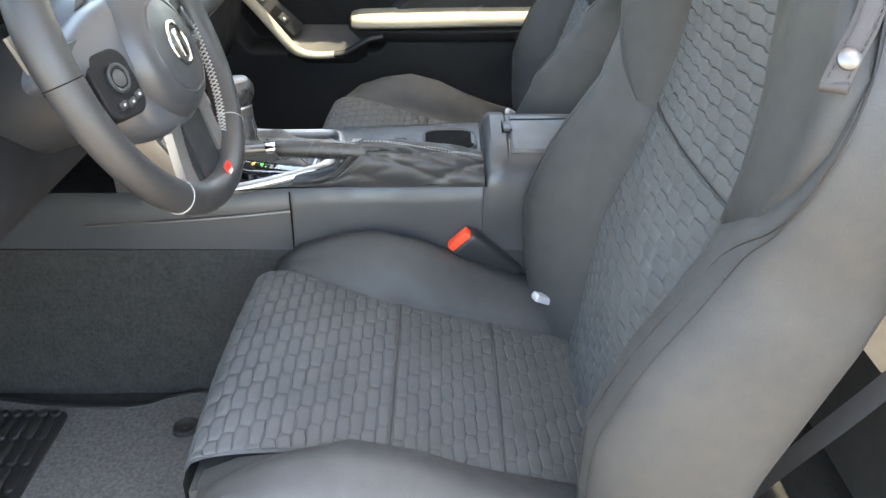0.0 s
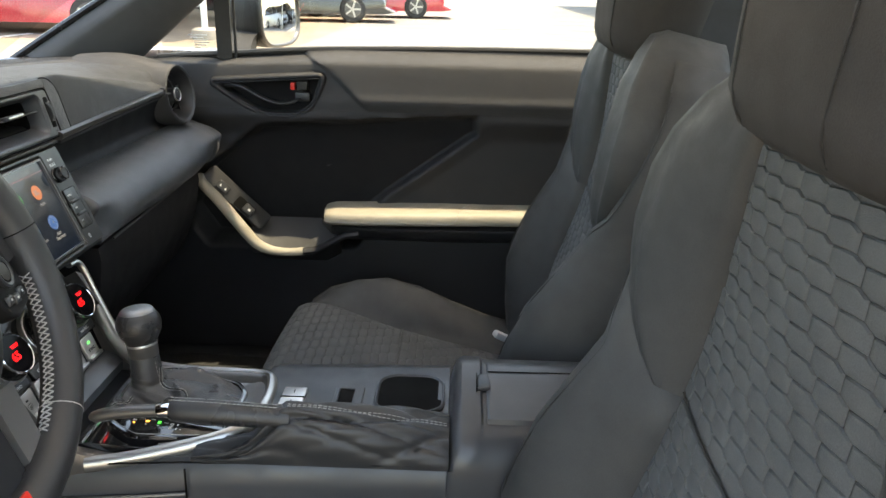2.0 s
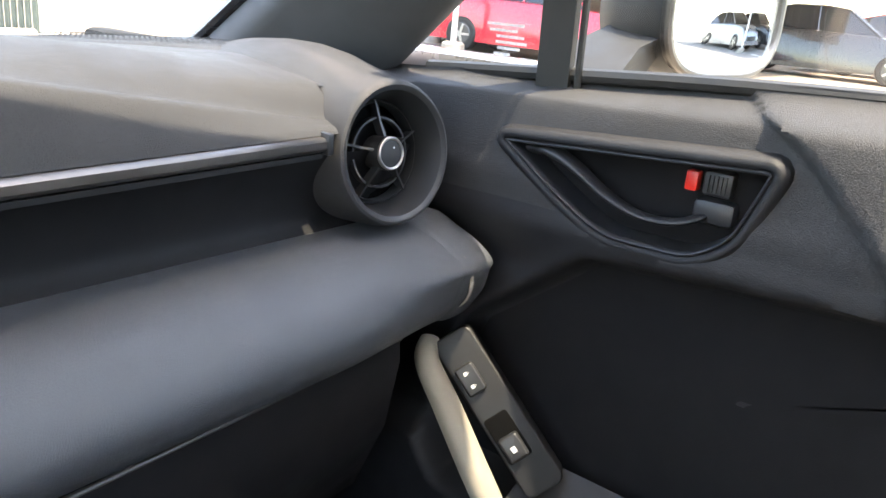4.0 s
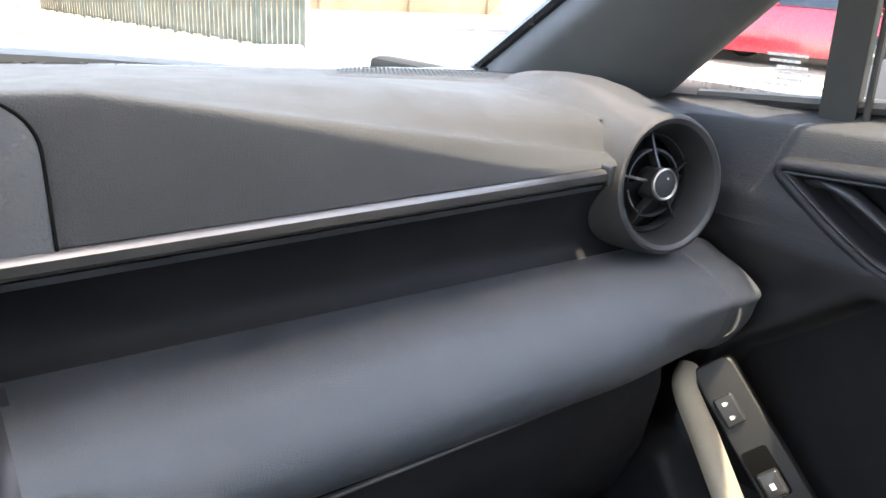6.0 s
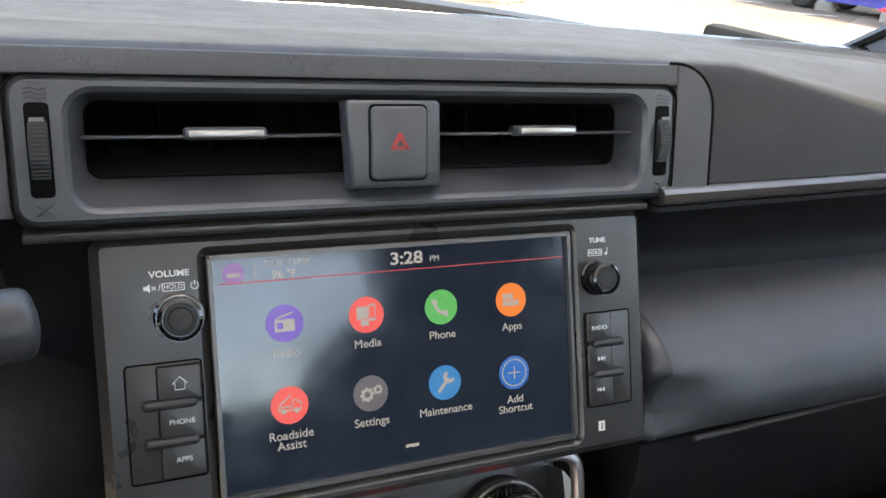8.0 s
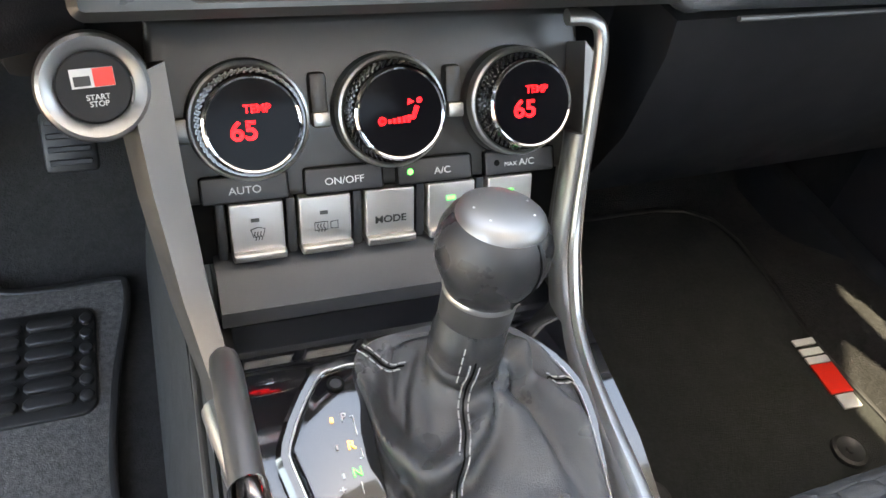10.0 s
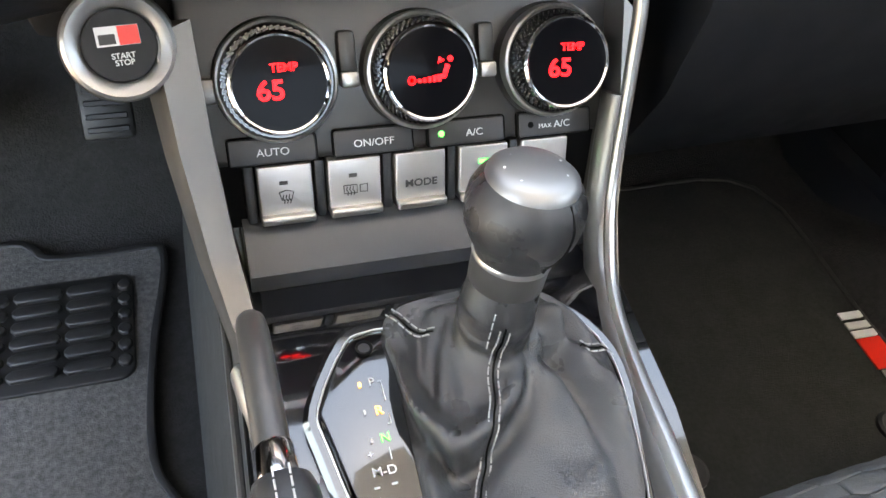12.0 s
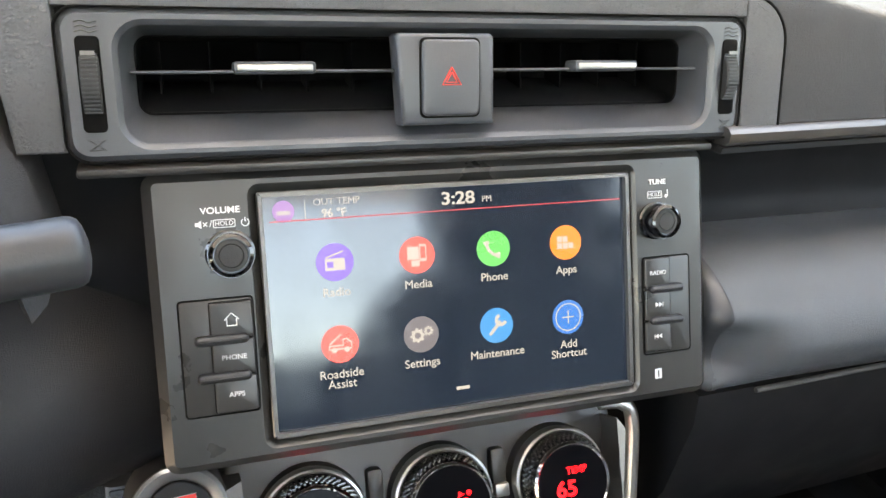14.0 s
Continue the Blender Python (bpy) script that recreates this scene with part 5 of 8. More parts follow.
for i, u in enumerate(DIALS):
    md = MK @ Matrix.Translation((u, 0.0, 0.0))
    d = part("dial", lathe([(0.034, -0.012), (0.0335, -0.004), (0.0315, -0.002), (0.0305, -0.002)], 44, md @ Matrix.Diagonal((0.87, 0.87, 1, 1))), M_DARKGUN, climate, "dark round dial")
    flat_d = md @ Matrix.Diagonal((0.87, 0.87, 1, 1))
    part("dial_ring", lathe([(0.0328, -0.006), (0.0330, 0.0005), (0.0322, 0.0030), (0.0308, 0.0036), (0.0294, 0.0026)], 44, flat_d, caps=False), M_SILVER, d, "satin silver outer ring")
    part("dial_grip", lathe([(0.0292, 0.000), (0.0290, 0.0025), (0.0268, 0.0140), (0.0262, 0.0150)], 44, flat_d, caps=False), M_GLOSS, d, "textured black grip")
    part("grip_texture", join(*[rbox((0.0014, 0.0012, 0.0020), (0.0288 * math.cos(a) * (1 - 0.020 * r), 0.0288 * math.sin(a) * (1 - 0.020 * r), 0.0045 + r * 0.0026), 0.0, m=flat_d) for r in range(4) for a in [2 * math.pi * (k + 0.5 * r) / 52 for k in range(52)]]), M_GLOSS, d)
    part("face_ring", lathe([(0.0264, 0.0145), (0.0264, 0.0162), (0.0252, 0.0172), (0.0240, 0.0166)], 44, flat_d, caps=False), M_CHROME, d, "bright silver inner ring")
    face = part("dial_face", lathe([(0.0244, 0.0160), (0.0240, 0.0168), (0.0, 0.0172)], 44, flat_d), M_DIAL, d, "glossy black display face")
    mf = md @ Matrix.Translation((0, 0, 0.0174))
    if i != 1:
        writing("65", 0.0122, M_LEDRED, face, mf @ Matrix.Translation((-0.0045, -0.0028, 0)), bold=0.02, wide=1.05)
        writing("TEMP", 0.0052, M_LEDRED, face, mf @ Matrix.Translation((0.0022, 0.0072, 0)), bold=0.02)
    else:
        for k in range(6):
            part("fan_bar", rbox((0.0016, 0.0018 + 0.0004 * k if k < 5 else 0.0012, 0.0001), (-0.0062 + k * 0.0024, -0.0034 + 0.0002 * k, 0), 0, m=mf), M_LEDRED, face)
        for a in (45, 135, 90, 0):
            part("fan_mark", rbox((0.0040, 0.0013, 0.0001), (-0.0100, -0.0030, 0), 0, m=mf @ Matrix.Translation((-0.0100, -0.0030, 0)) @ pose(0, 0, 0, 0, 0, a) @ Matrix.Translation((0.0100, 0.0030, 0))), M_LEDRED, face)
        part("flow_mark", tube([(0.0022, -0.0022, 0), (0.0060, -0.0016, 0), (0.0078, 0.0034, 0)], 0.0013, 5, flat=0.1, m=mf), M_LEDRED, face)
        part("flow_mark", lathe([(0.0014, 0), (0.0014, 0.0001), (0, 0.0001)], 12, mf @ Matrix.Translation((0.0092, 0.0060, 0))), M_LEDRED, face)
        part("flow_mark", slab([(0.0030, 0.0040), (0.0066, 0.0054), (0.0036, 0.0072)], 0, 0.0001, 0.00002, mf), M_LEDRED, face)
for u in (-0.0355, 0.0355):
    part("bridge", rbox((0.0090, 0.022, 0.012), (u, 0.010, -0.010), 0.0025, m=MK), M_DARKGUN, climate, "small bridge between dials")
    part("bridge_face", rbox((0.0086, 0.0075, 0.0060), (u, -0.0020, -0.0040), 0.0012, m=MK), M_SILVER, climate, "bright bridge tip")
part("bridge_face", rbox((0.016, 0.012, 0.006), (-0.1020, -0.003, -0.006), 0.0015, m=MK), M_GUN, climate)
# flat touch keys
MKB = basis((0, -0.012, 0.4415), (1, 0, 0), (0, math.sin(radians(33)), math.cos(radians(33))))
for u, w, word in ((-0.0755, 0.0420, "AUTO"), (-0.0255, 0.0400, "ON/OFF"), (0.0240, 0.0410, "A/C"), (0.0738, 0.0410, "A/C")):
    k = part("flat_key", slab(rounded(w, 0.0128, 0.0014, 4, u, 0.0), -0.004, 0.0016, 0.0007, MKB), M_PLASTIC, climate, "flat dark key")
    part("key_groove", ring_plate(rounded(w + 0.0014, 0.0142, 0.0018, 4, u, 0.0), rounded(w, 0.0128, 0.0014, 4, u, 0.0), -0.003, 0.0012, 0.0001, MKB), M_BLACK, k)
    du = 0.0 if word in ("AUTO", "ON/OFF") else 0.004
    writing(word, 0.0052, M_WHITE, k, MKB @ Matrix.Translation((u + du, -0.0008, 0.0017)), wide=1.1)
    if u > 0.05:
        writing("MAX", 0.0032, M_WHITE, k, MKB @ Matrix.Translation((u - 0.0058, -0.0012, 0.0017)), wide=1.1)
    if u > 0:
        part("key_lamp", lathe([(0.0017, 0), (0.0016, 0.0003), (0, 0.0003)], 14, MKB @ Matrix.Translation((u - 0.0140, 0.0, 0.0016))), M_LEDGREEN if u < 0.05 else M_BLACK, k, "green lamp" if u < 0.05 else "unlit lamp")
# silver toggles
MT = basis((0, -0.0195, 0.4185), (1, 0, 0), (0, math.sin(radians(20)), math.cos(radians(20))))
part("toggle_bed", slab(rounded(0.205, 0.036, 0.003, 4), -0.02, -0.006, 0.001, MT), M_BLACK, climate, "dark bed behind the toggles")
for i in range(5):
    u = (i - 2) * 0.0350 - 0.0010
    k = part("toggle", slab(rounded(0.0270, 0.0262, 0.0012, 4, u, 0.0030), -0.012, 0.002, 0.001, MT), M_KEYS, climate, "satin silver toggle key")
    part("toggle_lip", slab(rounded(0.0274, 0.0048, 0.0012, 4, u, -0.0118), -0.012, 0.0060, 0.0016, MT), M_SILVER, k, "bright lower lip")
    part("toggle_cheek", rbox((0.0050, 0.031, 0.012), (u - 0.0175, 0.001, -0.006), 0.0015, m=MT), M_PLASTIC, climate)
    mk = MT @ Matrix.Translation((u, 0, 0.0022))
    if i == 2:
        writing("MODE", 0.0056, M_GREYPRINT, k, mk @ Matrix.Translation((0, -0.001, 0)), bold=0.02, wide=1.1)
    elif i == 4:
        writing("SYNC", 0.0052, M_GREYPRINT, k, mk @ Matrix.Translation((0, -0.002, 0)), bold=0.02, wide=1.1)
    if i in (0, 1):
        part("lamp_window", rbox((0.0042, 0.0020, 0.0003), (-0.001, 0.0072, 0), 0, m=mk), M_GREYPRINT, k)
    if i in (3, 4):
        part("lamp_window", rbox((0.0050, 0.0024, 0.0003), (-0.0005, 0.0072, 0), 0, m=mk), M_LEDGREEN, k, "green lamp")
    if i == 0:
        part("mark", tube([(-0.0036, 0.0022, 0), (-0.0024, -0.0020, 0), (0.0024, -0.0020, 0), (0.0036, 0.0022, 0), (0, 0.0032, 0), (-0.0036, 0.0022, 0)], 0.0003, 4, flat=0.3, m=mk), M_GREYPRINT, k)
        for d in (-0.0015, 0, 0.0015):
            part("mark", tube([(d, -0.0040, 0), (d + 0.0005, -0.0026, 0), (d - 0.0005, -0.0010, 0), (d, 0.0008, 0)], 0.0003, 4, flat=0.3, m=mk), M_GREYPRINT, k)
    if i == 1:
        part("mark", tube([(-0.0060, 0.0020, 0), (-0.0060, -0.0024, 0), (0.0008, -0.0024, 0), (0.0008, 0.0020, 0), (-0.0060, 0.0020, 0)], 0.0003, 4, flat=0.3, m=mk), M_GREYPRINT, k)
        part("mark", tube([(0.0024, 0.0016, 0), (0.0024, -0.0020, 0), (0.0062, -0.0024, 0), (0.0062, 0.0020, 0), (0.0024, 0.0016, 0)], 0.0003, 4, flat=0.3, m=mk), M_GREYPRINT, k)
        for d in (-0.0042, -0.0026, -0.0010):
            part("mark", tube([(d, -0.0036, 0), (d + 0.0005, -0.0020, 0), (d - 0.0005, -0.0004, 0), (d, 0.0012, 0)], 0.0003, 4, flat=0.3, m=mk), M_GREYPRINT, k)
    if i == 3:
        part("mark", tube([(-0.0048, -0.0036, 0), (-0.0046, -0.0014, 0), (-0.0024, -0.0008, 0), (-0.0012, 0.0012, 0), (0.0018, 0.0012, 0), (0.0030, -0.0008, 0), (0.0050, -0.0014, 0), (0.0050, -0.0036, 0), (-0.0048, -0.0036, 0)], 0.0003, 4, flat=0.3, m=mk), M_GREYPRINT, k)
# start button in its round housing
ms = basis((-0.1345, -0.004, 0.499), (0.985, 0.10, 0.0), (-0.03, math.sin(CT), math.cos(CT))) @ Matrix.Diagonal((0.82, 0.82, 1, 1))
st = part("start_housing", lathe([(0.030, -0.035), (0.0290, -0.004), (0.0275, 0.0)], 40, ms, caps=False), M_GUN, climate, "round gunmetal housing")
part("start_ring", lathe([(0.0280, -0.004), (0.0275, 0.0015), (0.0255, 0.0028), (0.0215, 0.0020), (0.0185, -0.001)], 44, ms, caps=False), M_SURROUND, st, "satin grey ring")
sb = part("start_button", lathe([(0.0188, -0.004), (0.0186, 0.0005), (0.0176, 0.0012), (0, 0.0014)], 40, ms), M_START, st, "matt black start button")
writing("START\nSTOP", 0.0040, M_WHITE, sb, ms @ Matrix.Translation((0.001, -0.0068, 0.0016)), bold=0.015)
part("maker_badge", rbox((0.0210, 0.0098, 0.0002), (0, 0.0050, 0.0016), 0, m=ms), M_WHITE, sb, "white and red badge")
part("maker_badge", rbox((0.0100, 0.0094, 0.0002), (0.0054, 0.0050, 0.0018), 0, m=ms), M_RED, sb)
part("maker_badge", rbox((0.0080, 0.0050, 0.0002), (-0.0052, 0.0036, 0.0018), 0, m=ms), M_GREYPRINT, sb)

# lower bin under the keys
part("lower_bin", loft([[(x, y, z) for y, z in ((-0.022, 0.404), (-0.036, 0.400), (-0.047, 0.390), (-0.046, 0.378), (0.05, 0.364), (0.05, 0.405))] for x in (-0.094, -0.088, 0.088, 0.094)]), M_SATIN, climate, "plain dark panel below the keys")

# ---- the centre console ----
console = thing("centre_console", "dark centre console with silver edged shift panel", "console")

def cons_ring(y, w, z, zr, left=0.0):
    pts = [(-w - 0.010, 0.18), (-w - 0.009, 0.300), (-w - 0.006, z - 0.030), (-w - 0.003, z - 0.010), (-w + 0.006, z), (-w + 0.020, z + 0.001), (0.0, zr), (w - 0.030, zr), (w - 0.014, zr - 0.003), (w, zr - 0.016), (w + 0.006, zr - 0.05), (w + 0.009, 0.300), (w + 0.010, 0.18)]
    return [(x, y, zz) for x, zz in pts]
body = loft([cons_ring(*a) for a in ((0.24, 0.100, 0.366, 0.350), (0.02, 0.101, 0.368, 0.352), (-0.09, 0.102, 0.372, 0.356), (-0.20, 0.104, 0.383, 0.362), (-0.238, 0.104, 0.385, 0.372), (-0.250, 0.104, 0.386, 0.397), (-0.34, 0.104, 0.387, 0.400), (-0.466, 0.104, 0.390, 0.404))])
part("console_body", body, M_SATIN, console, "satin dark plastic console body", 40)
part("side_seam", tube([(-0.1125, -0.197, 0.378), (-0.1145, -0.197, 0.34), (-0.1145, -0.194, 0.20)], 0.0011, 6), M_BLACK, console)
for sx in (-1,):
    part("side_insert", tube(smoothed([(sx * 0.1085, 0.10, 0.322), (sx * 0.1105, -0.03, 0.331), (sx * 0.112, -0.12, 0.339), (sx * 0.1135, -0.196, 0.348)], 5), 0.0022, 8), M_GUN, console, "fine bright line on the side")
part("shoulder_line", tube(smoothed([(-0.1055, -0.10, 0.3745), (-0.1075, -0.197, 0.3825), (-0.1085, -0.34, 0.3865), (-0.109, -0.462, 0.390)], 5), 0.0010, 6), M_BLACK, console)
# rear top: switches, slot, cup holder
sp2 = part("seat_switch_pair", rbox((0.046, 0.027, 0.008), (-0.006, -0.287, 0.4005), 0.002), M_KEYS, console, "two pale seat heater switches")
part("switch_split", rbox((0.0012, 0.027, 0.002), (-0.006, -0.287, 0.4042), 0.0), M_BLACK, sp2)
for dx in (-0.018, 0.005):
    part("switch_mark", rbox((0.007, 0.0012, 0.0004), (dx + 0.001, -0.287, 0.4047), 0.0), M_GREYPRINT, sp2)
part("slot_rim", ring_plate(rounded(0.050, 0.034, 0.003, 4, 0.0, -0.350), rounded(0.040, 0.017, 0.002, 4, 0.0, -0.347), 0.39, 0.4030, 0.001, depth=0.396), M_SATIN, console, "framed socket slot")
# slot and cup wells are shallow black sheets painted as deep shade
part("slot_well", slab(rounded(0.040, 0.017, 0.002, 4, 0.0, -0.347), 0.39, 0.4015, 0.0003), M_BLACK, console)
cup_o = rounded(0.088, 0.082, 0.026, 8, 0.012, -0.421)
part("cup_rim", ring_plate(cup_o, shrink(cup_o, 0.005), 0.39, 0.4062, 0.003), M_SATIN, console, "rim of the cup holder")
part("cup_well", slab(shrink(cup_o, 0.004), 0.39, 0.4036, 0.0003), M_BLACK, console, "flat black sheet standing for shade in the cup holder")
# storage box with its lid
def box_ring(y, d=0.0):
    pts = [(-0.115, 0.18), (-0.1135, 0.325), (-0.1110, 0.385), (-0.1050, 0.405 - d), (-0.094, 0.4170 - d), (-0.078, 0.4245 - d), (-0.02, 0.4335 - d), (0.018, 0.4395 - d), (0.030, 0.4390 - d), (0.060, 0.430 - d), (0.096, 0.408 - d), (0.110, 0.38), (0.113, 0.32), (0.115, 0.18)]
    return [(x, y, z) for x, z in pts]
part("storage_box", loft([box_ring(-0.4665, 0.034), box_ring(-0.4690, 0.020), box_ring(-0.4730, 0.006), box_ring(-0.480, 0.0), box_ring(-0.5005, 0.0)] + [box_ring(-0.5035, 0.003), box_ring(-0.96, 0.003)]), M_SATIN, console, "rounded storage box behind the cup holder", 40)
lid_p = [(-0.0760, 0.4270), (-0.02, 0.4355), (0.010, 0.4402), (0.022, 0.4405), (0.028, 0.4380), (0.026, 0.425), (-0.0790, 0.415)]
lid = part("armrest_lid", loft([[(x, y, z - o) for x, z in lid_p] for y, o in ((-0.5075, 0.0016), (-0.510, 0.0), (-0.70, -0.001), (-0.95, 0.0))]), M_SATIN, console, "smooth dark lid", 30)
part("lid_crease", tube([(0.004, -0.509, 0.4396), (0.006, -0.70, 0.4406), (0.006, -0.94, 0.4396)], 0.0009, 6), M_BLACK, lid)
part("lid_latch", rbox((0.030, 0.014, 0.006), (-0.012, -0.5045, 0.4345), 0.002, m=None), M_PLASTIC, console, "small latch")
part("latch_gap", rbox((0.034, 0.0015, 0.010), (-0.012, -0.4965, 0.4325), 0.0), M_BLACK, console)

# shift panel: gloss plate, bright rail, boot
def zs(y):
    return 0.374 + 0.115 * (y + 0.245)
plate = loft([[(x, y, zs(y) - 0.020 * step01(y, -0.088, -0.046) + dz) for x, dz in ((-w, -0.03), (-w, 0.0), (w, 0.0), (w, -0.03))] for y, w in ((-0.040, 0.090), (-0.055, 0.090), (-0.07, 0.091), (-0.09, 0.092), (-0.16, 0.090), (-0.225, 0.080), (-0.245, 0.066))])
part("gloss_plate", plate, M_GLOSS, console, "piano black shift panel")
BO = [(-0.0798, -0.1287), (-0.0615, -0.0985), (-0.0485, -0.0925), (-0.0310, -0.0920), (-0.0060, -0.0890), (0.0386, -0.0915), (0.0585, -0.1043), (0.0700, -0.1275), (0.0685, -0.1567), (0.0595, -0.1994), (0.0500, -0.2145), (0.0311, -0.2235), (-0.0065, -0.2240), (-0.0480, -0.2225), (-0.0660, -0.2070), (-0.0790, -0.1490)]
RAIL = smoothed([(0.090, 0.004, 0.519), (0.104, 0.002, 0.518), (0.1105, -0.003, 0.507), (0.1075, -0.020, 0.465), (0.1000, -0.046, 0.416), (0.0905, -0.078, 0.394), (0.0815, -0.11, 0.389), (0.0750, -0.15, 0.388), (0.0695, -0.19, 0.390), (0.0620, -0.228, 0.393), (0.048, -0.250, 0.395), (0.0, -0.258, 0.396), (-0.050, -0.250, 0.395), (-0.074, -0.228, 0.393), (-0.087, -0.19, 0.387), (-0.098, -0.13, 0.377), (-0.104, -0.09, 0.373)], 6)
part("bright_rail", tube(RAIL, [0.0052 + 0.0030 * step01(i, 30, 46) for i in range(len(RAIL))], 12, flat=0.75), M_SILVER, console, "satin silver rail round the shift panel")
part("rail_flank", tube([p + Vector((-0.006 if p.x > 0 else 0.006, 0.004, -0.004)) for p in RAIL[18:-1]], 0.009, 10, flat=0.5), M_GUN, console, "gunmetal inner flank")
def near_frame(p):
    return min(BO, key=lambda q: math.hypot(q[0] - p.x, q[1] - p.y))
around = [p for p in RAIL if p.y < -0.12]
inner_line = smoothed([(near_frame(p)[0] * 0.93, near_frame(p)[1] + 0.004 * (1 if p.y < -0.2 else 0), 0) for p in around], 1)
part("rail_surround", loft([[p + Vector((0, 0, 0.001)), p.lerp(Vector((q.x, q.y, p.z)), 0.35) + Vector((0, 0, -0.003)), Vector((q.x, q.y, 0.374 + 0.115 * (q.y + 0.245) + 0.002))] for p, q in zip(around, inner_line)], cyclic=False), M_SURROUND, console, "satin silver surround of the shift panel", 60)
for s in (-1, 1):
    arm = loft([[(s * (x0 + dx * tw * (1.0 if s < 0 else 0.22)), y, z) for dx, y, z in ((0.0, y0, z0), (0.016, y0 - 0.006, z0 - 0.004), (0.024, y0 + 0.006, z0 - 0.014), (0.024, y0 + 0.05, z0 - 0.03), (0.0, y0 + 0.05, z0 - 0.03))] for x0, y0, z0, tw in ((0.105, 0.004, 0.505, 1.0), (0.103, -0.022, 0.462, 0.9), (0.099, -0.048, 0.415, 0.75), (0.094, -0.078, 0.388, 0.6), (0.091, -0.12, 0.378, 0.5), (0.088, -0.16, 0.370, 0.4))])
    part("console_arm", arm, M_GUN, console, "gunmetal arm from climate panel to console")
bo = [(p.x, p.y) for p in smoothed([(a, b, 0) for a, b in BO], 3, True)]
if sum(bo[i - 1][0] * bo[i][1] - bo[i][0] * bo[i - 1][1] for i in range(len(bo))) < 0:
    bo = bo[::-1]
def tilt_up(bm):
    for v in bm.verts:
        v.co.z += zs(v.co.y)
    return bm
part("boot_frame", tilt_up(ring_plate(shrink(bo, -0.0012), shrink(bo, 0.0066), -0.01, 0.0075, 0.0024)), M_GLOSS, console, "gloss black frame round the boot")
part("boot_frame_line", tilt_up(ring_plate(shrink(bo, 0.0044), shrink(bo, 0.0053), 0.006, 0.0080, 0.0003)), M_SILVER, console, "thin chrome line")
# selector display strip
SD = [(-0.0745, -0.1320), (-0.0580, -0.1005), (-0.0500, -0.0975), (-0.0380, -0.0975), (-0.0370, -0.1000), (-0.0415, -0.2175), (-0.0490, -0.2165), (-0.0605, -0.2045)]
sd = SD if sum(SD[i - 1][0] * SD[i][1] - SD[i][0] * SD[i - 1][1] for i in range(len(SD))) > 0 else SD[::-1]
strip2 = part("selector_strip", tilt_up(slab(sd, -0.006, 0.006, 0.0006)), M_GLOSS, console, "glossy gear position strip")
def strip_at(x, y):
    return Matrix.Translation((x, y, zs(y) + 0.0066))
for ch, x, y, mt in (("P", -0.0497, -0.1223, M_WHITE), ("R", -0.0494, -0.1362, M_LEDAMBER), ("N", -0.0495, -0.1489, M_LEDGREEN), ("M-D", -0.0531, -0.1632, M_WHITE), ("+", -0.0573, -0.1555, M_WHITE), ("-", -0.0579, -0.1738, M_WHITE)):
    writing(ch, 0.0058, mt, strip2, strip_at(x, y), bold=0.01)
for x, y, w, h in ((-0.0552, -0.1227, 0.0012, 0.0024), (-0.0557, -0.1360, 0.0010, 0.0022), (-0.0557, -0.1492, 0.0012, 0.0024), (-0.0577, -0.1696, 0.0026, 0.0010), (-0.0502, -0.1692, 0.0026, 0.0010)):
    part("gear_lamp", rbox((w, h, 0.0003), (x, y, zs(y) + 0.0067), 0.0), M_LEDAMBER if y > -0.125 else M_WHITE, strip2)
for pts in (((-0.0470, -0.1225), (-0.0455, -0.1225), (-0.0455, -0.1320)), ((-0.0470, -0.1430), (-0.0455, -0.1430), (-0.0455, -0.1385)), ((-0.0490, -0.1535), (-0.0490, -0.1590))):
    part("gate_line", tube([(x, y, zs(y) + 0.0067) for x, y in pts], 0.00025, 4), M_WHITE, strip2)
part("release_hole", lathe([(0.0042, 0.0), (0.0040, 0.0012), (0.0030, 0.0012), (0.0026, 0.0)], 20, strip_at(-0.0495, -0.1052), caps=False), M_BLACK, strip2, "round release cover")
part("release_cap", lathe([(0.0030, 0.0), (0.0028, 0.0006), (0, 0.0007)], 20, strip_at(-0.0495, -0.1052)), M_PLASTIC, strip2)

# gaiter with folds, lever and knob
KX, KY = 0.0080, -0.1150
ML = basis((KX, KY, 0.428), (1.0, 0.0, -0.08), (0.0, 1.0, -0.09)) @ Matrix.Translation((0, 0, -0.428))
rb_ = [(-0.0370, -0.0960), (-0.0060, -0.0925), (0.0386, -0.0950), (0.0560, -0.1070), (0.0665, -0.1285), (0.0650, -0.1567), (0.0560, -0.1985), (0.0475, -0.2110), (0.0311, -0.2195), (-0.0065, -0.2200), (-0.0400, -0.2185), (-0.0405, -0.1900), (-0.0390, -0.1550), (-0.0378, -0.1250)]
base = smoothed([(a, b, 0) for a, b in rb_], 8, True)
NG = 41

def ridge(v):
    """A soft fold profile: broad swell, sharp valley."""
    return 1 - 2 * (1 - abs(math.sin(math.pi * v))) ** 2

def fold(a, centre, width):
    """A soft ridge round the boot, centre and width in degrees."""
    d = (math.degrees(a) - centre + 180) % 360 - 180
    return math.exp(-(d / width) ** 2)

gait = []
BX, BY = 0.010, -0.158
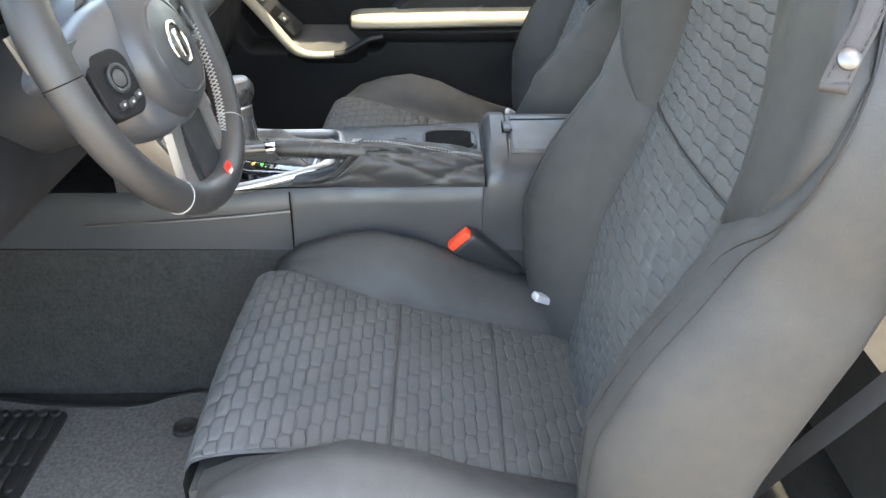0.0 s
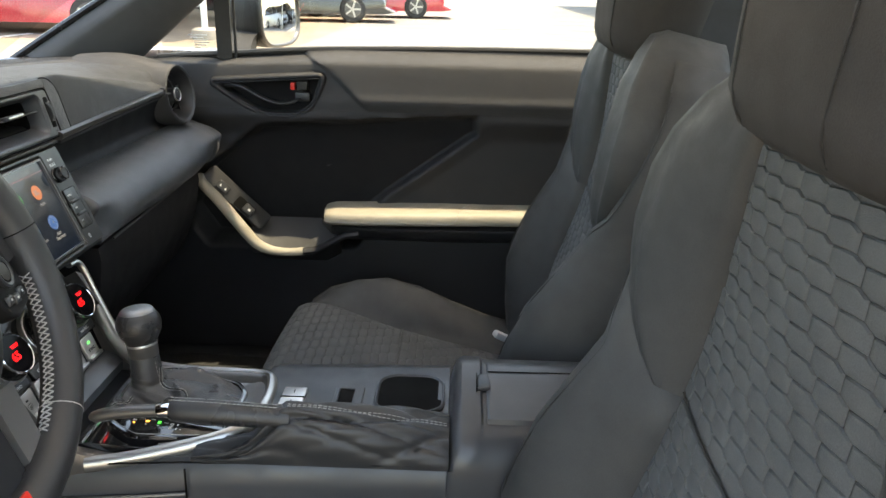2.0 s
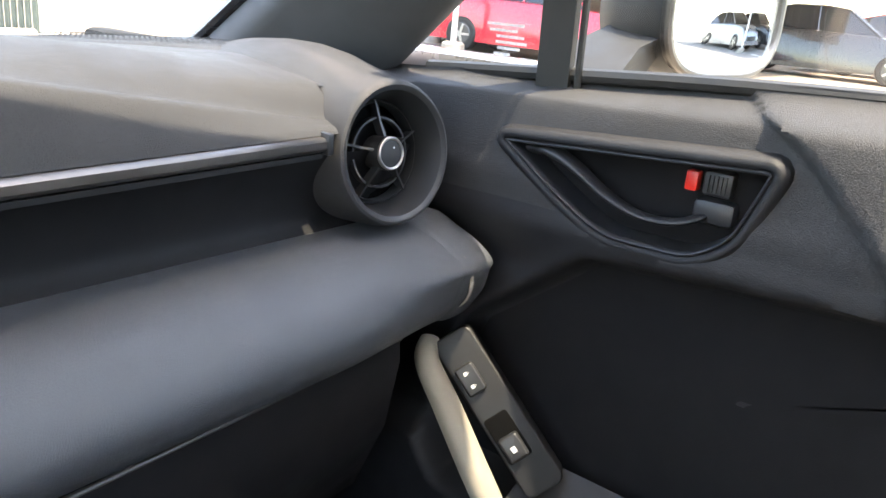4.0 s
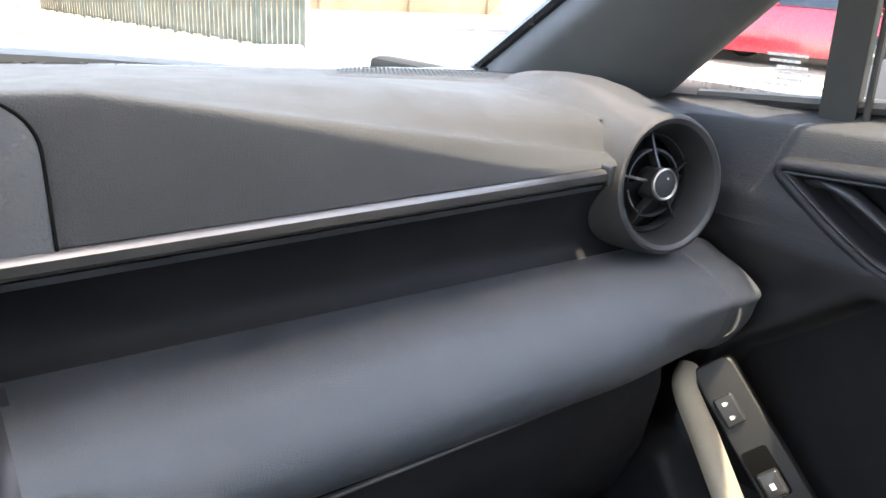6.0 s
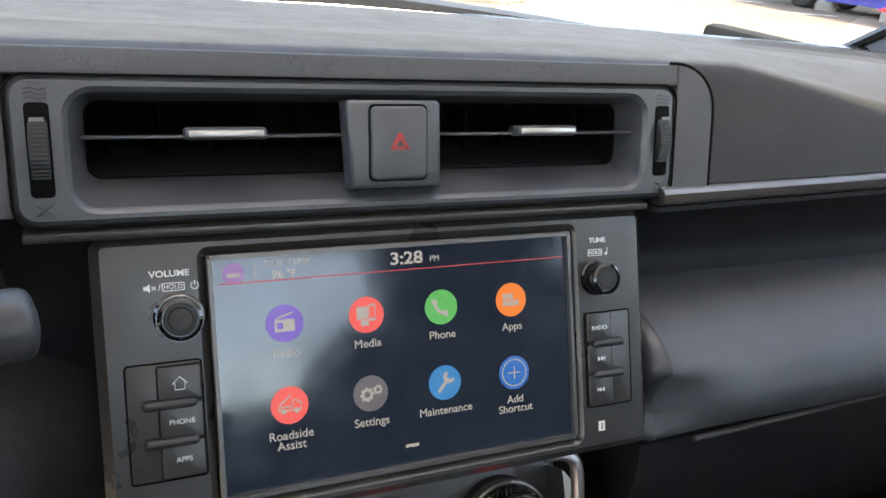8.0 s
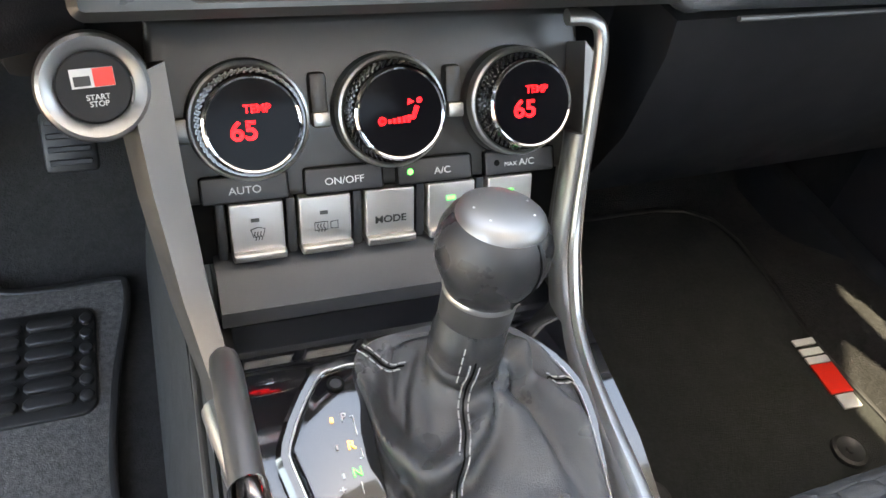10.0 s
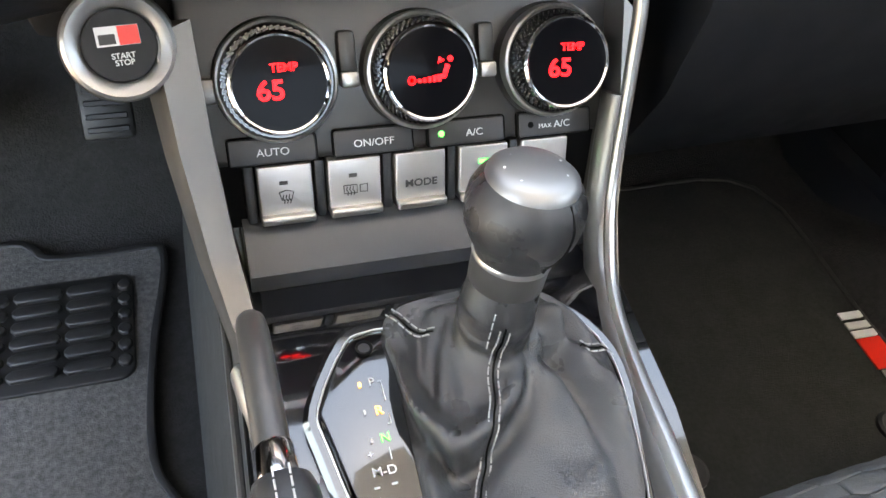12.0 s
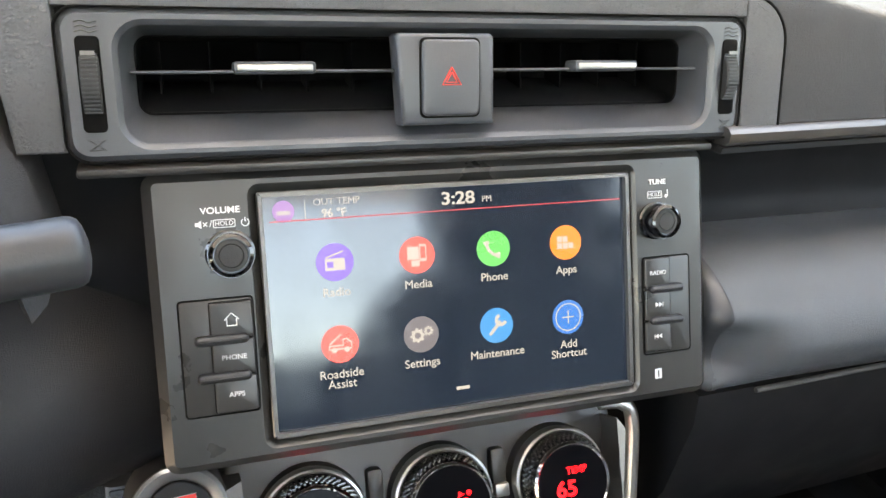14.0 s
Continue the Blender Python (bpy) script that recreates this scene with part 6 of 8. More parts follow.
for k in range(NG):
    t = k / (NG - 1)
    q = min(1.0, t / 0.74)
    ring = []
    for i, p in enumerate(base):
        a = math.atan2(p.y - BY, p.x - BX)
        cx, cy = BX + (KX - BX) * q ** 0.8, BY + (KY - BY) * q ** 0.8
        full = math.hypot(p.x - BX, p.y - BY)
        r0 = 0.0174
        rr = r0 + (full - r0) * (1 - q) ** 0.85
        zb = zs(p.y) + 0.005
        z = zb + (0.4080 - zb) * (0.62 * q + 0.38 * q ** 2.6) + 0.0230 * max(0.0, t - 0.74) / 0.26
        w = math.sin(math.pi * q) ** 0.8
        swag = fold(a, 128 + 165 * q, 17) - 0.75 * fold(a, 158 + 150 * q, 15)           # the loose fold that wraps round from the front corner
        drape = 0.55 * fold(a, -38 + 70 * q, 15) - 0.45 * fold(a, -62 + 70 * q, 13)     # slack towards the passenger's rear corner
        crumple = 0.55 * (fold(a, 40 - 120 * (q - 0.6), 20) - fold(a, 5 - 120 * (q - 0.6), 16)) * step01(q, 0.40, 0.75)
        fine = 0.10 * math.sin(5 * a + 9 * q) * math.sin(7 * q + 2 * a)
        f = 0.0150 * w * (swag + drape + crumple + fine)
        f += 0.0010 * math.sin(t * 60 + 1.5 * math.sin(2 * a)) * step01(t, 0.62, 0.76) * (1 - step01(t, 0.90, 1.0))
        f += 0.0045 * math.sin(math.pi * min(1.0, q / 0.55)) ** 2 * (1 - step01(q, 0.3, 0.6))
        ring.append((cx + (rr + f * 0.50) * math.cos(a), cy + (rr + f * 0.50) * math.sin(a), z + f * 0.95))
    gait.append(ring)
boot = part("gear_gaiter", loft(gait, caps=False), M_GAITER, console, "creased black leather gear gaiter", 75)
def gait_line(a0, a1, t0, t1, off):
    """A line over the boot from angle a0 at height t0 to a1 at t1."""
    out = []
    for k in range(round(t0 * (NG - 1)), round(t1 * (NG - 1)) + 1):
        ring = gait[k]
        a_deg = a0 + (a1 - a0) * (k / (NG - 1) - t0) / (t1 - t0)
        cx = sum(q[0] for q in ring) / len(ring)
        cy = sum(q[1] for q in ring) / len(ring)
        want = Vector((math.cos(radians(a_deg)), math.sin(radians(a_deg))))
        best = max(ring, key=lambda q: Vector((q[0] - cx, q[1] - cy)).normalized().dot(want))
        d = Vector((best[0] - cx, best[1] - cy, 0)).normalized()
        out.append(Vector(best) + d * 0.0010 + Vector((-d.y, d.x, 0)) * off + Vector((0, 0, 0.0010)))
    for _ in range(2):
        out = out[:1] + [(out[i - 1] + out[i] * 2 + out[i + 1]) / 4 for i in range(1, len(out) - 1)] + out[-1:]
    return smoothed(out, 3)
for a0, a1, t0, t1 in ((-129, -100, 0.0, 1.0), (123, 146, 0.0, 0.55), (26, 4, 0.0, 0.42)):
    for off in (-0.0022, 0.0022):
        part("stitching", dashes(gait_line(a0, a1, t0, t1, off), 0.0036, 0.0010, 0.00042), M_THREAD, boot, "white double stitching")
    part("boot_seam", tube(gait_line(a0, a1, t0, t1, 0.0), 0.0005, 5), M_BLACK, boot)
lever = part("lever_collar", lathe([(0.0158, 0.4425), (0.0166, 0.4435), (0.0170, 0.4570), (0.0172, 0.4580)], 32, ML), M_GUN, console, "satin grey collar")
part("gaiter_neck", lathe([(0.0170, 0.4200), (0.0172, 0.4240), (0.0168, 0.4320), (0.0161, 0.4440)], 32, ML), M_GAITER, console, "black leather neck of the gaiter")
for dx in (-0.0026, 0.0026):
    part("stitching", dashes([ML @ Vector((dx - r * 0.42, -r * 0.908 - 0.0003 + dx * 0.35, z)) for r, z in ((0.0182, 0.4190), (0.0173, 0.4240), (0.0165, 0.4320), (0.0164, 0.4425))], 0.0034, 0.0018, 0.0004), M_THREAD, lever, "white double stitching")
part("collar_line", lathe([(0.0173, 0.4566), (0.0176, 0.4578), (0.0170, 0.4592)], 32, ML, caps=False), M_SILVER, lever)
knob_g = part("gear_knob", lathe([(0.0168, 0.4585), (0.0178, 0.4620), (0.0208, 0.4670), (0.0236, 0.4730), (0.0248, 0.4800), (0.0242, 0.4870), (0.0218, 0.4925), (0.0194, 0.4952)], 40, ML), M_LEATHER, console, "round leather gear knob")
part("knob_cap", lathe([(0.0194, 0.4948), (0.0184, 0.4978), (0.0158, 0.4998), (0.0105, 0.5010), (0, 0.5014)], 40, ML), M_KNOBTOP, knob_g, "brushed metal cap")
part("knob_seam", tube(smoothed([(r * 0.42, -r * 0.908 - 0.0002, z) for r, z in ((0.0170, 0.4590), (0.0178, 0.4620), (0.0208, 0.4670), (0.0236, 0.4730), (0.0248, 0.4800), (0.0242, 0.4870), (0.0196, 0.4950))], 4), 0.0005, 5, m=ML), M_BLACK, knob_g)
for i in range(7):
    a = radians(i * 51 + 20)
    part("cap_dot", lathe([(0.0007, 0), (0.0005, 0.0004), (0, 0.0004)], 8, ML @ Matrix.Translation((0.0128 * math.cos(a), 0.0110 * math.sin(a), 0.5003))), M_WHITE, knob_g)

# ---- the handbrake ----
brake = thing("handbrake", "black leather handbrake with chrome ring and silver tip", "handbrake")
part("tip", tube(smoothed([(-0.098, -0.102, 0.424), (-0.098, -0.106, 0.4275), (-0.0978, -0.13, 0.433), (-0.0975, -0.172, 0.437)], 4), [0.003, 0.0048, 0.0058, 0.0062, 0.0064] + [0.0067] * 8, 16), M_GUN, brake, "satin grey lever tip")
part("ring", tube([(-0.0975, -0.1690, 0.437), (-0.0974, -0.1700, 0.4371), (-0.0972, -0.1835, 0.4376), (-0.0971, -0.1850, 0.4376)], [0.0072, 0.0077, 0.0080, 0.0080], 24), M_CHROME, brake, "chrome ring")
GRIP = smoothed([(-0.0962, -0.1825, 0.4374), (-0.0955, -0.22, 0.436), (-0.094, -0.265, 0.433), (-0.0925, -0.300, 0.430)], 5)
grip = part("grip", tube(GRIP, [0.0104, 0.0121] + [0.0124 + 0.0008 * math.sin(i * 0.3) for i in range(2, len(GRIP))], 22), M_LEATHER, brake, "smooth leather grip")
for dx in (-0.0028, 0.0028):
    part("stitching", dashes([Vector((p.x + dx, p.y, p.z + 0.0128)) for p in GRIP], 0.0036, 0.0010, 0.00042), M_THREAD, grip, "white double stitching")
RY = [(-0.203, 0.3885, -0.106), (-0.235, 0.392, -0.1055), (-0.262, 0.402, -0.104), (-0.282, 0.424, -0.099), (-0.298, 0.4435, -0.0935), (-0.33, 0.4415, -0.0920), (-0.37, 0.434, -0.086), (-0.42, 0.422, -0.076), (-0.468, 0.409, -0.064)]

def ridge_at(y):
    for (y0, z0, x0), (y1, z1, x1) in zip(RY, RY[1:]):
        if y >= y1:
            t = (y0 - y) / (y0 - y1)
            return z0 + (z1 - z0) * t, x0 + (x1 - x0) * t
    return RY[-1][1], RY[-1][2]

def gaiter_point(y, s):
    """Loose leather from the console's shoulder over the lever's end to the console top."""
    h, xr = ridge_at(y)
    t = step01(-y, 0.27, 0.468)
    if s < 0.5:
        q = s / 0.5
        a = math.pi / 2 * q
        x, z = -0.1095 + (xr + 0.1095) * (1 - math.cos(a)) ** 0.8, 0.3845 + (h - 0.3845) * math.sin(a) ** 0.75
        n = Vector((-math.cos(a * 0.9), 0, 0.35 + 0.65 * math.sin(a)))
    else:
        q = (1 - s) / 0.5
        a = math.pi / 2 * q
        xe = -0.078 + 0.048 * t
        x, z = xe + (xr - xe) * (1 - math.cos(a)) ** 0.8, 0.397 + (h - 0.397) * math.sin(a) ** 0.75
        n = Vector((math.cos(a * 0.9), 0, 0.35 + 0.65 * math.sin(a)))
    u = (y + 0.468) / 0.27
    f = 0.0050 * ridge(2.6 * s + 2.2 * u + 0.35 * math.sin(6 * u)) + 0.0032 * ridge(5.0 * s - 2.6 * u + 0.3) + 0.0012 * ridge(9 * s + 4 * u)
    f *= math.sin(math.pi * s) ** 0.6 * (0.35 + 0.65 * math.sin(math.pi * min(1, max(0, u))) ** 0.5)
    f *= 1 - 0.75 * math.exp(-((s - 0.5) / 0.10) ** 2)
    p = Vector((x, y, z)) + n * f
    return p
gb_y = span(-0.203, -0.468, 64)
bb = part("brake_gaiter", heightfield(gb_y, span(0.0, 1.0, 56), gaiter_point), M_WHEEL, brake, "creased leather handbrake gaiter", 80)
part("gaiter_cuff", tube([(-0.0932, -0.288, 0.4312), (-0.0928, -0.296, 0.4306), (-0.0924, -0.304, 0.4300)], [0.0128, 0.0138, 0.0130], 18), M_LEATHER, brake, "folded cuff of the gaiter")
for ds in (-0.022, 0.022):
    part("stitching", dashes([gaiter_point(y, 0.5 + ds) + Vector((0, 0, 0.0008)) for y in span(-0.302, -0.466, 60)], 0.0034, 0.0018, 0.0004), M_THREAD, bb, "white double stitching")

# ---- seats ----
LEAN = 0.226

def back_point(x, z, d=0.0):
    """A place on the seat back: height z on its middle line, d forward of the back plane."""
    y = -0.585 - LEAN * (z - 0.22)
    y += 0.014 * math.exp(-((z - 0.38) / 0.09) ** 2) + 0.034 * step01(z, 0.56, 0.84)   # lumbar and shoulder curve
    return Vector((x, y + d * 0.975, z + d * 0.22))

CUSH = [(-0.130, 0.190), (-0.127, 0.240), (-0.131, 0.270), (-0.148, 0.289), (-0.19, 0.292), (-0.26, 0.277), (-0.34, 0.256), (-0.42, 0.236), (-0.50, 0.216), (-0.58, 0.198)]

def cush_w(s):
    return 0.170 - 0.036 * step01(s, 0.10, 0.30)

def cush_line():
    return smoothed([(0, y, z) for y, z in CUSH], 8)
CL = cush_line()
CLEN = [0.0]
for a_, b_ in zip(CL, CL[1:]):
    CLEN.append(CLEN[-1] + (b_ - a_).length)

def cush_point(x, s, d=0.0):
    """A place on the cushion: s metres from the lower front edge along its middle line."""
    i = 0
    while i < len(CLEN) - 2 and CLEN[i + 1] < s:
        i += 1
    t = (s - CLEN[i]) / (CLEN[i + 1] - CLEN[i])
    p, tan = CL[i].lerp(CL[i + 1], t), (CL[i + 1] - CL[i]).normalized()
    n = Vector((0, tan.z, -tan.y))
    p = p + n * (d + 0.010 * (1 - (x / 0.14) ** 2) * 0.4)
    return Vector((x, p.y, p.z))

def quilt(point, width, s0, s1, cell=0.036, row=0.0175, lift=0.0014):
    """Raised six-sided pillows over a sheet; width(s) is the half width."""
    bm = bmesh.new()
    nr = int(round((s1 - s0) / row))
    for r in range(nr):
        sc = s0 + (r + 0.5) * (s1 - s0) / nr
        w = width(sc)
        off = (0.30 * r) % 1.0
        n0 = int(w / cell) + 2
        for c in range(-n0, n0 + 1):
            xc = (c + off) * cell
            a, b = cell * 0.5 * 0.985, row * 0.5
            hexa = [(xc - a, sc - b * 0.80), (xc + a * 0.4, sc - b * 1.20), (xc + a, sc - b * 0.80), (xc + a, sc + b * 0.80), (xc - a * 0.4, sc + b * 1.20), (xc - a, sc + b * 0.80)]
            hexa = [(max(-width(min(max(v, s0), s1)), min(width(min(max(v, s0), s1)), u)), min(max(v, s0), s1)) for u, v in hexa]
            if abs(hexa[0][0] - hexa[2][0]) < 0.005:
                continue
            mx, my = sum(u for u, v in hexa) / 6, sum(v for u, v in hexa) / 6
            low = [bm.verts.new(point(mx + (u - mx) * 0.985, my + (v - my) * 0.965, 0.0)) for u, v in hexa]
            mid = [bm.verts.new(point(mx + (u - mx) * 0.86, my + (v - my) * 0.84, lift * 0.75)) for u, v in hexa]
            top = [bm.verts.new(point(mx + (u - mx) * 0.45, my + (v - my) * 0.45, lift)) for u, v in hexa]
            for i in range(6):
                j = (i + 1) % 6
                bm.faces.new((low[i], low[j], mid[j], mid[i]))
                bm.faces.new((mid[i], mid[j], top[j], top[i]))
            bm.faces.new(top)
    return bm

UP_W = [(0.54, 0.140), (0.60, 0.134), (0.66, 0.124), (0.72, 0.110), (0.80, 0.098)]
def up_w(z):
    for (a, wa), (b, wb) in zip(UP_W, UP_W[1:]):
        if z <= b:
            return wa + (wb - wa) * max(0, (z - a) / (b - a))
    return UP_W[-1][1]

def seat(name, cx, side, label, dy=0.0, cy=0.0, inner=(0.74, 0.9)):
    """side: +1 where the outer flank faces +x."""
    s = thing(name, label, "car seat", (cx, dy, 0), "front seats")
    cushion = lambda x, v, d=0.0: cush_point(x, v, d) + Vector((0, cy, 0))
    # cushion
    part("cushion_base", loft([[(x, y + cy, z) for y, z in ((-0.14, 0.10), (-0.138, 0.16), (-0.140, 0.260), (-0.19, 0.275), (-0.34, 0.240), (-0.50, 0.205), (-0.60, 0.19), (-0.60, 0.10))] for x in (-0.19, -0.14, 0.14, 0.19)]), M_BOLSTER, s, "plain seat base")
    L = CLEN[-1]
    cuts = (0.066, 0.298, 0.425, L - 0.012)
    for a, b in zip(cuts, cuts[1:]):
        part("cushion_insert", heightfield(span(-1, 1, 9), span(a + 0.0003, b - 0.0003, 16), lambda x, v: cushion(x * (cush_w(v) + 0.004), v, -0.0006)), M_QUILT, s, "quilted seat panel")
        tagged(part("quilting", quilt(cushion, cush_w, a + 0.002, b - 0.002, cell=0.0330, row=0.0140, lift=0.0013), M_QUILT, s, "raised quilted cells"), kind="stuff")
    part("cushion_front", heightfield(span(-0.174, 0.174, 9), span(0.0, 0.064, 8), lambda x, v: cushion(x, v, 0.001)), M_QUILT, s, "plain cushion front edge")
    part("cushion_skirt", heightfield(span(-0.186, 0.186, 9), span(0.205, 0.10, 6), lambda x, z: (x, -0.1295 + cy - 0.012 * (0.205 - z) / 0.1, z)), M_BOLSTER, s, "plain front skirt of the cushion")
    for c in cuts[1:-1]:
        part("panel_seam", tube([cushion(x, c, 0.0008) for x in span(-0.138, 0.138, 9)], 0.0008, 6), M_RUBBER, s)
    for sx in (-1, 1):
        rings = []
        for y, h, wo, zb in ((-0.134, -0.02, 0.205, 0.190), (-0.142, -0.012, 0.218, 0.245), (-0.155, 0.000, 0.228, 0.272), (-0.19, 0.014, 0.238, 0.286), (-0.24, 0.040, 0.248, 0.280), (-0.30, 0.060, 0.252, 0.268), (-0.36, 0.060, 0.252, 0.253), (-0.42, 0.046, 0.250, 0.238), (-0.48, 0.034, 0.245, 0.225), (-0.54, 0.032, 0.238, 0.211), (-0.60, 0.034, 0.228, 0.196)):
            z = zb
            wi_ = 0.134 + 0.036 * step01(y, -0.32, -0.16)
            pts = [(wi_ - 0.010, z - 0.03), (wi_ + 0.002, z - 0.003), (wi_ + 0.010, z + 0.006), (wi_ + 0.028, z + h * 0.62), (0.196 + 0.3 * (wi_ - 0.134), z + h), (0.220, z + h * 0.95), (wo, z + h * 0.55), (wo + 0.006, z - 0.03), (wo - 0.012, 0.11), (0.16, 0.10)]
            rings.append([(sx * p.x, y + cy, p.y) for p in smoothed([(a, b, 0) for a, b in pts], 3, True)])
        part("cushion_bolster", loft(rings), M_BOLSTER, s, "smooth raised side bolster", 70)
    # side plinth and rails
    for sx in (-1, 1):
        part("seat_rail", rbox((0.03, 0.42, 0.04), (sx * 0.17, -0.40, 0.065), 0.004), M_RUBBER, s, "floor rail")
        part("plinth", rbox((0.03, 0.44, 0.075), (sx * 0.205, -0.42, 0.09), 0.01), M_PLASTIC, s, "black plastic side cover")
    # back: shell, inserts, bolsters
    shell = []
    for z, w, dep in ((0.16, 0.20, 0.10), (0.24, 0.235, 0.115), (0.40, 0.255, 0.12), (0.56, 0.255, 0.115), (0.70, 0.236, 0.10), (0.745, 0.214, 0.09), (0.775, 0.178, 0.078), (0.795, 0.130, 0.060), (0.805, 0.085, 0.04)):
        pts = [(-w * 0.6, -0.012), (-w, -0.03), (-w, -dep * 0.7), (-w * 0.7, -dep), (w * 0.7, -dep), (w, -dep * 0.7), (w, -0.03), (w * 0.6, -0.012)]
        shell.append([back_point(x, z, d) for x, d in pts])
    part("back_shell", loft(shell), M_BOLSTER, s, "padded seat back", 60)
    lw = lambda z: 0.128 + 0.012 * step01(z, 0.22, 0.5)
    curve = lambda x, z, d=0.0: back_point(x, z, d + 0.006 - 0.012 * (x / 0.15) ** 2)
    part("back_insert", heightfield(span(-1, 1, 9), span(0.205, 0.5424, 20), lambda k, z: curve(k * lw(z), z - 0.012 * (1 - k * k) * 0 , -0.001)), M_QUILT, s, "quilted lower back panel")
    tagged(part("quilting", quilt(lambda x, z, d: curve(x, z, d), lambda z: lw(z) - 0.003, 0.210, 0.540, cell=0.0330, row=0.0145, lift=0.0020), M_QUILT, s, "raised quilted cells"), kind="stuff")
    part("back_insert", heightfield(span(-1, 1, 9), span(0.5426, 0.805, 18), lambda k, z: curve(k * up_w(z), z, -0.001)), M_QUILT, s, "quilted upper back panel")
    tagged(part("quilting", quilt(lambda x, z, d: curve(x, z, d), lambda z: up_w(z) - 0.003, 0.545, 0.800, cell=0.0330, row=0.0145, lift=0.0022), M_QUILT, s, "raised quilted cells"), kind="stuff")
    part("panel_seam", tube([curve(x, 0.5425, 0.001) for x in span(-0.148, 0.148, 9)], 0.0009, 6), M_RUBBER, s)
    LOWER = ((0.17, 0.122, 0.175, 0.222, 0.040), (0.22, 0.126, 0.185, 0.240, 0.068), (0.28, 0.130, 0.195, 0.256, 0.096), (0.36, 0.134, 0.202, 0.266, 0.112), (0.44, 0.138, 0.206, 0.270, 0.102), (0.50, 0.141, 0.206, 0.270, 0.080), (0.535, 0.143, 0.206, 0.268, 0.064), (0.56, 0.176, 0.222, 0.268, 0.060), (0.585, 0.212, 0.244, 0.273, 0.050), (0.62, 0.242, 0.260, 0.277, 0.040), (0.66, 0.254, 0.265, 0.276, 0.026), (0.70, 0.246, 0.256, 0.266, 0.010), (0.745, 0.222, 0.232, 0.244, -0.006), (0.78, 0.192, 0.202, 0.214, -0.025))
    UPPER = ((0.538, 0.139, 0.150, 0.166, 0.020), (0.556, 0.139, 0.168, 0.202, 0.036), (0.585, 0.137, 0.182, 0.234, 0.046), (0.62, 0.132, 0.192, 0.254, 0.050), (0.65, 0.127, 0.194, 0.264, 0.050), (0.70, 0.115, 0.186, 0.258, 0.043), (0.74, 0.107, 0.170, 0.234, 0.034), (0.775, 0.100, 0.150, 0.204, 0.020), (0.80, 0.096, 0.132, 0.170, 0.006), (0.81, 0.096, 0.120, 0.145, -0.01))
    for sx in (-1, 1):
        for nm, rows, lab in (("lower_bolster", LOWER, "smooth lower side bolster"), ("shoulder_wing", UPPER, "smooth shoulder wing")):
            rings = []
            for z, wi, wc, wo, p in rows:
                p *= (0.60 if nm == 'lower_bolster' else 0.62) if sx == side else (inner[0] if nm == 'lower_bolster' else inner[1])
                hi = step01(z, 0.545, 0.60) if nm == "lower_bolster" else 0.0      # shallow seam beside the wing
                out = 0.35 if nm == "lower_bolster" else 0.80
                pts = [(wi - 0.012, -0.03), (wi - 0.001, -0.004 + hi * p * 0.55), (wi + 0.006 - 0.003 * hi, 0.012 + hi * (p * 0.80 - 0.012)), (wi + (wc - wi) * 0.55, p * (0.72 + 0.2 * hi)), (wc, p), (wc + (wo - wc) * 0.6, p * 0.92), (wo, p * out), (wo + 0.004, -0.03), (wo - 0.015, -0.085), (wi, -0.09)]
                rings.append([back_point(sx * q.x, z, q.y) for q in smoothed([(a, b, 0) for a, b in pts], 3, True)])
            part(nm, loft(rings), M_BOLSTER, s, lab, 70)
        # seam lines along the bolsters
        part("bolster_seam", tube(smoothed([back_point(sx * (wc + 0.012), z, p * (0.60 if sx == side else inner[0]) + 0.0006) for z, wi, wc, wo, p in LOWER[1:-1]], 4), 0.0008, 6), M_RUBBER, s)
    o_l = [back_point(side * (wc + (wo - wc) * 0.55), z, p * 0.60 * 0.955 + 0.0004) for z, wi, wc, wo, p in LOWER[1:-1]]
    part("flank_seam", tube(smoothed(o_l, 4), 0.0006, 6), M_RUBBER, s)
    # headrest
    hr = []
    for z, w, f, b in ((0.762, 0.092, 0.020, -0.045), (0.770, 0.112, 0.038, -0.058), (0.79, 0.124, 0.048, -0.066), (0.86, 0.138, 0.056, -0.070), (0.93, 0.132, 0.050, -0.068), (0.975, 0.112, 0.036, -0.060), (0.995, 0.084, 0.016, -0.045)):
        pts = [(-w, (f + b) / 2), (-w * 0.96, f * 0.45), (-w * 0.62, f * 0.92), (0, f), (w * 0.62, f * 0.92), (w * 0.96, f * 0.45), (w, (f + b) / 2), (w * 0.8, b * 0.9), (0, b), (-w * 0.8, b * 0.9)]
        hr.append([back_point(q.x, z, q.y) for q in smoothed([(a, c, 0) for a, c in pts], 3, True)])
    h = part("headrest", loft(hr), M_CLOTH, s, "grey cloth headrest", 70)
    for sx in (-1, 1):
        part("headrest_seam", tube(smoothed([back_point(sx * w, z, f) for w, z, f in ((0.058, 0.769, 0.0345), (0.064, 0.79, 0.0455), (0.070, 0.86, 0.0530), (0.068, 0.93, 0.0472), (0.058, 0.975, 0.0335))], 4), 0.0009, 6), M_RUBBER, h)
    return s

SEAT_X = 0.348
drv = seat("front_seat", -SEAT_X, -1, "dark grey sports seat with quilted cloth panels", 0.0, -0.018)
pas = seat("front_seat", 0.354, 1, "dark grey sports seat with quilted cloth panels", -0.026, -0.016, (0.92, 1.25))

# belt guide loop on the driver seat's outer shoulder
M_STRAP = material("brown_grey_strap", (0.044, 0.039, 0.037), 0.7, grain=0.35, grain_size=0.0011, kind="carpet")
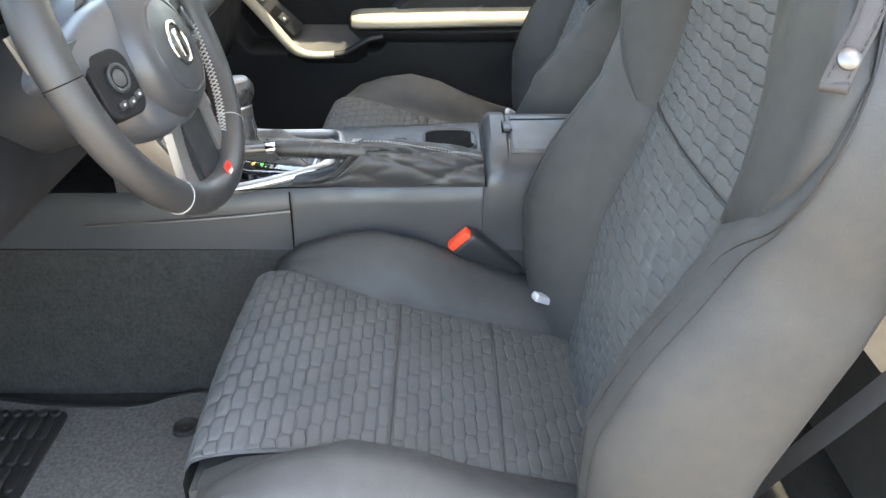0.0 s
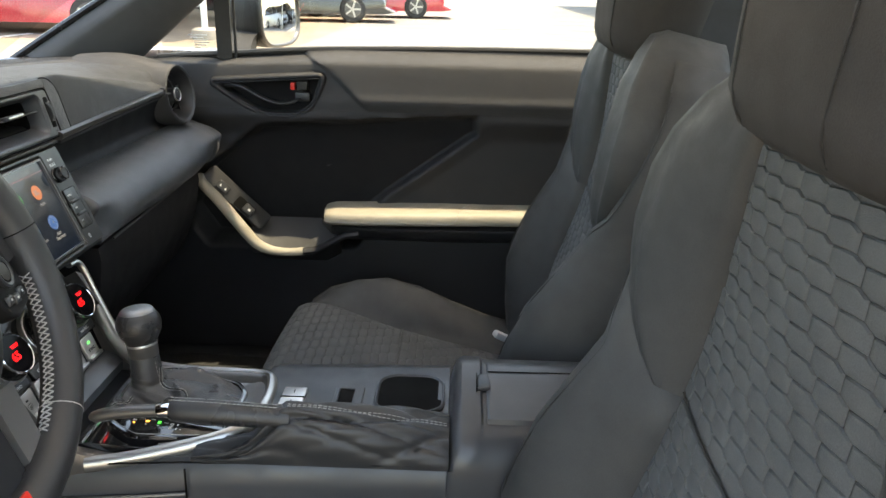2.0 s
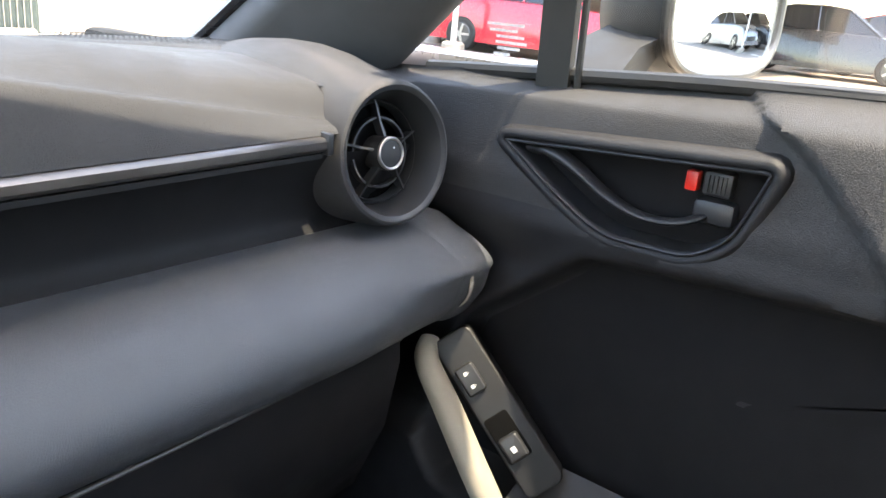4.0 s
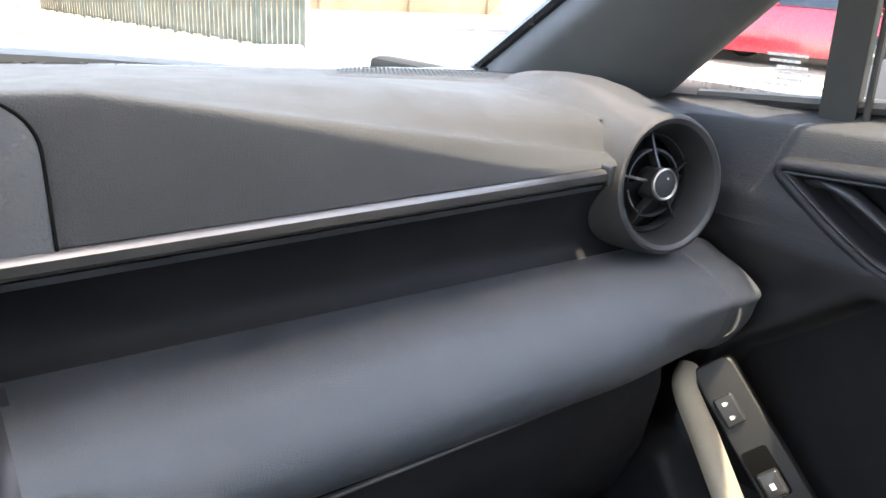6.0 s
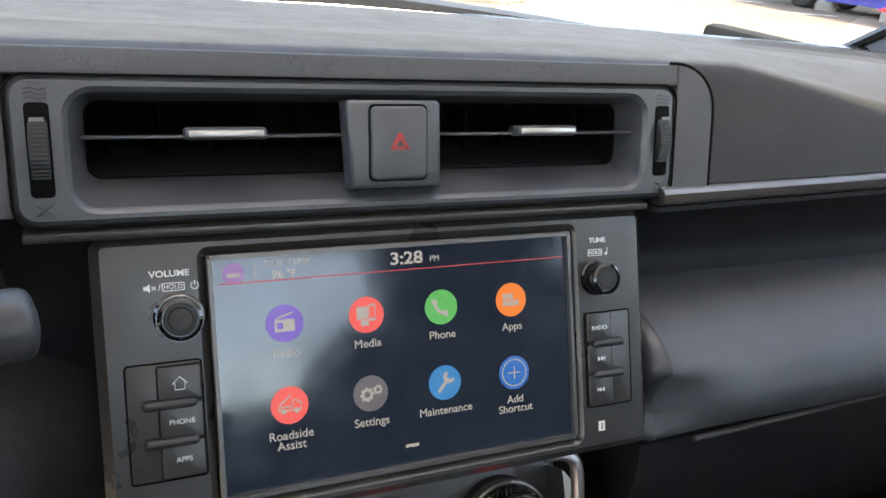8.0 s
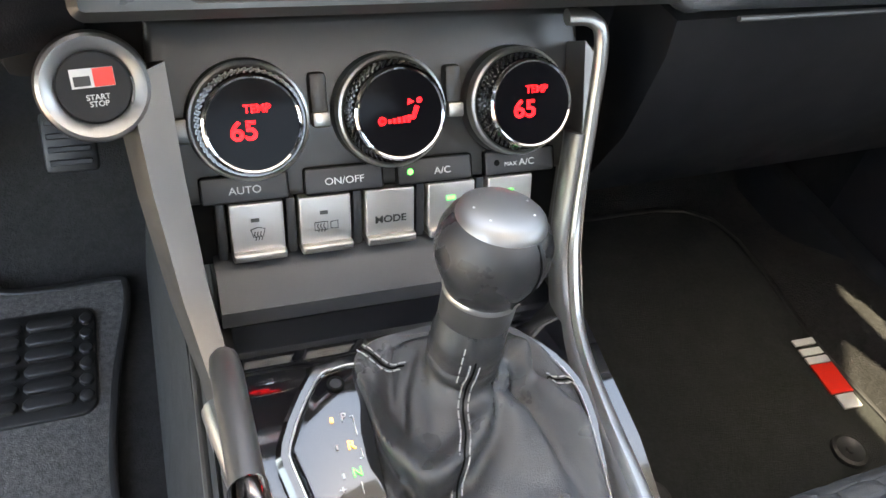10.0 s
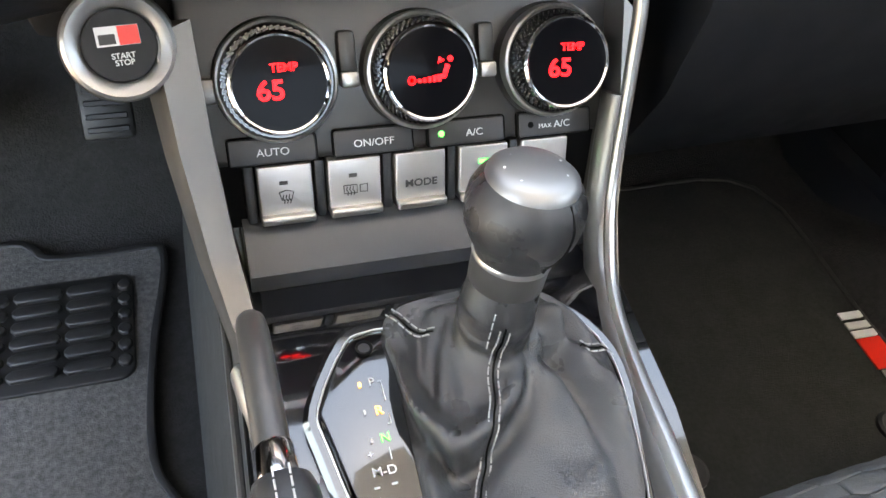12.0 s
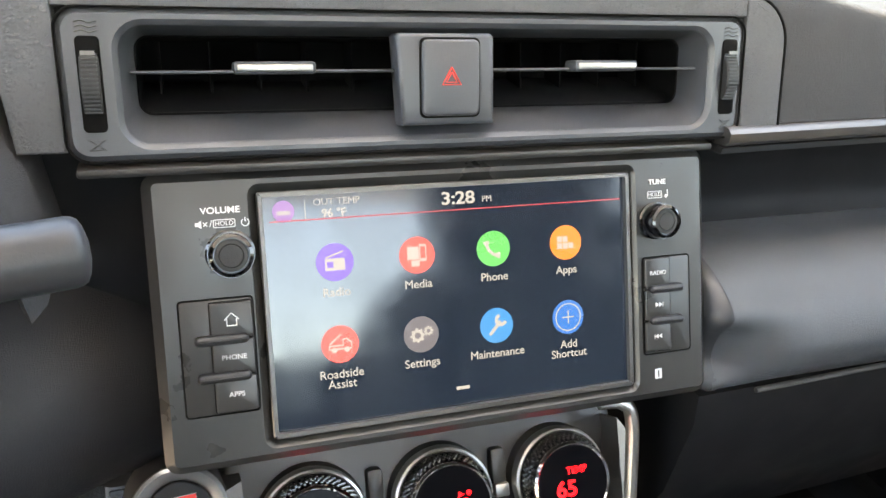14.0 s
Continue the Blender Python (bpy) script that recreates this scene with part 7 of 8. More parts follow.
SB = smoothed([(-0.191, -0.664, 0.776), (-0.189, -0.669, 0.792), (-0.204, -0.676, 0.7885), (-0.2185, -0.676, 0.7745), (-0.2345, -0.674, 0.7575), (-0.249, -0.666, 0.737), (-0.2600, -0.6545, 0.716), (-0.2650, -0.6475, 0.699)], 6)
loop = part("belt_guide", tube(SB, 0.0082, 10, flat=0.24, up=(-0.70, 0.20, 0.62)), M_STRAP, drv, "dark belt guide strap")
part("strap_end", tube([(-0.2705, -0.6545, 0.699), (-0.2600, -0.6425, 0.698)], 0.0036, 10), M_STRAP, loop, "rolled end of the strap")
part("strap_anchor", rbox((0.014, 0.004, 0.018), (-0.190, -0.6655, 0.776), 0.001, m=Matrix.Identity(4)), M_RUBBER, loop, "black plastic strap anchor")
for k in (-0.0058, 0.0058):
    part("stitching", dashes([p + Vector((-0.0016 + 0.30 * k, 0.95 * k, 0.0022)) for p in SB[14:]], 0.0034, 0.0020, 0.0005), M_RUBBER, loop)
part("snap", lathe([(0.0072, 0.0), (0.0070, 0.002), (0.0050, 0.0036), (0, 0.0044)], 24, basis((-0.2620, -0.6540, 0.7150), (-0.18, -0.98, 0), (0.529, -0.097, 0.84))), M_GUN, drv, "round metal press stud")

cover = slab(rounded(0.052, 0.082, 0.012, 6), -0.012, 0.006, 0.004, basis((-0.5870, -0.752, 0.742), (0.20, -0.98, 0.0), (0.20, -0.22, 0.95)))
gc = part("shoulder_cover", cover, M_SATIN, drv, "satin grey plastic cover on the seat shoulder")
part("cover_recess", slab(rounded(0.030, 0.056, 0.008, 6, 0.004, -0.004), 0.004, 0.0075, 0.002, basis((-0.5870, -0.752, 0.742), (0.20, -0.98, 0.0), (0.20, -0.22, 0.95))), M_GUN, gc, "smooth raised field")
M_TAG = material("pale_grey_plastic", (0.42, 0.42, 0.43), 0.45, vary=0.08, vary_size=0.02)
for st_, px_ in ((drv, 0.157), (pas, -0.002)):
    tagm = Matrix.Translation((px_, -0.552 - (0.0 if st_ is drv else -0.026), 0.252 if st_ is drv else 0.315)) @ pose(0, 0, 0, 30, 0, 25)
    part("hinge_cover", rbox((0.016, 0.044, 0.012), (0, 0, 0), 0.004, 2, m=tagm), M_TAG, st_, "pale plastic hinge cover")
# seat belt buckle and its stalk
buckle = thing("belt_buckle", "black belt buckle with a red release button", "seat belt buckle")
BK = basis((-0.119, -0.468, 0.278), (-0.12, -0.68, 0.73), (-0.10, 0.73, 0.68)) @ Matrix.Diagonal((1.15, 1.2, 1.15, 1))
part("buckle_body", rbox((0.044, 0.085, 0.020), (0, -0.006, 0), 0.006, 3, m=BK), M_PLASTIC, buckle, "black plastic body")
part("release_button", rbox((0.034, 0.016, 0.015), (0, 0.036, 0.0), 0.003, 2, m=BK), M_BUCKLE, buckle, "red release button")
part("buckle_stalk", rbox((0.024, 0.09, 0.010), (0.004, -0.085, 0), 0.003, m=BK), M_RUBBER, buckle)

# rear bench and belt
bench = thing("rear_bench", "dark rear bench seat with rounded cushions", "rear seat")
for sx in (-1, 1):
    c = loft([smoothed([(sx * 0.32 + x, y, z) for x, z in ((-0.24, 0.10), (-0.25, 0.22), (-0.20, 0.29), (-0.10, 0.265), (0.10, 0.265), (0.20, 0.29), (0.25, 0.22), (0.24, 0.10))], 3, True) for y in (-0.93, -0.95, -1.10, -1.35, -1.42)])
    part("bench_cushion", c, M_CLOTH, bench, "rounded cloth cushion", 70)
    bk = loft([smoothed([(sx * 0.32 + x, -1.36 - 0.22 * (z - 0.25) - d, z) for x, d in ((-0.25, 0.08), (-0.25, 0.0), (-0.18, -0.05), (-0.08, -0.02), (0.08, -0.02), (0.18, -0.05), (0.25, 0.0), (0.25, 0.08))], 3, True) for z in (0.22, 0.30, 0.5, 0.66, 0.70)])
    part("bench_back", bk, M_CLOTH, bench, "rounded cloth backrest", 70)
    part("cushion_seam", tube(smoothed([(sx * 0.32 + x, -1.0, z + 0.002) for x, z in ((-0.2, 0.29), (-0.1, 0.266), (0.1, 0.266), (0.2, 0.29))], 4), 0.002, 6), M_BLACK, bench)
belt = tagged(part("seat_belt", tube(smoothed([(-0.668, -0.86, 0.86), (-0.640, -0.83, 0.66), (-0.560, -0.80, 0.43), (-0.470, -0.79, 0.24), (-0.395, -0.785, 0.08)], 5), 0.022, 8, flat=0.05, up=(0.5, 0.86, 0.1)), M_BELT), "grey seat belt webbing slanting behind the seat", "seat belt")

# ---- steering wheel ----
WT = radians(21.5)
MW = basis((-0.371, -0.1335, 0.6565), (1, 0, 0), (0, math.sin(WT), math.cos(WT)))
wheel = thing("steering_wheel", "black leather three-spoke steering wheel with light stitching", "steering wheel")
RIM, RR = 0.1490, 0.0152
def rim_pt(a, r=RIM, z=0.0):
    return Vector((r * math.cos(a), r * math.sin(a), z))
def rim_r(a):
    d = math.degrees(a) % 360
    g = sum(math.exp(-((d - c) / 14) ** 2) for c in (20, 160))
    return RR + 0.0018 * g
part("rim", tube([rim_pt(2 * math.pi * k / 96) for k in range(96)], [rim_r(2 * math.pi * k / 96) for k in range(96)], 16, closed=True, up=None, m=MW), M_WHEEL, wheel, "smooth leather rim", 70)
for a in (52, 128, 232, 308, 5, 175):
    r = radians(a)
    ringp = [rim_pt(r) + (rim_pt(r).normalized() * math.cos(t) + Vector((0, 0, 1)) * math.sin(t)) * (rim_r(r) + 0.0002) for t in [2 * math.pi * k / 20 for k in range(20)]]
    part("rim_seam", tube(ringp, 0.00045, 4, closed=True, m=MW), M_THREAD if a in (232, 308) else M_BLACK, wheel)
for a0, a1 in ((24, 152), (-62, -8), (188, 242)):
    bms = []
    n = int((a1 - a0) / 1.9)
    for i in range(n):
        for sgn in (-1, 1):
            t0, t1 = radians(a0 + (a1 - a0) * i / n), radians(a0 + (a1 - a0) * (i + 1) / n)
            bms.append(tube([rim_pt(t0, RIM - RR * 0.97, 0.0045 * sgn), rim_pt((t0 + t1) / 2, RIM - RR * 1.06, 0.0), rim_pt(t1, RIM - RR * 0.97, -0.0045 * sgn)], 0.0006, 4, m=MW))
    part("stitching", join(*bms), M_THREAD, wheel, "crossed light grey stitching")
# hub: a deep round boss with a flat centre, set a little below the rim's middle
MH = MW @ Matrix.Translation((0, -0.012, 0))
hub = lathe([(0.056, -0.050), (0.0610, -0.030), (0.0625, -0.010), (0.0610, 0.008), (0.0560, 0.019), (0.0490, 0.0250), (0.0425, 0.0272), (0.0412, 0.0260), (0.0398, 0.0274), (0.022, 0.0298), (0, 0.030)], 48, MH @ Matrix.Diagonal((1.06, 1.04, 1.1, 1)))
hubp = part("hub_pad", hub, M_SATIN, wheel, "grained airbag cover with a round centre", 25)
part("maker_emblem", tube([(0.0170 * math.cos(t), 0.0190 * math.sin(t), 0.0340) for t in [2 * math.pi * k / 36 for k in range(36)]], 0.0026, 8, closed=True, flat=0.6, m=MH), M_CHROME, hubp, "chrome oval emblem")
part("emblem_field", lathe([(0.0150, 0.0325), (0.0140, 0.0338), (0, 0.0340)], 32, MH @ Matrix.Diagonal((1.02, 1.16, 1, 1))), M_DARKGUN, hubp, "plain dark field of the emblem")
part("emblem_bar", rbox((0.007, 0.026, 0.002), (0, 0, 0.0342), 0.001, m=MH), M_CHROME, hubp, "plain bright bar of the emblem")
HC = [(0.0, 0.061), (0.048, 0.060), (0.088, 0.053), (0.120, 0.043), (0.134, 0.030), (0.116, 0.016), (0.084, 0.000), (0.072, -0.022), (0.064, -0.046), (0.042, -0.064), (0.0, -0.070)]
hc = smoothed([(x, y, 0) for x, y in HC + [(-x, y) for x, y in HC[-2:0:-1]]], 4, True)
cover_h = loft([[(p.x * k, p.y * k - 0.004 * (1 - k), z - 0.11 * abs(p.x * k) ** 1.3 * (1 if z > -0.02 else 0.6)) for p in hc] for k, z in ((0.94, -0.040), (0.985, -0.024), (1.0, -0.008), (0.985, 0.001), (0.94, 0.0075), (0.84, 0.0125), (0.66, 0.016), (0.40, 0.017))], m=MH)
part("hub_cover", cover_h, M_VENT, wheel, "smooth rounded cover round the hub", 70)
# side spokes with switch pods
for s in (-1, 1):
    sp = loft([[(s * x, y + dy, z + dz) for dy, dz in ((0.022 * k, 0.002), (0.024 * k, -0.010), (-0.022 * k, -0.010), (-0.020 * k, 0.002))] for x, y, z, k in ((0.055, 0.005, 0.006, 1.35), (0.085, 0.018, 0.002, 1.15), (0.125, 0.026, -0.002, 0.95), (0.152, 0.030, -0.002, 0.8))], m=MH)
    part("side_spoke", sp, M_PLASTIC, wheel, "black side spoke", 40)
    pod = part("switch_pod", slab(rounded(0.048, 0.056, 0.014, 6), -0.006, 0.006, 0.003, MH @ Matrix.Translation((s * 0.095, 0.002, 0.005)) @ pose(0, 0, 0, 0, s * 14, s * 8)), M_RECESS, wheel, "pod with round switches")
    mp_ = MH @ Matrix.Translation((s * 0.095, 0.006, 0.0115)) @ pose(0, 0, 0, 0, s * 14, 0)
    part("pod_ring", lathe([(0.0125, 0), (0.0125, 0.003), (0.0105, 0.0038), (0.0085, 0.003), (0.0085, 0.0)], 28, mp_, caps=False), M_PLASTIC, pod, "round rocker")
    part("pod_button", lathe([(0.0075, 0), (0.0072, 0.003), (0, 0.0035)], 24, mp_), M_DARKGUN, pod)
    for k in range(3):
        part("pod_key", rbox((0.010, 0.007, 0.004), (-0.011 + 0.011 * k, -0.0210 + abs(k - 1) * 0.002, 0.0005), 0.0015, m=mp_), M_PLASTIC, pod)
        part("pod_mark", rbox((0.0024, 0.0018, 0.0002), (-0.011 + 0.011 * k, -0.0210 + abs(k - 1) * 0.002, 0.0027), 0.0, m=mp_), M_WHITE, pod)
# lower spoke: two satin blades
for s in (-1, 1):
    bl = loft([[(s * (x + dx), y, z + dz) for dx, dz in ((-0.0115, 0.004), (0.0115, 0.004), (0.0125, -0.004), (-0.0125, -0.004))] for x, y, z in ((0.043, -0.072, 0.004), (0.046, -0.090, 0.000), (0.050, -0.112, -0.004), (0.052, -0.142, -0.006))], m=MW)
    part("lower_spoke", bl, M_SURROUND, wheel, "satin silver lower spoke blade")
    bl = loft([[(s * (x + dx), y, z + dz) for dx, dz in ((-0.0065, 0.003), (0.0065, 0.003), (0.0075, -0.006), (-0.0075, -0.006))] for x, y, z in ((0.026, -0.056, 0.001), (0.027, -0.090, -0.004), (0.029, -0.142, -0.006))], m=MW)
    part("spoke_cover", bl, M_PLASTIC, wheel, "black cover of the lower spoke")
part("lower_spoke_web", loft([[(x, y, z) for x in (-0.026, 0.026) for z in ((0.004 + z0, -0.006 + z0) if x < 0 else (-0.006 + z0, 0.004 + z0))] for y, z0 in ((-0.055, 0.006), (-0.10, 0.0), (-0.145, -0.006))], m=MW), M_PLASTIC, wheel)
part("rim_badge", rbox((0.014, 0.012, 0.003), (0.002, -0.1385, 0.0125), 0.001, m=MW), M_RED, wheel, "small red and white badge")
part("rim_badge", rbox((0.010, 0.004, 0.003), (0.001, -0.1415, 0.0130), 0.0005, m=MW), M_WHITE, wheel)
part("column_shroud", lathe([(0.060, -0.02), (0.064, -0.05), (0.060, -0.12), (0.06, -0.16)], 28, MW), M_PLASTIC, wheel, "plain column shroud")
for s in (-1, 1):
    part("shift_paddle", loft([[(s * (x + dx), y, z + dz) for dx, dz in ((-0.012, 0.0015), (0.012, 0.0015), (0.012, -0.0015), (-0.012, -0.0015))] for x, y, z in ((0.088, -0.050, -0.034), (0.104, -0.02, -0.034), (0.112, 0.03, -0.034), (0.112, 0.055, -0.034))], m=MW), M_GUN, wheel, "slim grey shift paddle")
stalk = thing("column_stalk", "black wiper stalk on the steering column", "stalk")
part("stalk_arm", tube(smoothed([(-0.31, -0.075, 0.655), (-0.24, -0.066, 0.660), (-0.19, -0.056, 0.662)], 5), [0.0085] * 6 + [0.0088, 0.0091, 0.0094, 0.0097, 0.0100], 18), M_PLASTIC, stalk, "slim tapered arm")
SE = smoothed([(-0.192, -0.0564, 0.662), (-0.175, -0.053, 0.6625), (-0.158, -0.050, 0.663), (-0.150, -0.0485, 0.6632)], 5)
part("stalk_end", tube(SE, [0.0105, 0.0112, 0.0116] + [0.0118] * 9 + [0.0114, 0.0104, 0.0080, 0.0035], 20), M_SATIN, stalk, "thicker rounded end")
part("end_groove", tube([(-0.1905, -0.0561, 0.662), (-0.1885, -0.0557, 0.662)], 0.0114, 20), M_BLACK, stalk)


# ---- floor mats, pedals ----
def mat_sheet(pts, z, mt, name, label):
    o = [(p.x, p.y) for p in smoothed([(a, b, 0) for a, b in pts], 4, True)]
    if sum(o[i - 1][0] * o[i][1] - o[i][0] * o[i - 1][1] for i in range(len(o))) < 0:
        o = o[::-1]
    t = thing(name, label, "floor mat", (0, 0, FLOOR))
    bm = slab(o, 0.001, 0.009, 0.003)
    bmesh.ops.triangulate(bm, faces=[f for f in bm.faces if len(f.verts) > 4])
    part("carpet_face", bm, mt, t, "charcoal carpet pile")
    part("edging", tube([(x, y, 0.0085) for x, y in o], 0.0042, 8, closed=True, flat=0.8), M_RUBBER, t, "bound edge")
    return t
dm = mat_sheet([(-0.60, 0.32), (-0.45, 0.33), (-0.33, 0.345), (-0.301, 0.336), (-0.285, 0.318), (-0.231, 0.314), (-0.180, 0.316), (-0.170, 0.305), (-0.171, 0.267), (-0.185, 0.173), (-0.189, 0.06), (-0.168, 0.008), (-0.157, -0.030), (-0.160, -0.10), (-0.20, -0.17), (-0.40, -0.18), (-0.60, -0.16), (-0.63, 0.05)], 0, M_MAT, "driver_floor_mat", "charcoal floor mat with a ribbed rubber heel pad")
pad = part("heel_pad", slab(rounded(0.26, 0.132, 0.016, 5, -0.330, 0.213), 0.0085, 0.0125, 0.002), M_RUBBER, dm, "ribbed rubber heel pad")
for r in range(6):
    for k in range(-1, 5):
        w_, x_ = (0.0450, -0.2405 - 0.0485 * k) if k >= 0 else (0.0130, -0.2085)
        tb_ = slab([(w_ / 2, 0.0022), (w_ / 2 - 0.004, 0.0066), (-w_ / 2 + 0.004, 0.0066), (-w_ / 2, 0.0022), (-w_ / 2, -0.0022), (-w_ / 2 + 0.004, -0.0066), (w_ / 2 - 0.004, -0.0066), (w_ / 2, -0.0022)], 0.0118, 0.0172, 0.002, Matrix.Translation((x_, 0.1660 + 0.0190 * r, 0)))
        part("tread_block", tb_, M_RUBBER, pad)
# same kind of mat, with the footwell's shade put into its colour
pm = mat_sheet([(0.165, 0.28), (0.40, 0.31), (0.572, 0.28), (0.576, 0.05), (0.572, -0.115), (0.40, -0.125), (0.22, -0.115), (0.165, -0.08)], 0, M_MATP, "passenger_floor_mat", "charcoal floor mat darkened for shade, with a red and white badge")
for t, x, y in ((dm, -0.235, -0.035), (pm, 0.513, -0.072), (pm, 0.277, -0.066)):
    part("fixing", lathe([(0.019, 0.008), (0.0185, 0.0135), (0.015, 0.015), (0.011, 0.0125), (0.004, 0.012), (0.0035, 0.0145), (0, 0.0145)], 24, Matrix.Translation((x, y, 0))), M_RUBBER, t, "round black mat fixing")
mbd = basis((0.560, 0.024, 0.0105), (-0.04, -0.99, 0.0), (0.99, -0.04, 0))
part("badge_field", rbox((0.040, 0.030, 0.002), (0.012, 0.0, 0), 0.0, m=mbd), M_RED, pm, "red patch of the badge")
for u in (-0.040, -0.026, -0.014):
    part("badge_stroke", rbox((0.009, 0.030, 0.002), (u, 0, 0.0), 0.0, m=mbd), M_WHITE, pm)
part("badge_stroke", rbox((0.018, 0.024, 0.002), (0.043, 0, 0.0), 0.0, m=mbd), M_WHITE, pm)
for x, w in ((-0.36, 0.075), (-0.200, 0.05)):
    p_ = thing("pedal", "black rubber faced foot pedal", "pedal")
    part("pedal_pad", rbox((w, 0.060, 0.014), (0, 0, 0), 0.005, m=pose(x, 0.385, 0.188, 55)), M_RUBBER, p_, "rubber tread")
    for k in range(4):
        part("tread_bar", rbox((w * 0.8, 0.006, 0.004), (0, -0.020 + 0.0133 * k, 0.008), 0.001, 1, m=pose(x, 0.385, 0.188, 55)), M_PLASTIC, p_)
    part("pedal_arm", tube([(x, 0.395, 0.19), (x + 0.01, 0.45, 0.29), (x + 0.01, 0.5, 0.42)], 0.008, 8), M_PLASTIC, p_)

# ---- outside: mirror, parked cars, poles, fence, wall, canopies ----
mirror = thing("door_mirror", "dark door mirror outside the passenger window", "door mirror")
MM = basis((0.925, -0.072, 0.782), (0.985, -0.17, 0.0), (0.0, 0.03, 0.99))
mo = [(0.105 * math.copysign(abs(math.cos(t)) ** 0.62, math.cos(t)), 0.068 * math.copysign(abs(math.sin(t)) ** 0.62, math.sin(t))) for t in [2 * math.pi * k / 44 for k in range(44)]]
part("mirror_shell", loft([[(x * s, y * s, z) for x, y in mo] for s, z in ((0.35, -0.105), (0.72, -0.085), (0.95, -0.05), (1.0, -0.01), (1.0, 0.004), (0.95, 0.006), (0.93, 0.0))], caps=True, m=MM), M_RUBBER, mirror, "dark mirror housing")
part("mirror_rim", ring_plate(mo, shrink(mo, 0.007), 0.0, 0.010, 0.002, MM), M_GUN, mirror, "grey rim")
part("mirror_glass", slab(shrink(mo, 0.006), 0.0, 0.0065, 0.0003, MM), M_MIRROR, mirror, "mirror glass")
part("mirror_arm", loft([[(x, y, z) for x, y in ((x0, y0 - 0.03), (x0, y0 + 0.03), (x0 + 0.05, y0 + 0.03), (x0 + 0.05, y0 - 0.03))] for x0, y0, z in ((0.75, -0.02, 0.705), (0.80, -0.02, 0.74), (0.86, -0.03, 0.76))]), M_RUBBER, mirror, "mirror foot")

def smoothed_pairs(pts):
    return [(q.x, q.y) for q in smoothed([(a, b, 0) for a, b in pts], 3, True)]

def car(name, at, heading, paint, label, tall=0.0, length=4.5):
    """A plain parked car: body, glass band, wheels, lights."""
    c = thing(name, label, "parked car", at, "parked cars")
    c.rotation_euler = (0, 0, radians(heading))
    h, L = 0.74 + tall * 0.45, length / 2
    low = [(-L, 0.40), (-L + 0.02, 0.62), (-L + 0.08, h - 0.03), (-L + 0.30, h + 0.07), (-L + 1.1, h + 0.09), (L - 1.35, h + 0.04), (L - 0.75, h - 0.02), (L - 0.28, h - 0.13), (L - 0.05, 0.58), (L, 0.40), (L - 0.06, 0.22), (-L + 0.05, 0.22)]
    rings = [[(x * k, y, 0.25 + (z - 0.25) * kk) for x, z in smoothed_pairs(low)] for y, k, kk in ((-0.91, 0.955, 0.90), (-0.885, 0.98, 0.96), (-0.82, 0.993, 0.99), (-0.60, 1.0, 1.0), (0.60, 1.0, 1.0), (0.82, 0.993, 0.99), (0.885, 0.98, 0.96), (0.91, 0.955, 0.90))]
    part("body", loft(rings), paint, c, "painted body", 35)
    rz = 1.36 + tall * 0.40
    fast = 0.55 * (1 - tall)
    cab = [(-L + 0.30, h + 0.02), (-L + 0.62 + fast, rz - 0.16), (-L + 1.15 + fast, rz - 0.02), (-0.15, rz), (0.30, rz - 0.05), (L - 1.20, h + 0.02)]
    in_ = lambda z: 0.83 - 0.24 * max(0.0, (z - h) / (rz - h))
    part("cabin_glass", loft([[(x, sy * in_(z), z) for x, z in cab] for sy in (-1, 1)]), M_CARGLASS, c, "dark car windows", 30)
    part("roof", loft([[(x, sy * (in_(z) + 0.012), z + 0.012) for x, z in cab[1:5]] + [(x, sy * (in_(z) + 0.0), z - 0.03) for x, z in cab[1:5][::-1]] for sy in (-1.0, -0.85, 0.85, 1.0)]), paint, c, "painted roof", 30)
    for sy in (-1, 1):
        for x0, z0, x1, z1 in ((cab[4][0], cab[4][1], cab[5][0], cab[5][1]), (cab[1][0], cab[1][1], cab[0][0], cab[0][1]), (-0.30, rz - 0.01, -0.22, h)):
            part("window_post", tube([(x0, sy * (in_(z0) + 0.005), z0), (x1, sy * (in_(z1) + 0.005), z1)], 0.025, 6), paint, c)
        for x in (-L + 0.80, L - 0.85):
            w = part("wheel", lathe([(0.0, -0.10), (0.30, -0.10), (0.335, -0.06), (0.335, 0.06), (0.30, 0.10), (0.0, 0.10)], 28, Matrix.Translation((x, sy * 0.84, 0.335)) @ pose(0, 0, 0, 90)), M_RUBBER, c, "black tyre")
            part("rim", lathe([(0.22, 0.0), (0.20, 0.02), (0.0, 0.01)], 20, Matrix.Translation((x, sy * 0.94, 0.335)) @ pose(0, 0, 0, -90 * sy)), M_WHEELRIM, w, "alloy rim")
            for k in range(5):
                part("rim_spoke", rbox((0.20, 0.045, 0.02), (0.10, 0, 0.022), 0.0, m=Matrix.Translation((x, sy * 0.94, 0.335)) @ pose(0, 0, 0, -90 * sy) @ pose(0, 0, 0, 0, 0, 72 * k)), M_SILVER, w)
        part("headlight", rbox((0.30, 0.34, 0.13), (L - 0.22, sy * 0.66, h - 0.19), 0.04), M_CARGLASS, c, "headlight")
        part("tail_light", rbox((0.12, 0.36, 0.14), (-L + 0.10, sy * 0.66, h - 0.12), 0.03), M_TAIL, c, "red tail light")
    part("grille", rbox((0.06, 1.1, 0.22), (L - 0.03, 0, 0.46), 0.02), M_RUBBER, c, "dark grille")
    return c
M_CARGLASS = material("dark_car_glass", (0.012, 0.015, 0.018), 0.05, coat=0.5, vary=0.05)
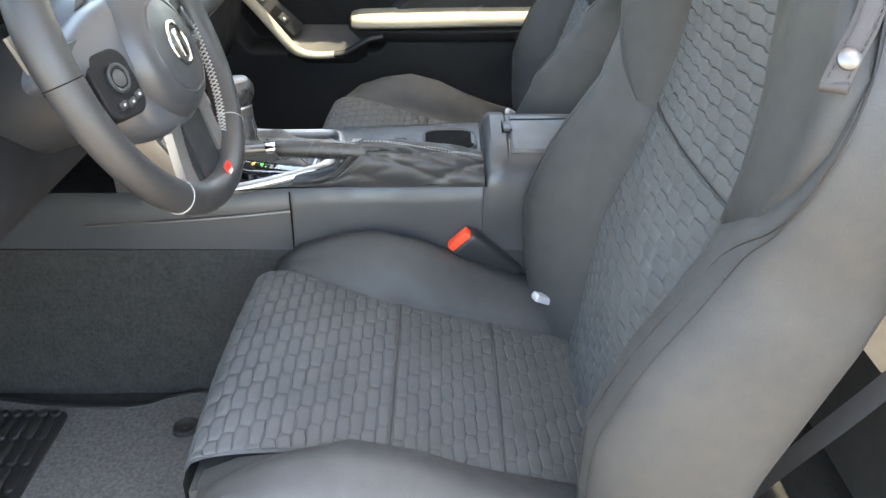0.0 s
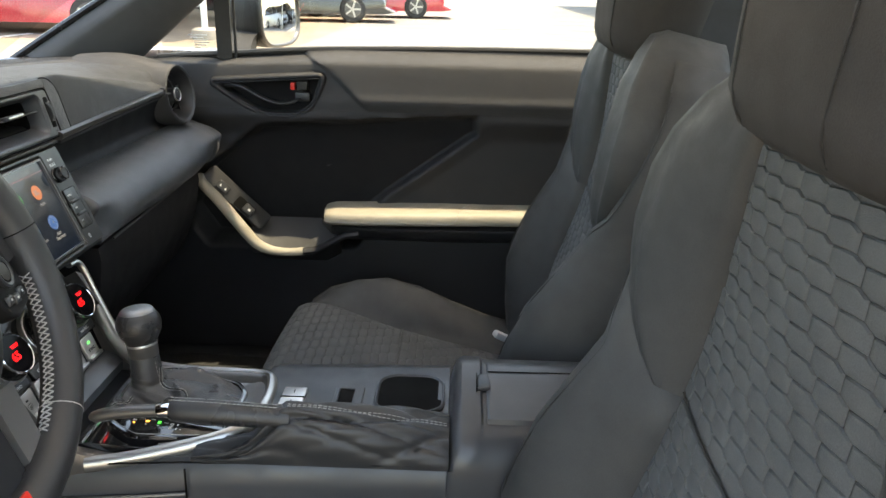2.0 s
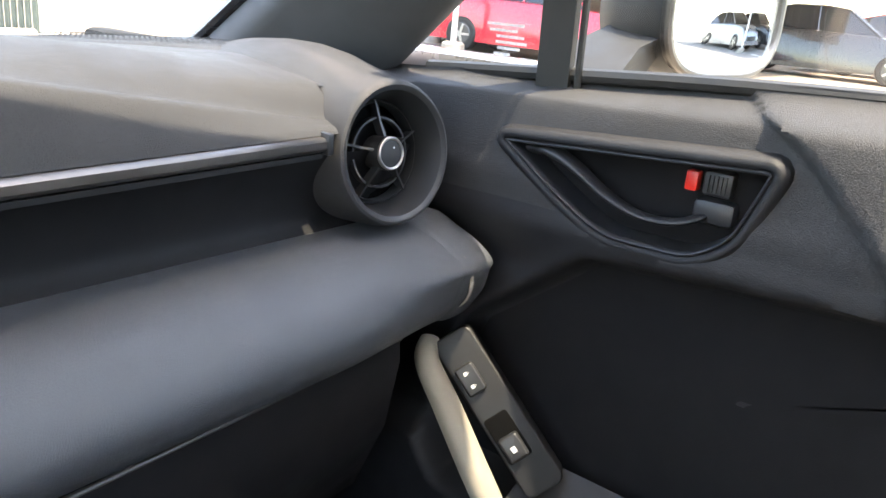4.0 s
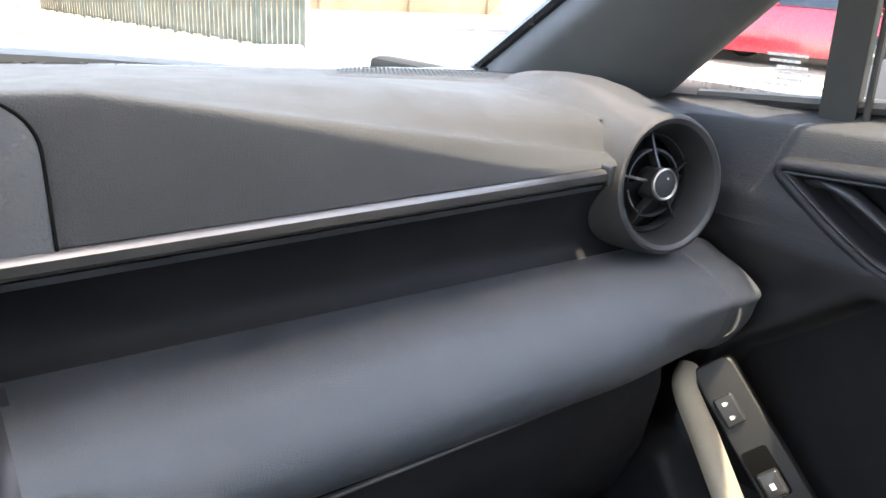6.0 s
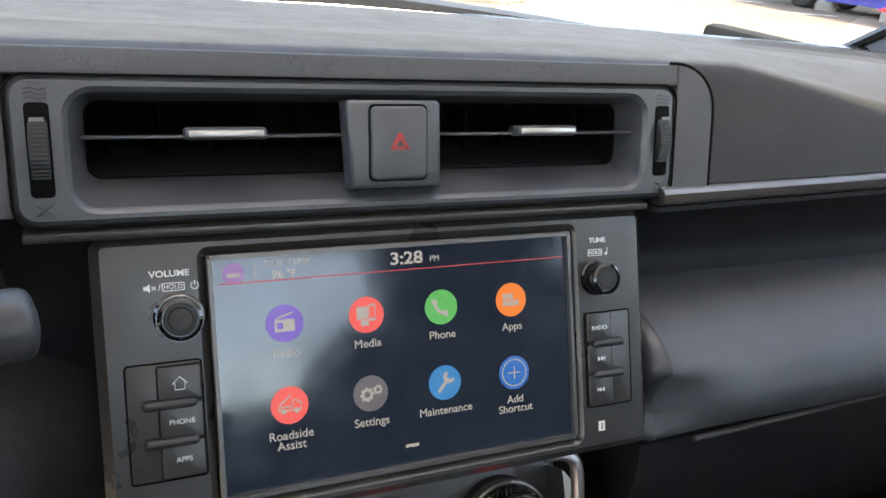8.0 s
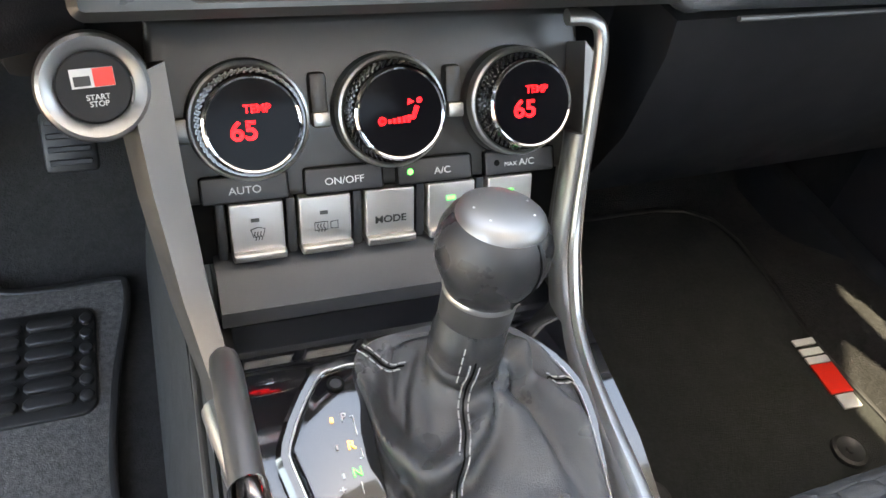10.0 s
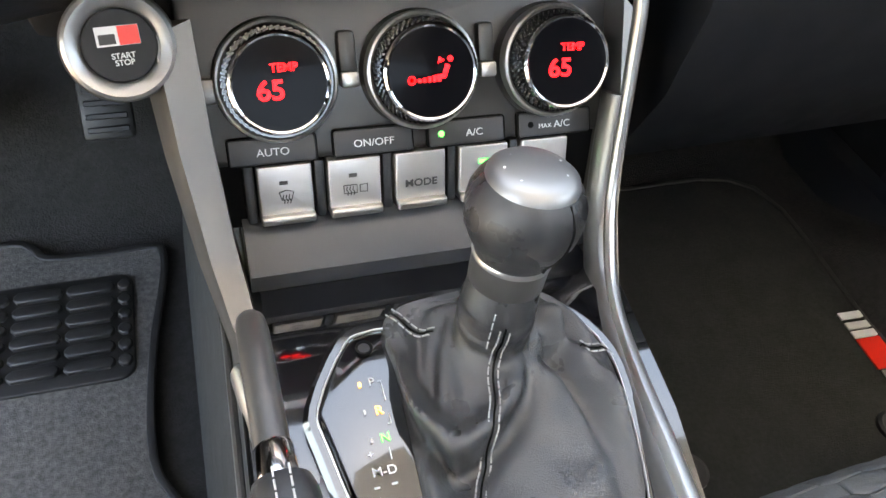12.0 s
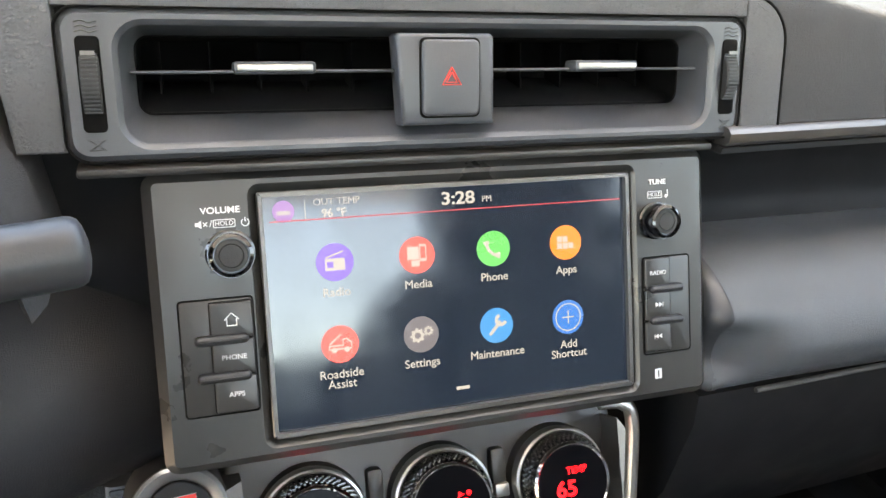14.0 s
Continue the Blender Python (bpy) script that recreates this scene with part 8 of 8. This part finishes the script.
M_WHEELRIM = material("dark_alloy", (0.10, 0.10, 0.10), 0.4, metal=0.7)
M_TAIL = material("red_lamp_lens", (0.35, 0.01, 0.01), 0.15)
M_BLUE = material("blue_car_paint", (0.018, 0.035, 0.36), 0.25, coat=1.0, vary=0.05)
M_REDCAR = material("red_car_paint", (0.45, 0.012, 0.03), 0.25, coat=1.0, vary=0.05)
M_SILVERCAR = material("grey_car_paint", (0.30, 0.31, 0.32), 0.3, metal=0.5, coat=0.8)
M_DARKCAR = material("black_car_paint", (0.02, 0.02, 0.022), 0.25, coat=0.9)
M_POLE = material("white_painted_steel", (0.72, 0.70, 0.66), 0.5, vary=0.08)
M_BASE = material("concrete_footing", (0.30, 0.27, 0.23), 0.9, grain=0.4, grain_size=0.02)
M_WALL = material("tan_block_wall", (0.34, 0.245, 0.165), 0.9, grain=0.4, grain_size=0.05, vary=0.18, vary_size=0.8)
M_SLAT = material("dark_green_fence_slats", (0.10, 0.12, 0.10), 0.7, vary=0.3, vary_size=0.3)
M_STEEL = material("galvanised_steel", (0.45, 0.45, 0.44), 0.45, metal=0.6)
M_LEAF = material("sunlit_leaves", (0.16, 0.24, 0.05), 0.7, vary=0.5, vary_size=0.3)
M_TRUNK = material("bark", (0.16, 0.12, 0.08), 0.9, grain=0.6, grain_size=0.03)
M_CANOPY = material("cream_shade_cloth", (0.62, 0.56, 0.44), 0.8, vary=0.1, vary_size=0.8)
M_KERB = material("pale_kerb", (0.50, 0.43, 0.34), 0.9, grain=0.4, grain_size=0.02)
M_DIRT = material("dry_earth", (0.33, 0.24, 0.16), 0.95, grain=0.5, grain_size=0.04, vary=0.3, vary_size=0.7)

G0 = GROUND
car("parked_car", (15.0, 11.6, G0), -80, M_BLUE, "blue saloon parked under a canopy")
car("parked_car", (13.8, 7.6, G0), -82, M_REDCAR, "red crossover parked under a canopy", 0.5)
car("parked_car", (19.0, 9.0, G0), -80, M_REDCAR, "red crossover parked in the far row", 0.4)
car("parked_car", (12.0, -9.0, G0), 95, M_SILVERCAR, "grey crossover parked under a canopy", 0.6)
car("parked_car", (15.0, -8.6, G0), 95, M_DARKCAR, "black crossover parked under a canopy", 0.6)
car("parked_car", (20.0, 3.8, G0), -84, M_DARKCAR, "black crossover parked in the open", 0.5)
car("parked_car", (23.0, 2.4, G0), -84, M_REDCAR, "red crossover parked in the open", 0.5)

def pole(x, y, h=4.0, r=0.055):
    p = thing("canopy_post", "white steel canopy post in a concrete footing", "post", (x, y, G0), "canopy posts")
    part("shaft", lathe([(r, 0), (r, h)], 14), M_POLE, p, "white steel tube")
    part("footing", lathe([(0.22, 0), (0.22, 0.16), (0.17, 0.20)], 20), M_BASE, p, "concrete footing")
for x, y in ((13.3, 14.6), (14.1, 12.4), (13.9, 10.6), (12.2, 8.7), (12.9, 4.0), (10.5, -6.5), (14.0, -6.2), (18.0, -6.0), (22, -5.5)):
    pole(x, y)

def canopy(x0, x1, y0, y1, z):
    c = thing("shade_canopy", "cream fabric parking canopy on steel posts", "canopy", (0, 0, 0), "parking canopies")
    part("cloth", heightfield(span(x0, x1, 16), span(y0, y1, 12), lambda u, v: (u, v, z + 0.35 * abs(math.sin((u - x0) / (x1 - x0) * math.pi * 3)) - 0.2 * ((v - y0) / (y1 - y0)))), M_CANOPY, c, "cream cloth")
    for y in (y0, (y0 + y1) / 2, y1):
        part("beam", tube([(x0, y, z - 0.05), (x1, y, z - 0.05)], 0.06, 8), M_POLE, c, "steel beam")
    for x in span(x0, x1, 6):
        part("beam", tube([(x, y0, z - 0.05), (x, y1, z - 0.05)], 0.05, 8), M_POLE, c, "steel beam")
canopy(12.4, 30, 3.5, 16, 3.0)
canopy(9.5, 40, -13, -5.8, 2.9)

# fence with slats, open gate frame, kerb, wall, bushes
fence = thing("slatted_fence", "chain-link fence with dark green privacy slats", "fence", (0, 0, 0))
fx0, fy0, fx1, fy1 = 4.95, 9.6, 3.3, 20.0
for k in range(9):
    t = k / 8
    part("fence_post", tube([(fx0 + (fx1 - fx0) * t, fy0 + (fy1 - fy0) * t, G0), (fx0 + (fx1 - fx0) * t, fy0 + (fy1 - fy0) * t, G0 + 2.3)], 0.035, 8), M_STEEL, fence, "steel post")
for k in range(76):
    t = (k + 0.5) / 76
    part("slat", rbox((0.02, 0.115, 0.95 + 0.05 * math.sin(k * 1.7)), (fx0 + (fx1 - fx0) * t - 0.03, fy0 + (fy1 - fy0) * t, G0 + 0.55), 0.0), M_SLAT, fence)
for z in (0.1, 1.1, 2.25):
    part("fence_rail", tube([(fx0, fy0, G0 + z), (fx1, fy1, G0 + z)], 0.025, 8), M_STEEL, fence, "steel rail")
gate = thing("wire_gate", "galvanised steel gate frame in a wire fence", "gate", (0, 0, 0))
for x in (-0.2, 0.4, 2.0, 2.12):
    part("gate_post", tube([(x, 12.6, G0), (x, 12.6, G0 + 2.4)], 0.04, 8), M_STEEL, gate, "steel post")
for z in (0.08, 1.2, 2.35):
    part("gate_rail", tube([(-6, 12.7, G0 + z), (2.1, 12.6, G0 + z)], 0.025, 8), M_STEEL, gate, "steel rail")
kb = tube(smoothed([(-8, 10.6, G0 + 0.05), (0.2, 10.7, G0 + 0.05), (2.2, 10.75, G0 + 0.05), (3.4, 10.0, G0 + 0.05), (5.0, 9.7, G0 + 0.05), (5.6, 10.4, G0 + 0.05)], 6), 0.11, 8)
tagged(part("kerb", kb, M_KERB), "pale concrete kerb round a planted bed", "kerb", kind="structure")
dirt = heightfield(span(-12, 4.6, 14), span(10.8, 26, 14), lambda u, v: (u, v, G0 + 0.02 + 0.05 * noise.noise((u, v, 0))))
tagged(part("planted_bed", dirt, M_DIRT), "dry bare earth behind the fence", "soil", kind="structure")
wall = thing("boundary_wall", "long tan block wall beyond the car park", "wall", (0, 0, 0))
part("wall_body", rbox((60, 0.3, 4.5), (14, 27, G0 + 2.25), 0.02), M_WALL, wall, "tan blockwork")
for k in range(15):
    part("wall_pier", rbox((0.5, 0.42, 4.6), (-14 + 4 * k, 26.9, G0 + 2.3), 0.02), M_WALL, wall, "shallow pier")

def bush(x, y, z, r, n, seed, name="bush", label="sunlit green shrub behind the fence"):
    rnd = random.Random(seed)
    b = thing(name, label, "shrub", (x, y, z), "shrubs")
    for k in range(5):
        a = rnd.uniform(0, 6.28)
        part("stem", tube([(0, 0, 0), (0.3 * r * math.cos(a), 0.3 * r * math.sin(a), r * 0.6), (0.6 * r * math.cos(a), 0.6 * r * math.sin(a), r * 1.1)], [0.05, 0.03, 0.012], 6), M_TRUNK, b)
    bm = bmesh.new()
    for i in range(n):
        th, ph, q = rnd.uniform(0, 6.28), math.acos(rnd.uniform(-0.6, 1)), r * rnd.uniform(0.45, 1.0) * (1 + 0.3 * math.sin(3 * i))
        p = Vector((q * math.sin(ph) * math.cos(th), q * math.sin(ph) * math.sin(th), r * 0.7 + 0.8 * q * math.cos(ph)))
        e = Euler((rnd.uniform(0, 6), rnd.uniform(0, 6), rnd.uniform(0, 6))).to_matrix()
        s = rnd.uniform(0.05, 0.10)
        vs = [bm.verts.new(p + e @ Vector(v) * s) for v in ((-1, 0, 0), (0, -0.45, 0.1), (1, 0, 0), (0, 0.45, 0.1))]
        bm.faces.new(vs)
    tagged(part("leaves", bm, M_LEAF, b, "many small green leaves"), kind="stuff")
for i, (x, y, r) in enumerate(((-2.2, 13.6, 1.6), (-0.6, 14.0, 1.3), (1.1, 17.5, 1.5), (-4.5, 14.2, 1.8), (-7.5, 14.5, 2.0), (2.2, 21.0, 1.7))):
    bush(x, y, G0, r, 1500, 10 + i)
for k in range(7):
    y = 3.2 + 2.0 * k
    tagged(part("bay_line", rbox((4.2, 0.12, 0.006), (11.0, y, G0 + 0.006), 0.0, m=None), M_PAINTLINE), "worn white parking bay line", "road marking", "parking bay lines", "structure")
for k in range(6):
    tagged(part("bay_line", rbox((0.12, 5.0, 0.006), (11 + 2.6 * k, -3.4, G0 + 0.010), 0.0), M_PAINTLINE), "worn white parking bay line", "road marking", "parking bay lines", "structure")
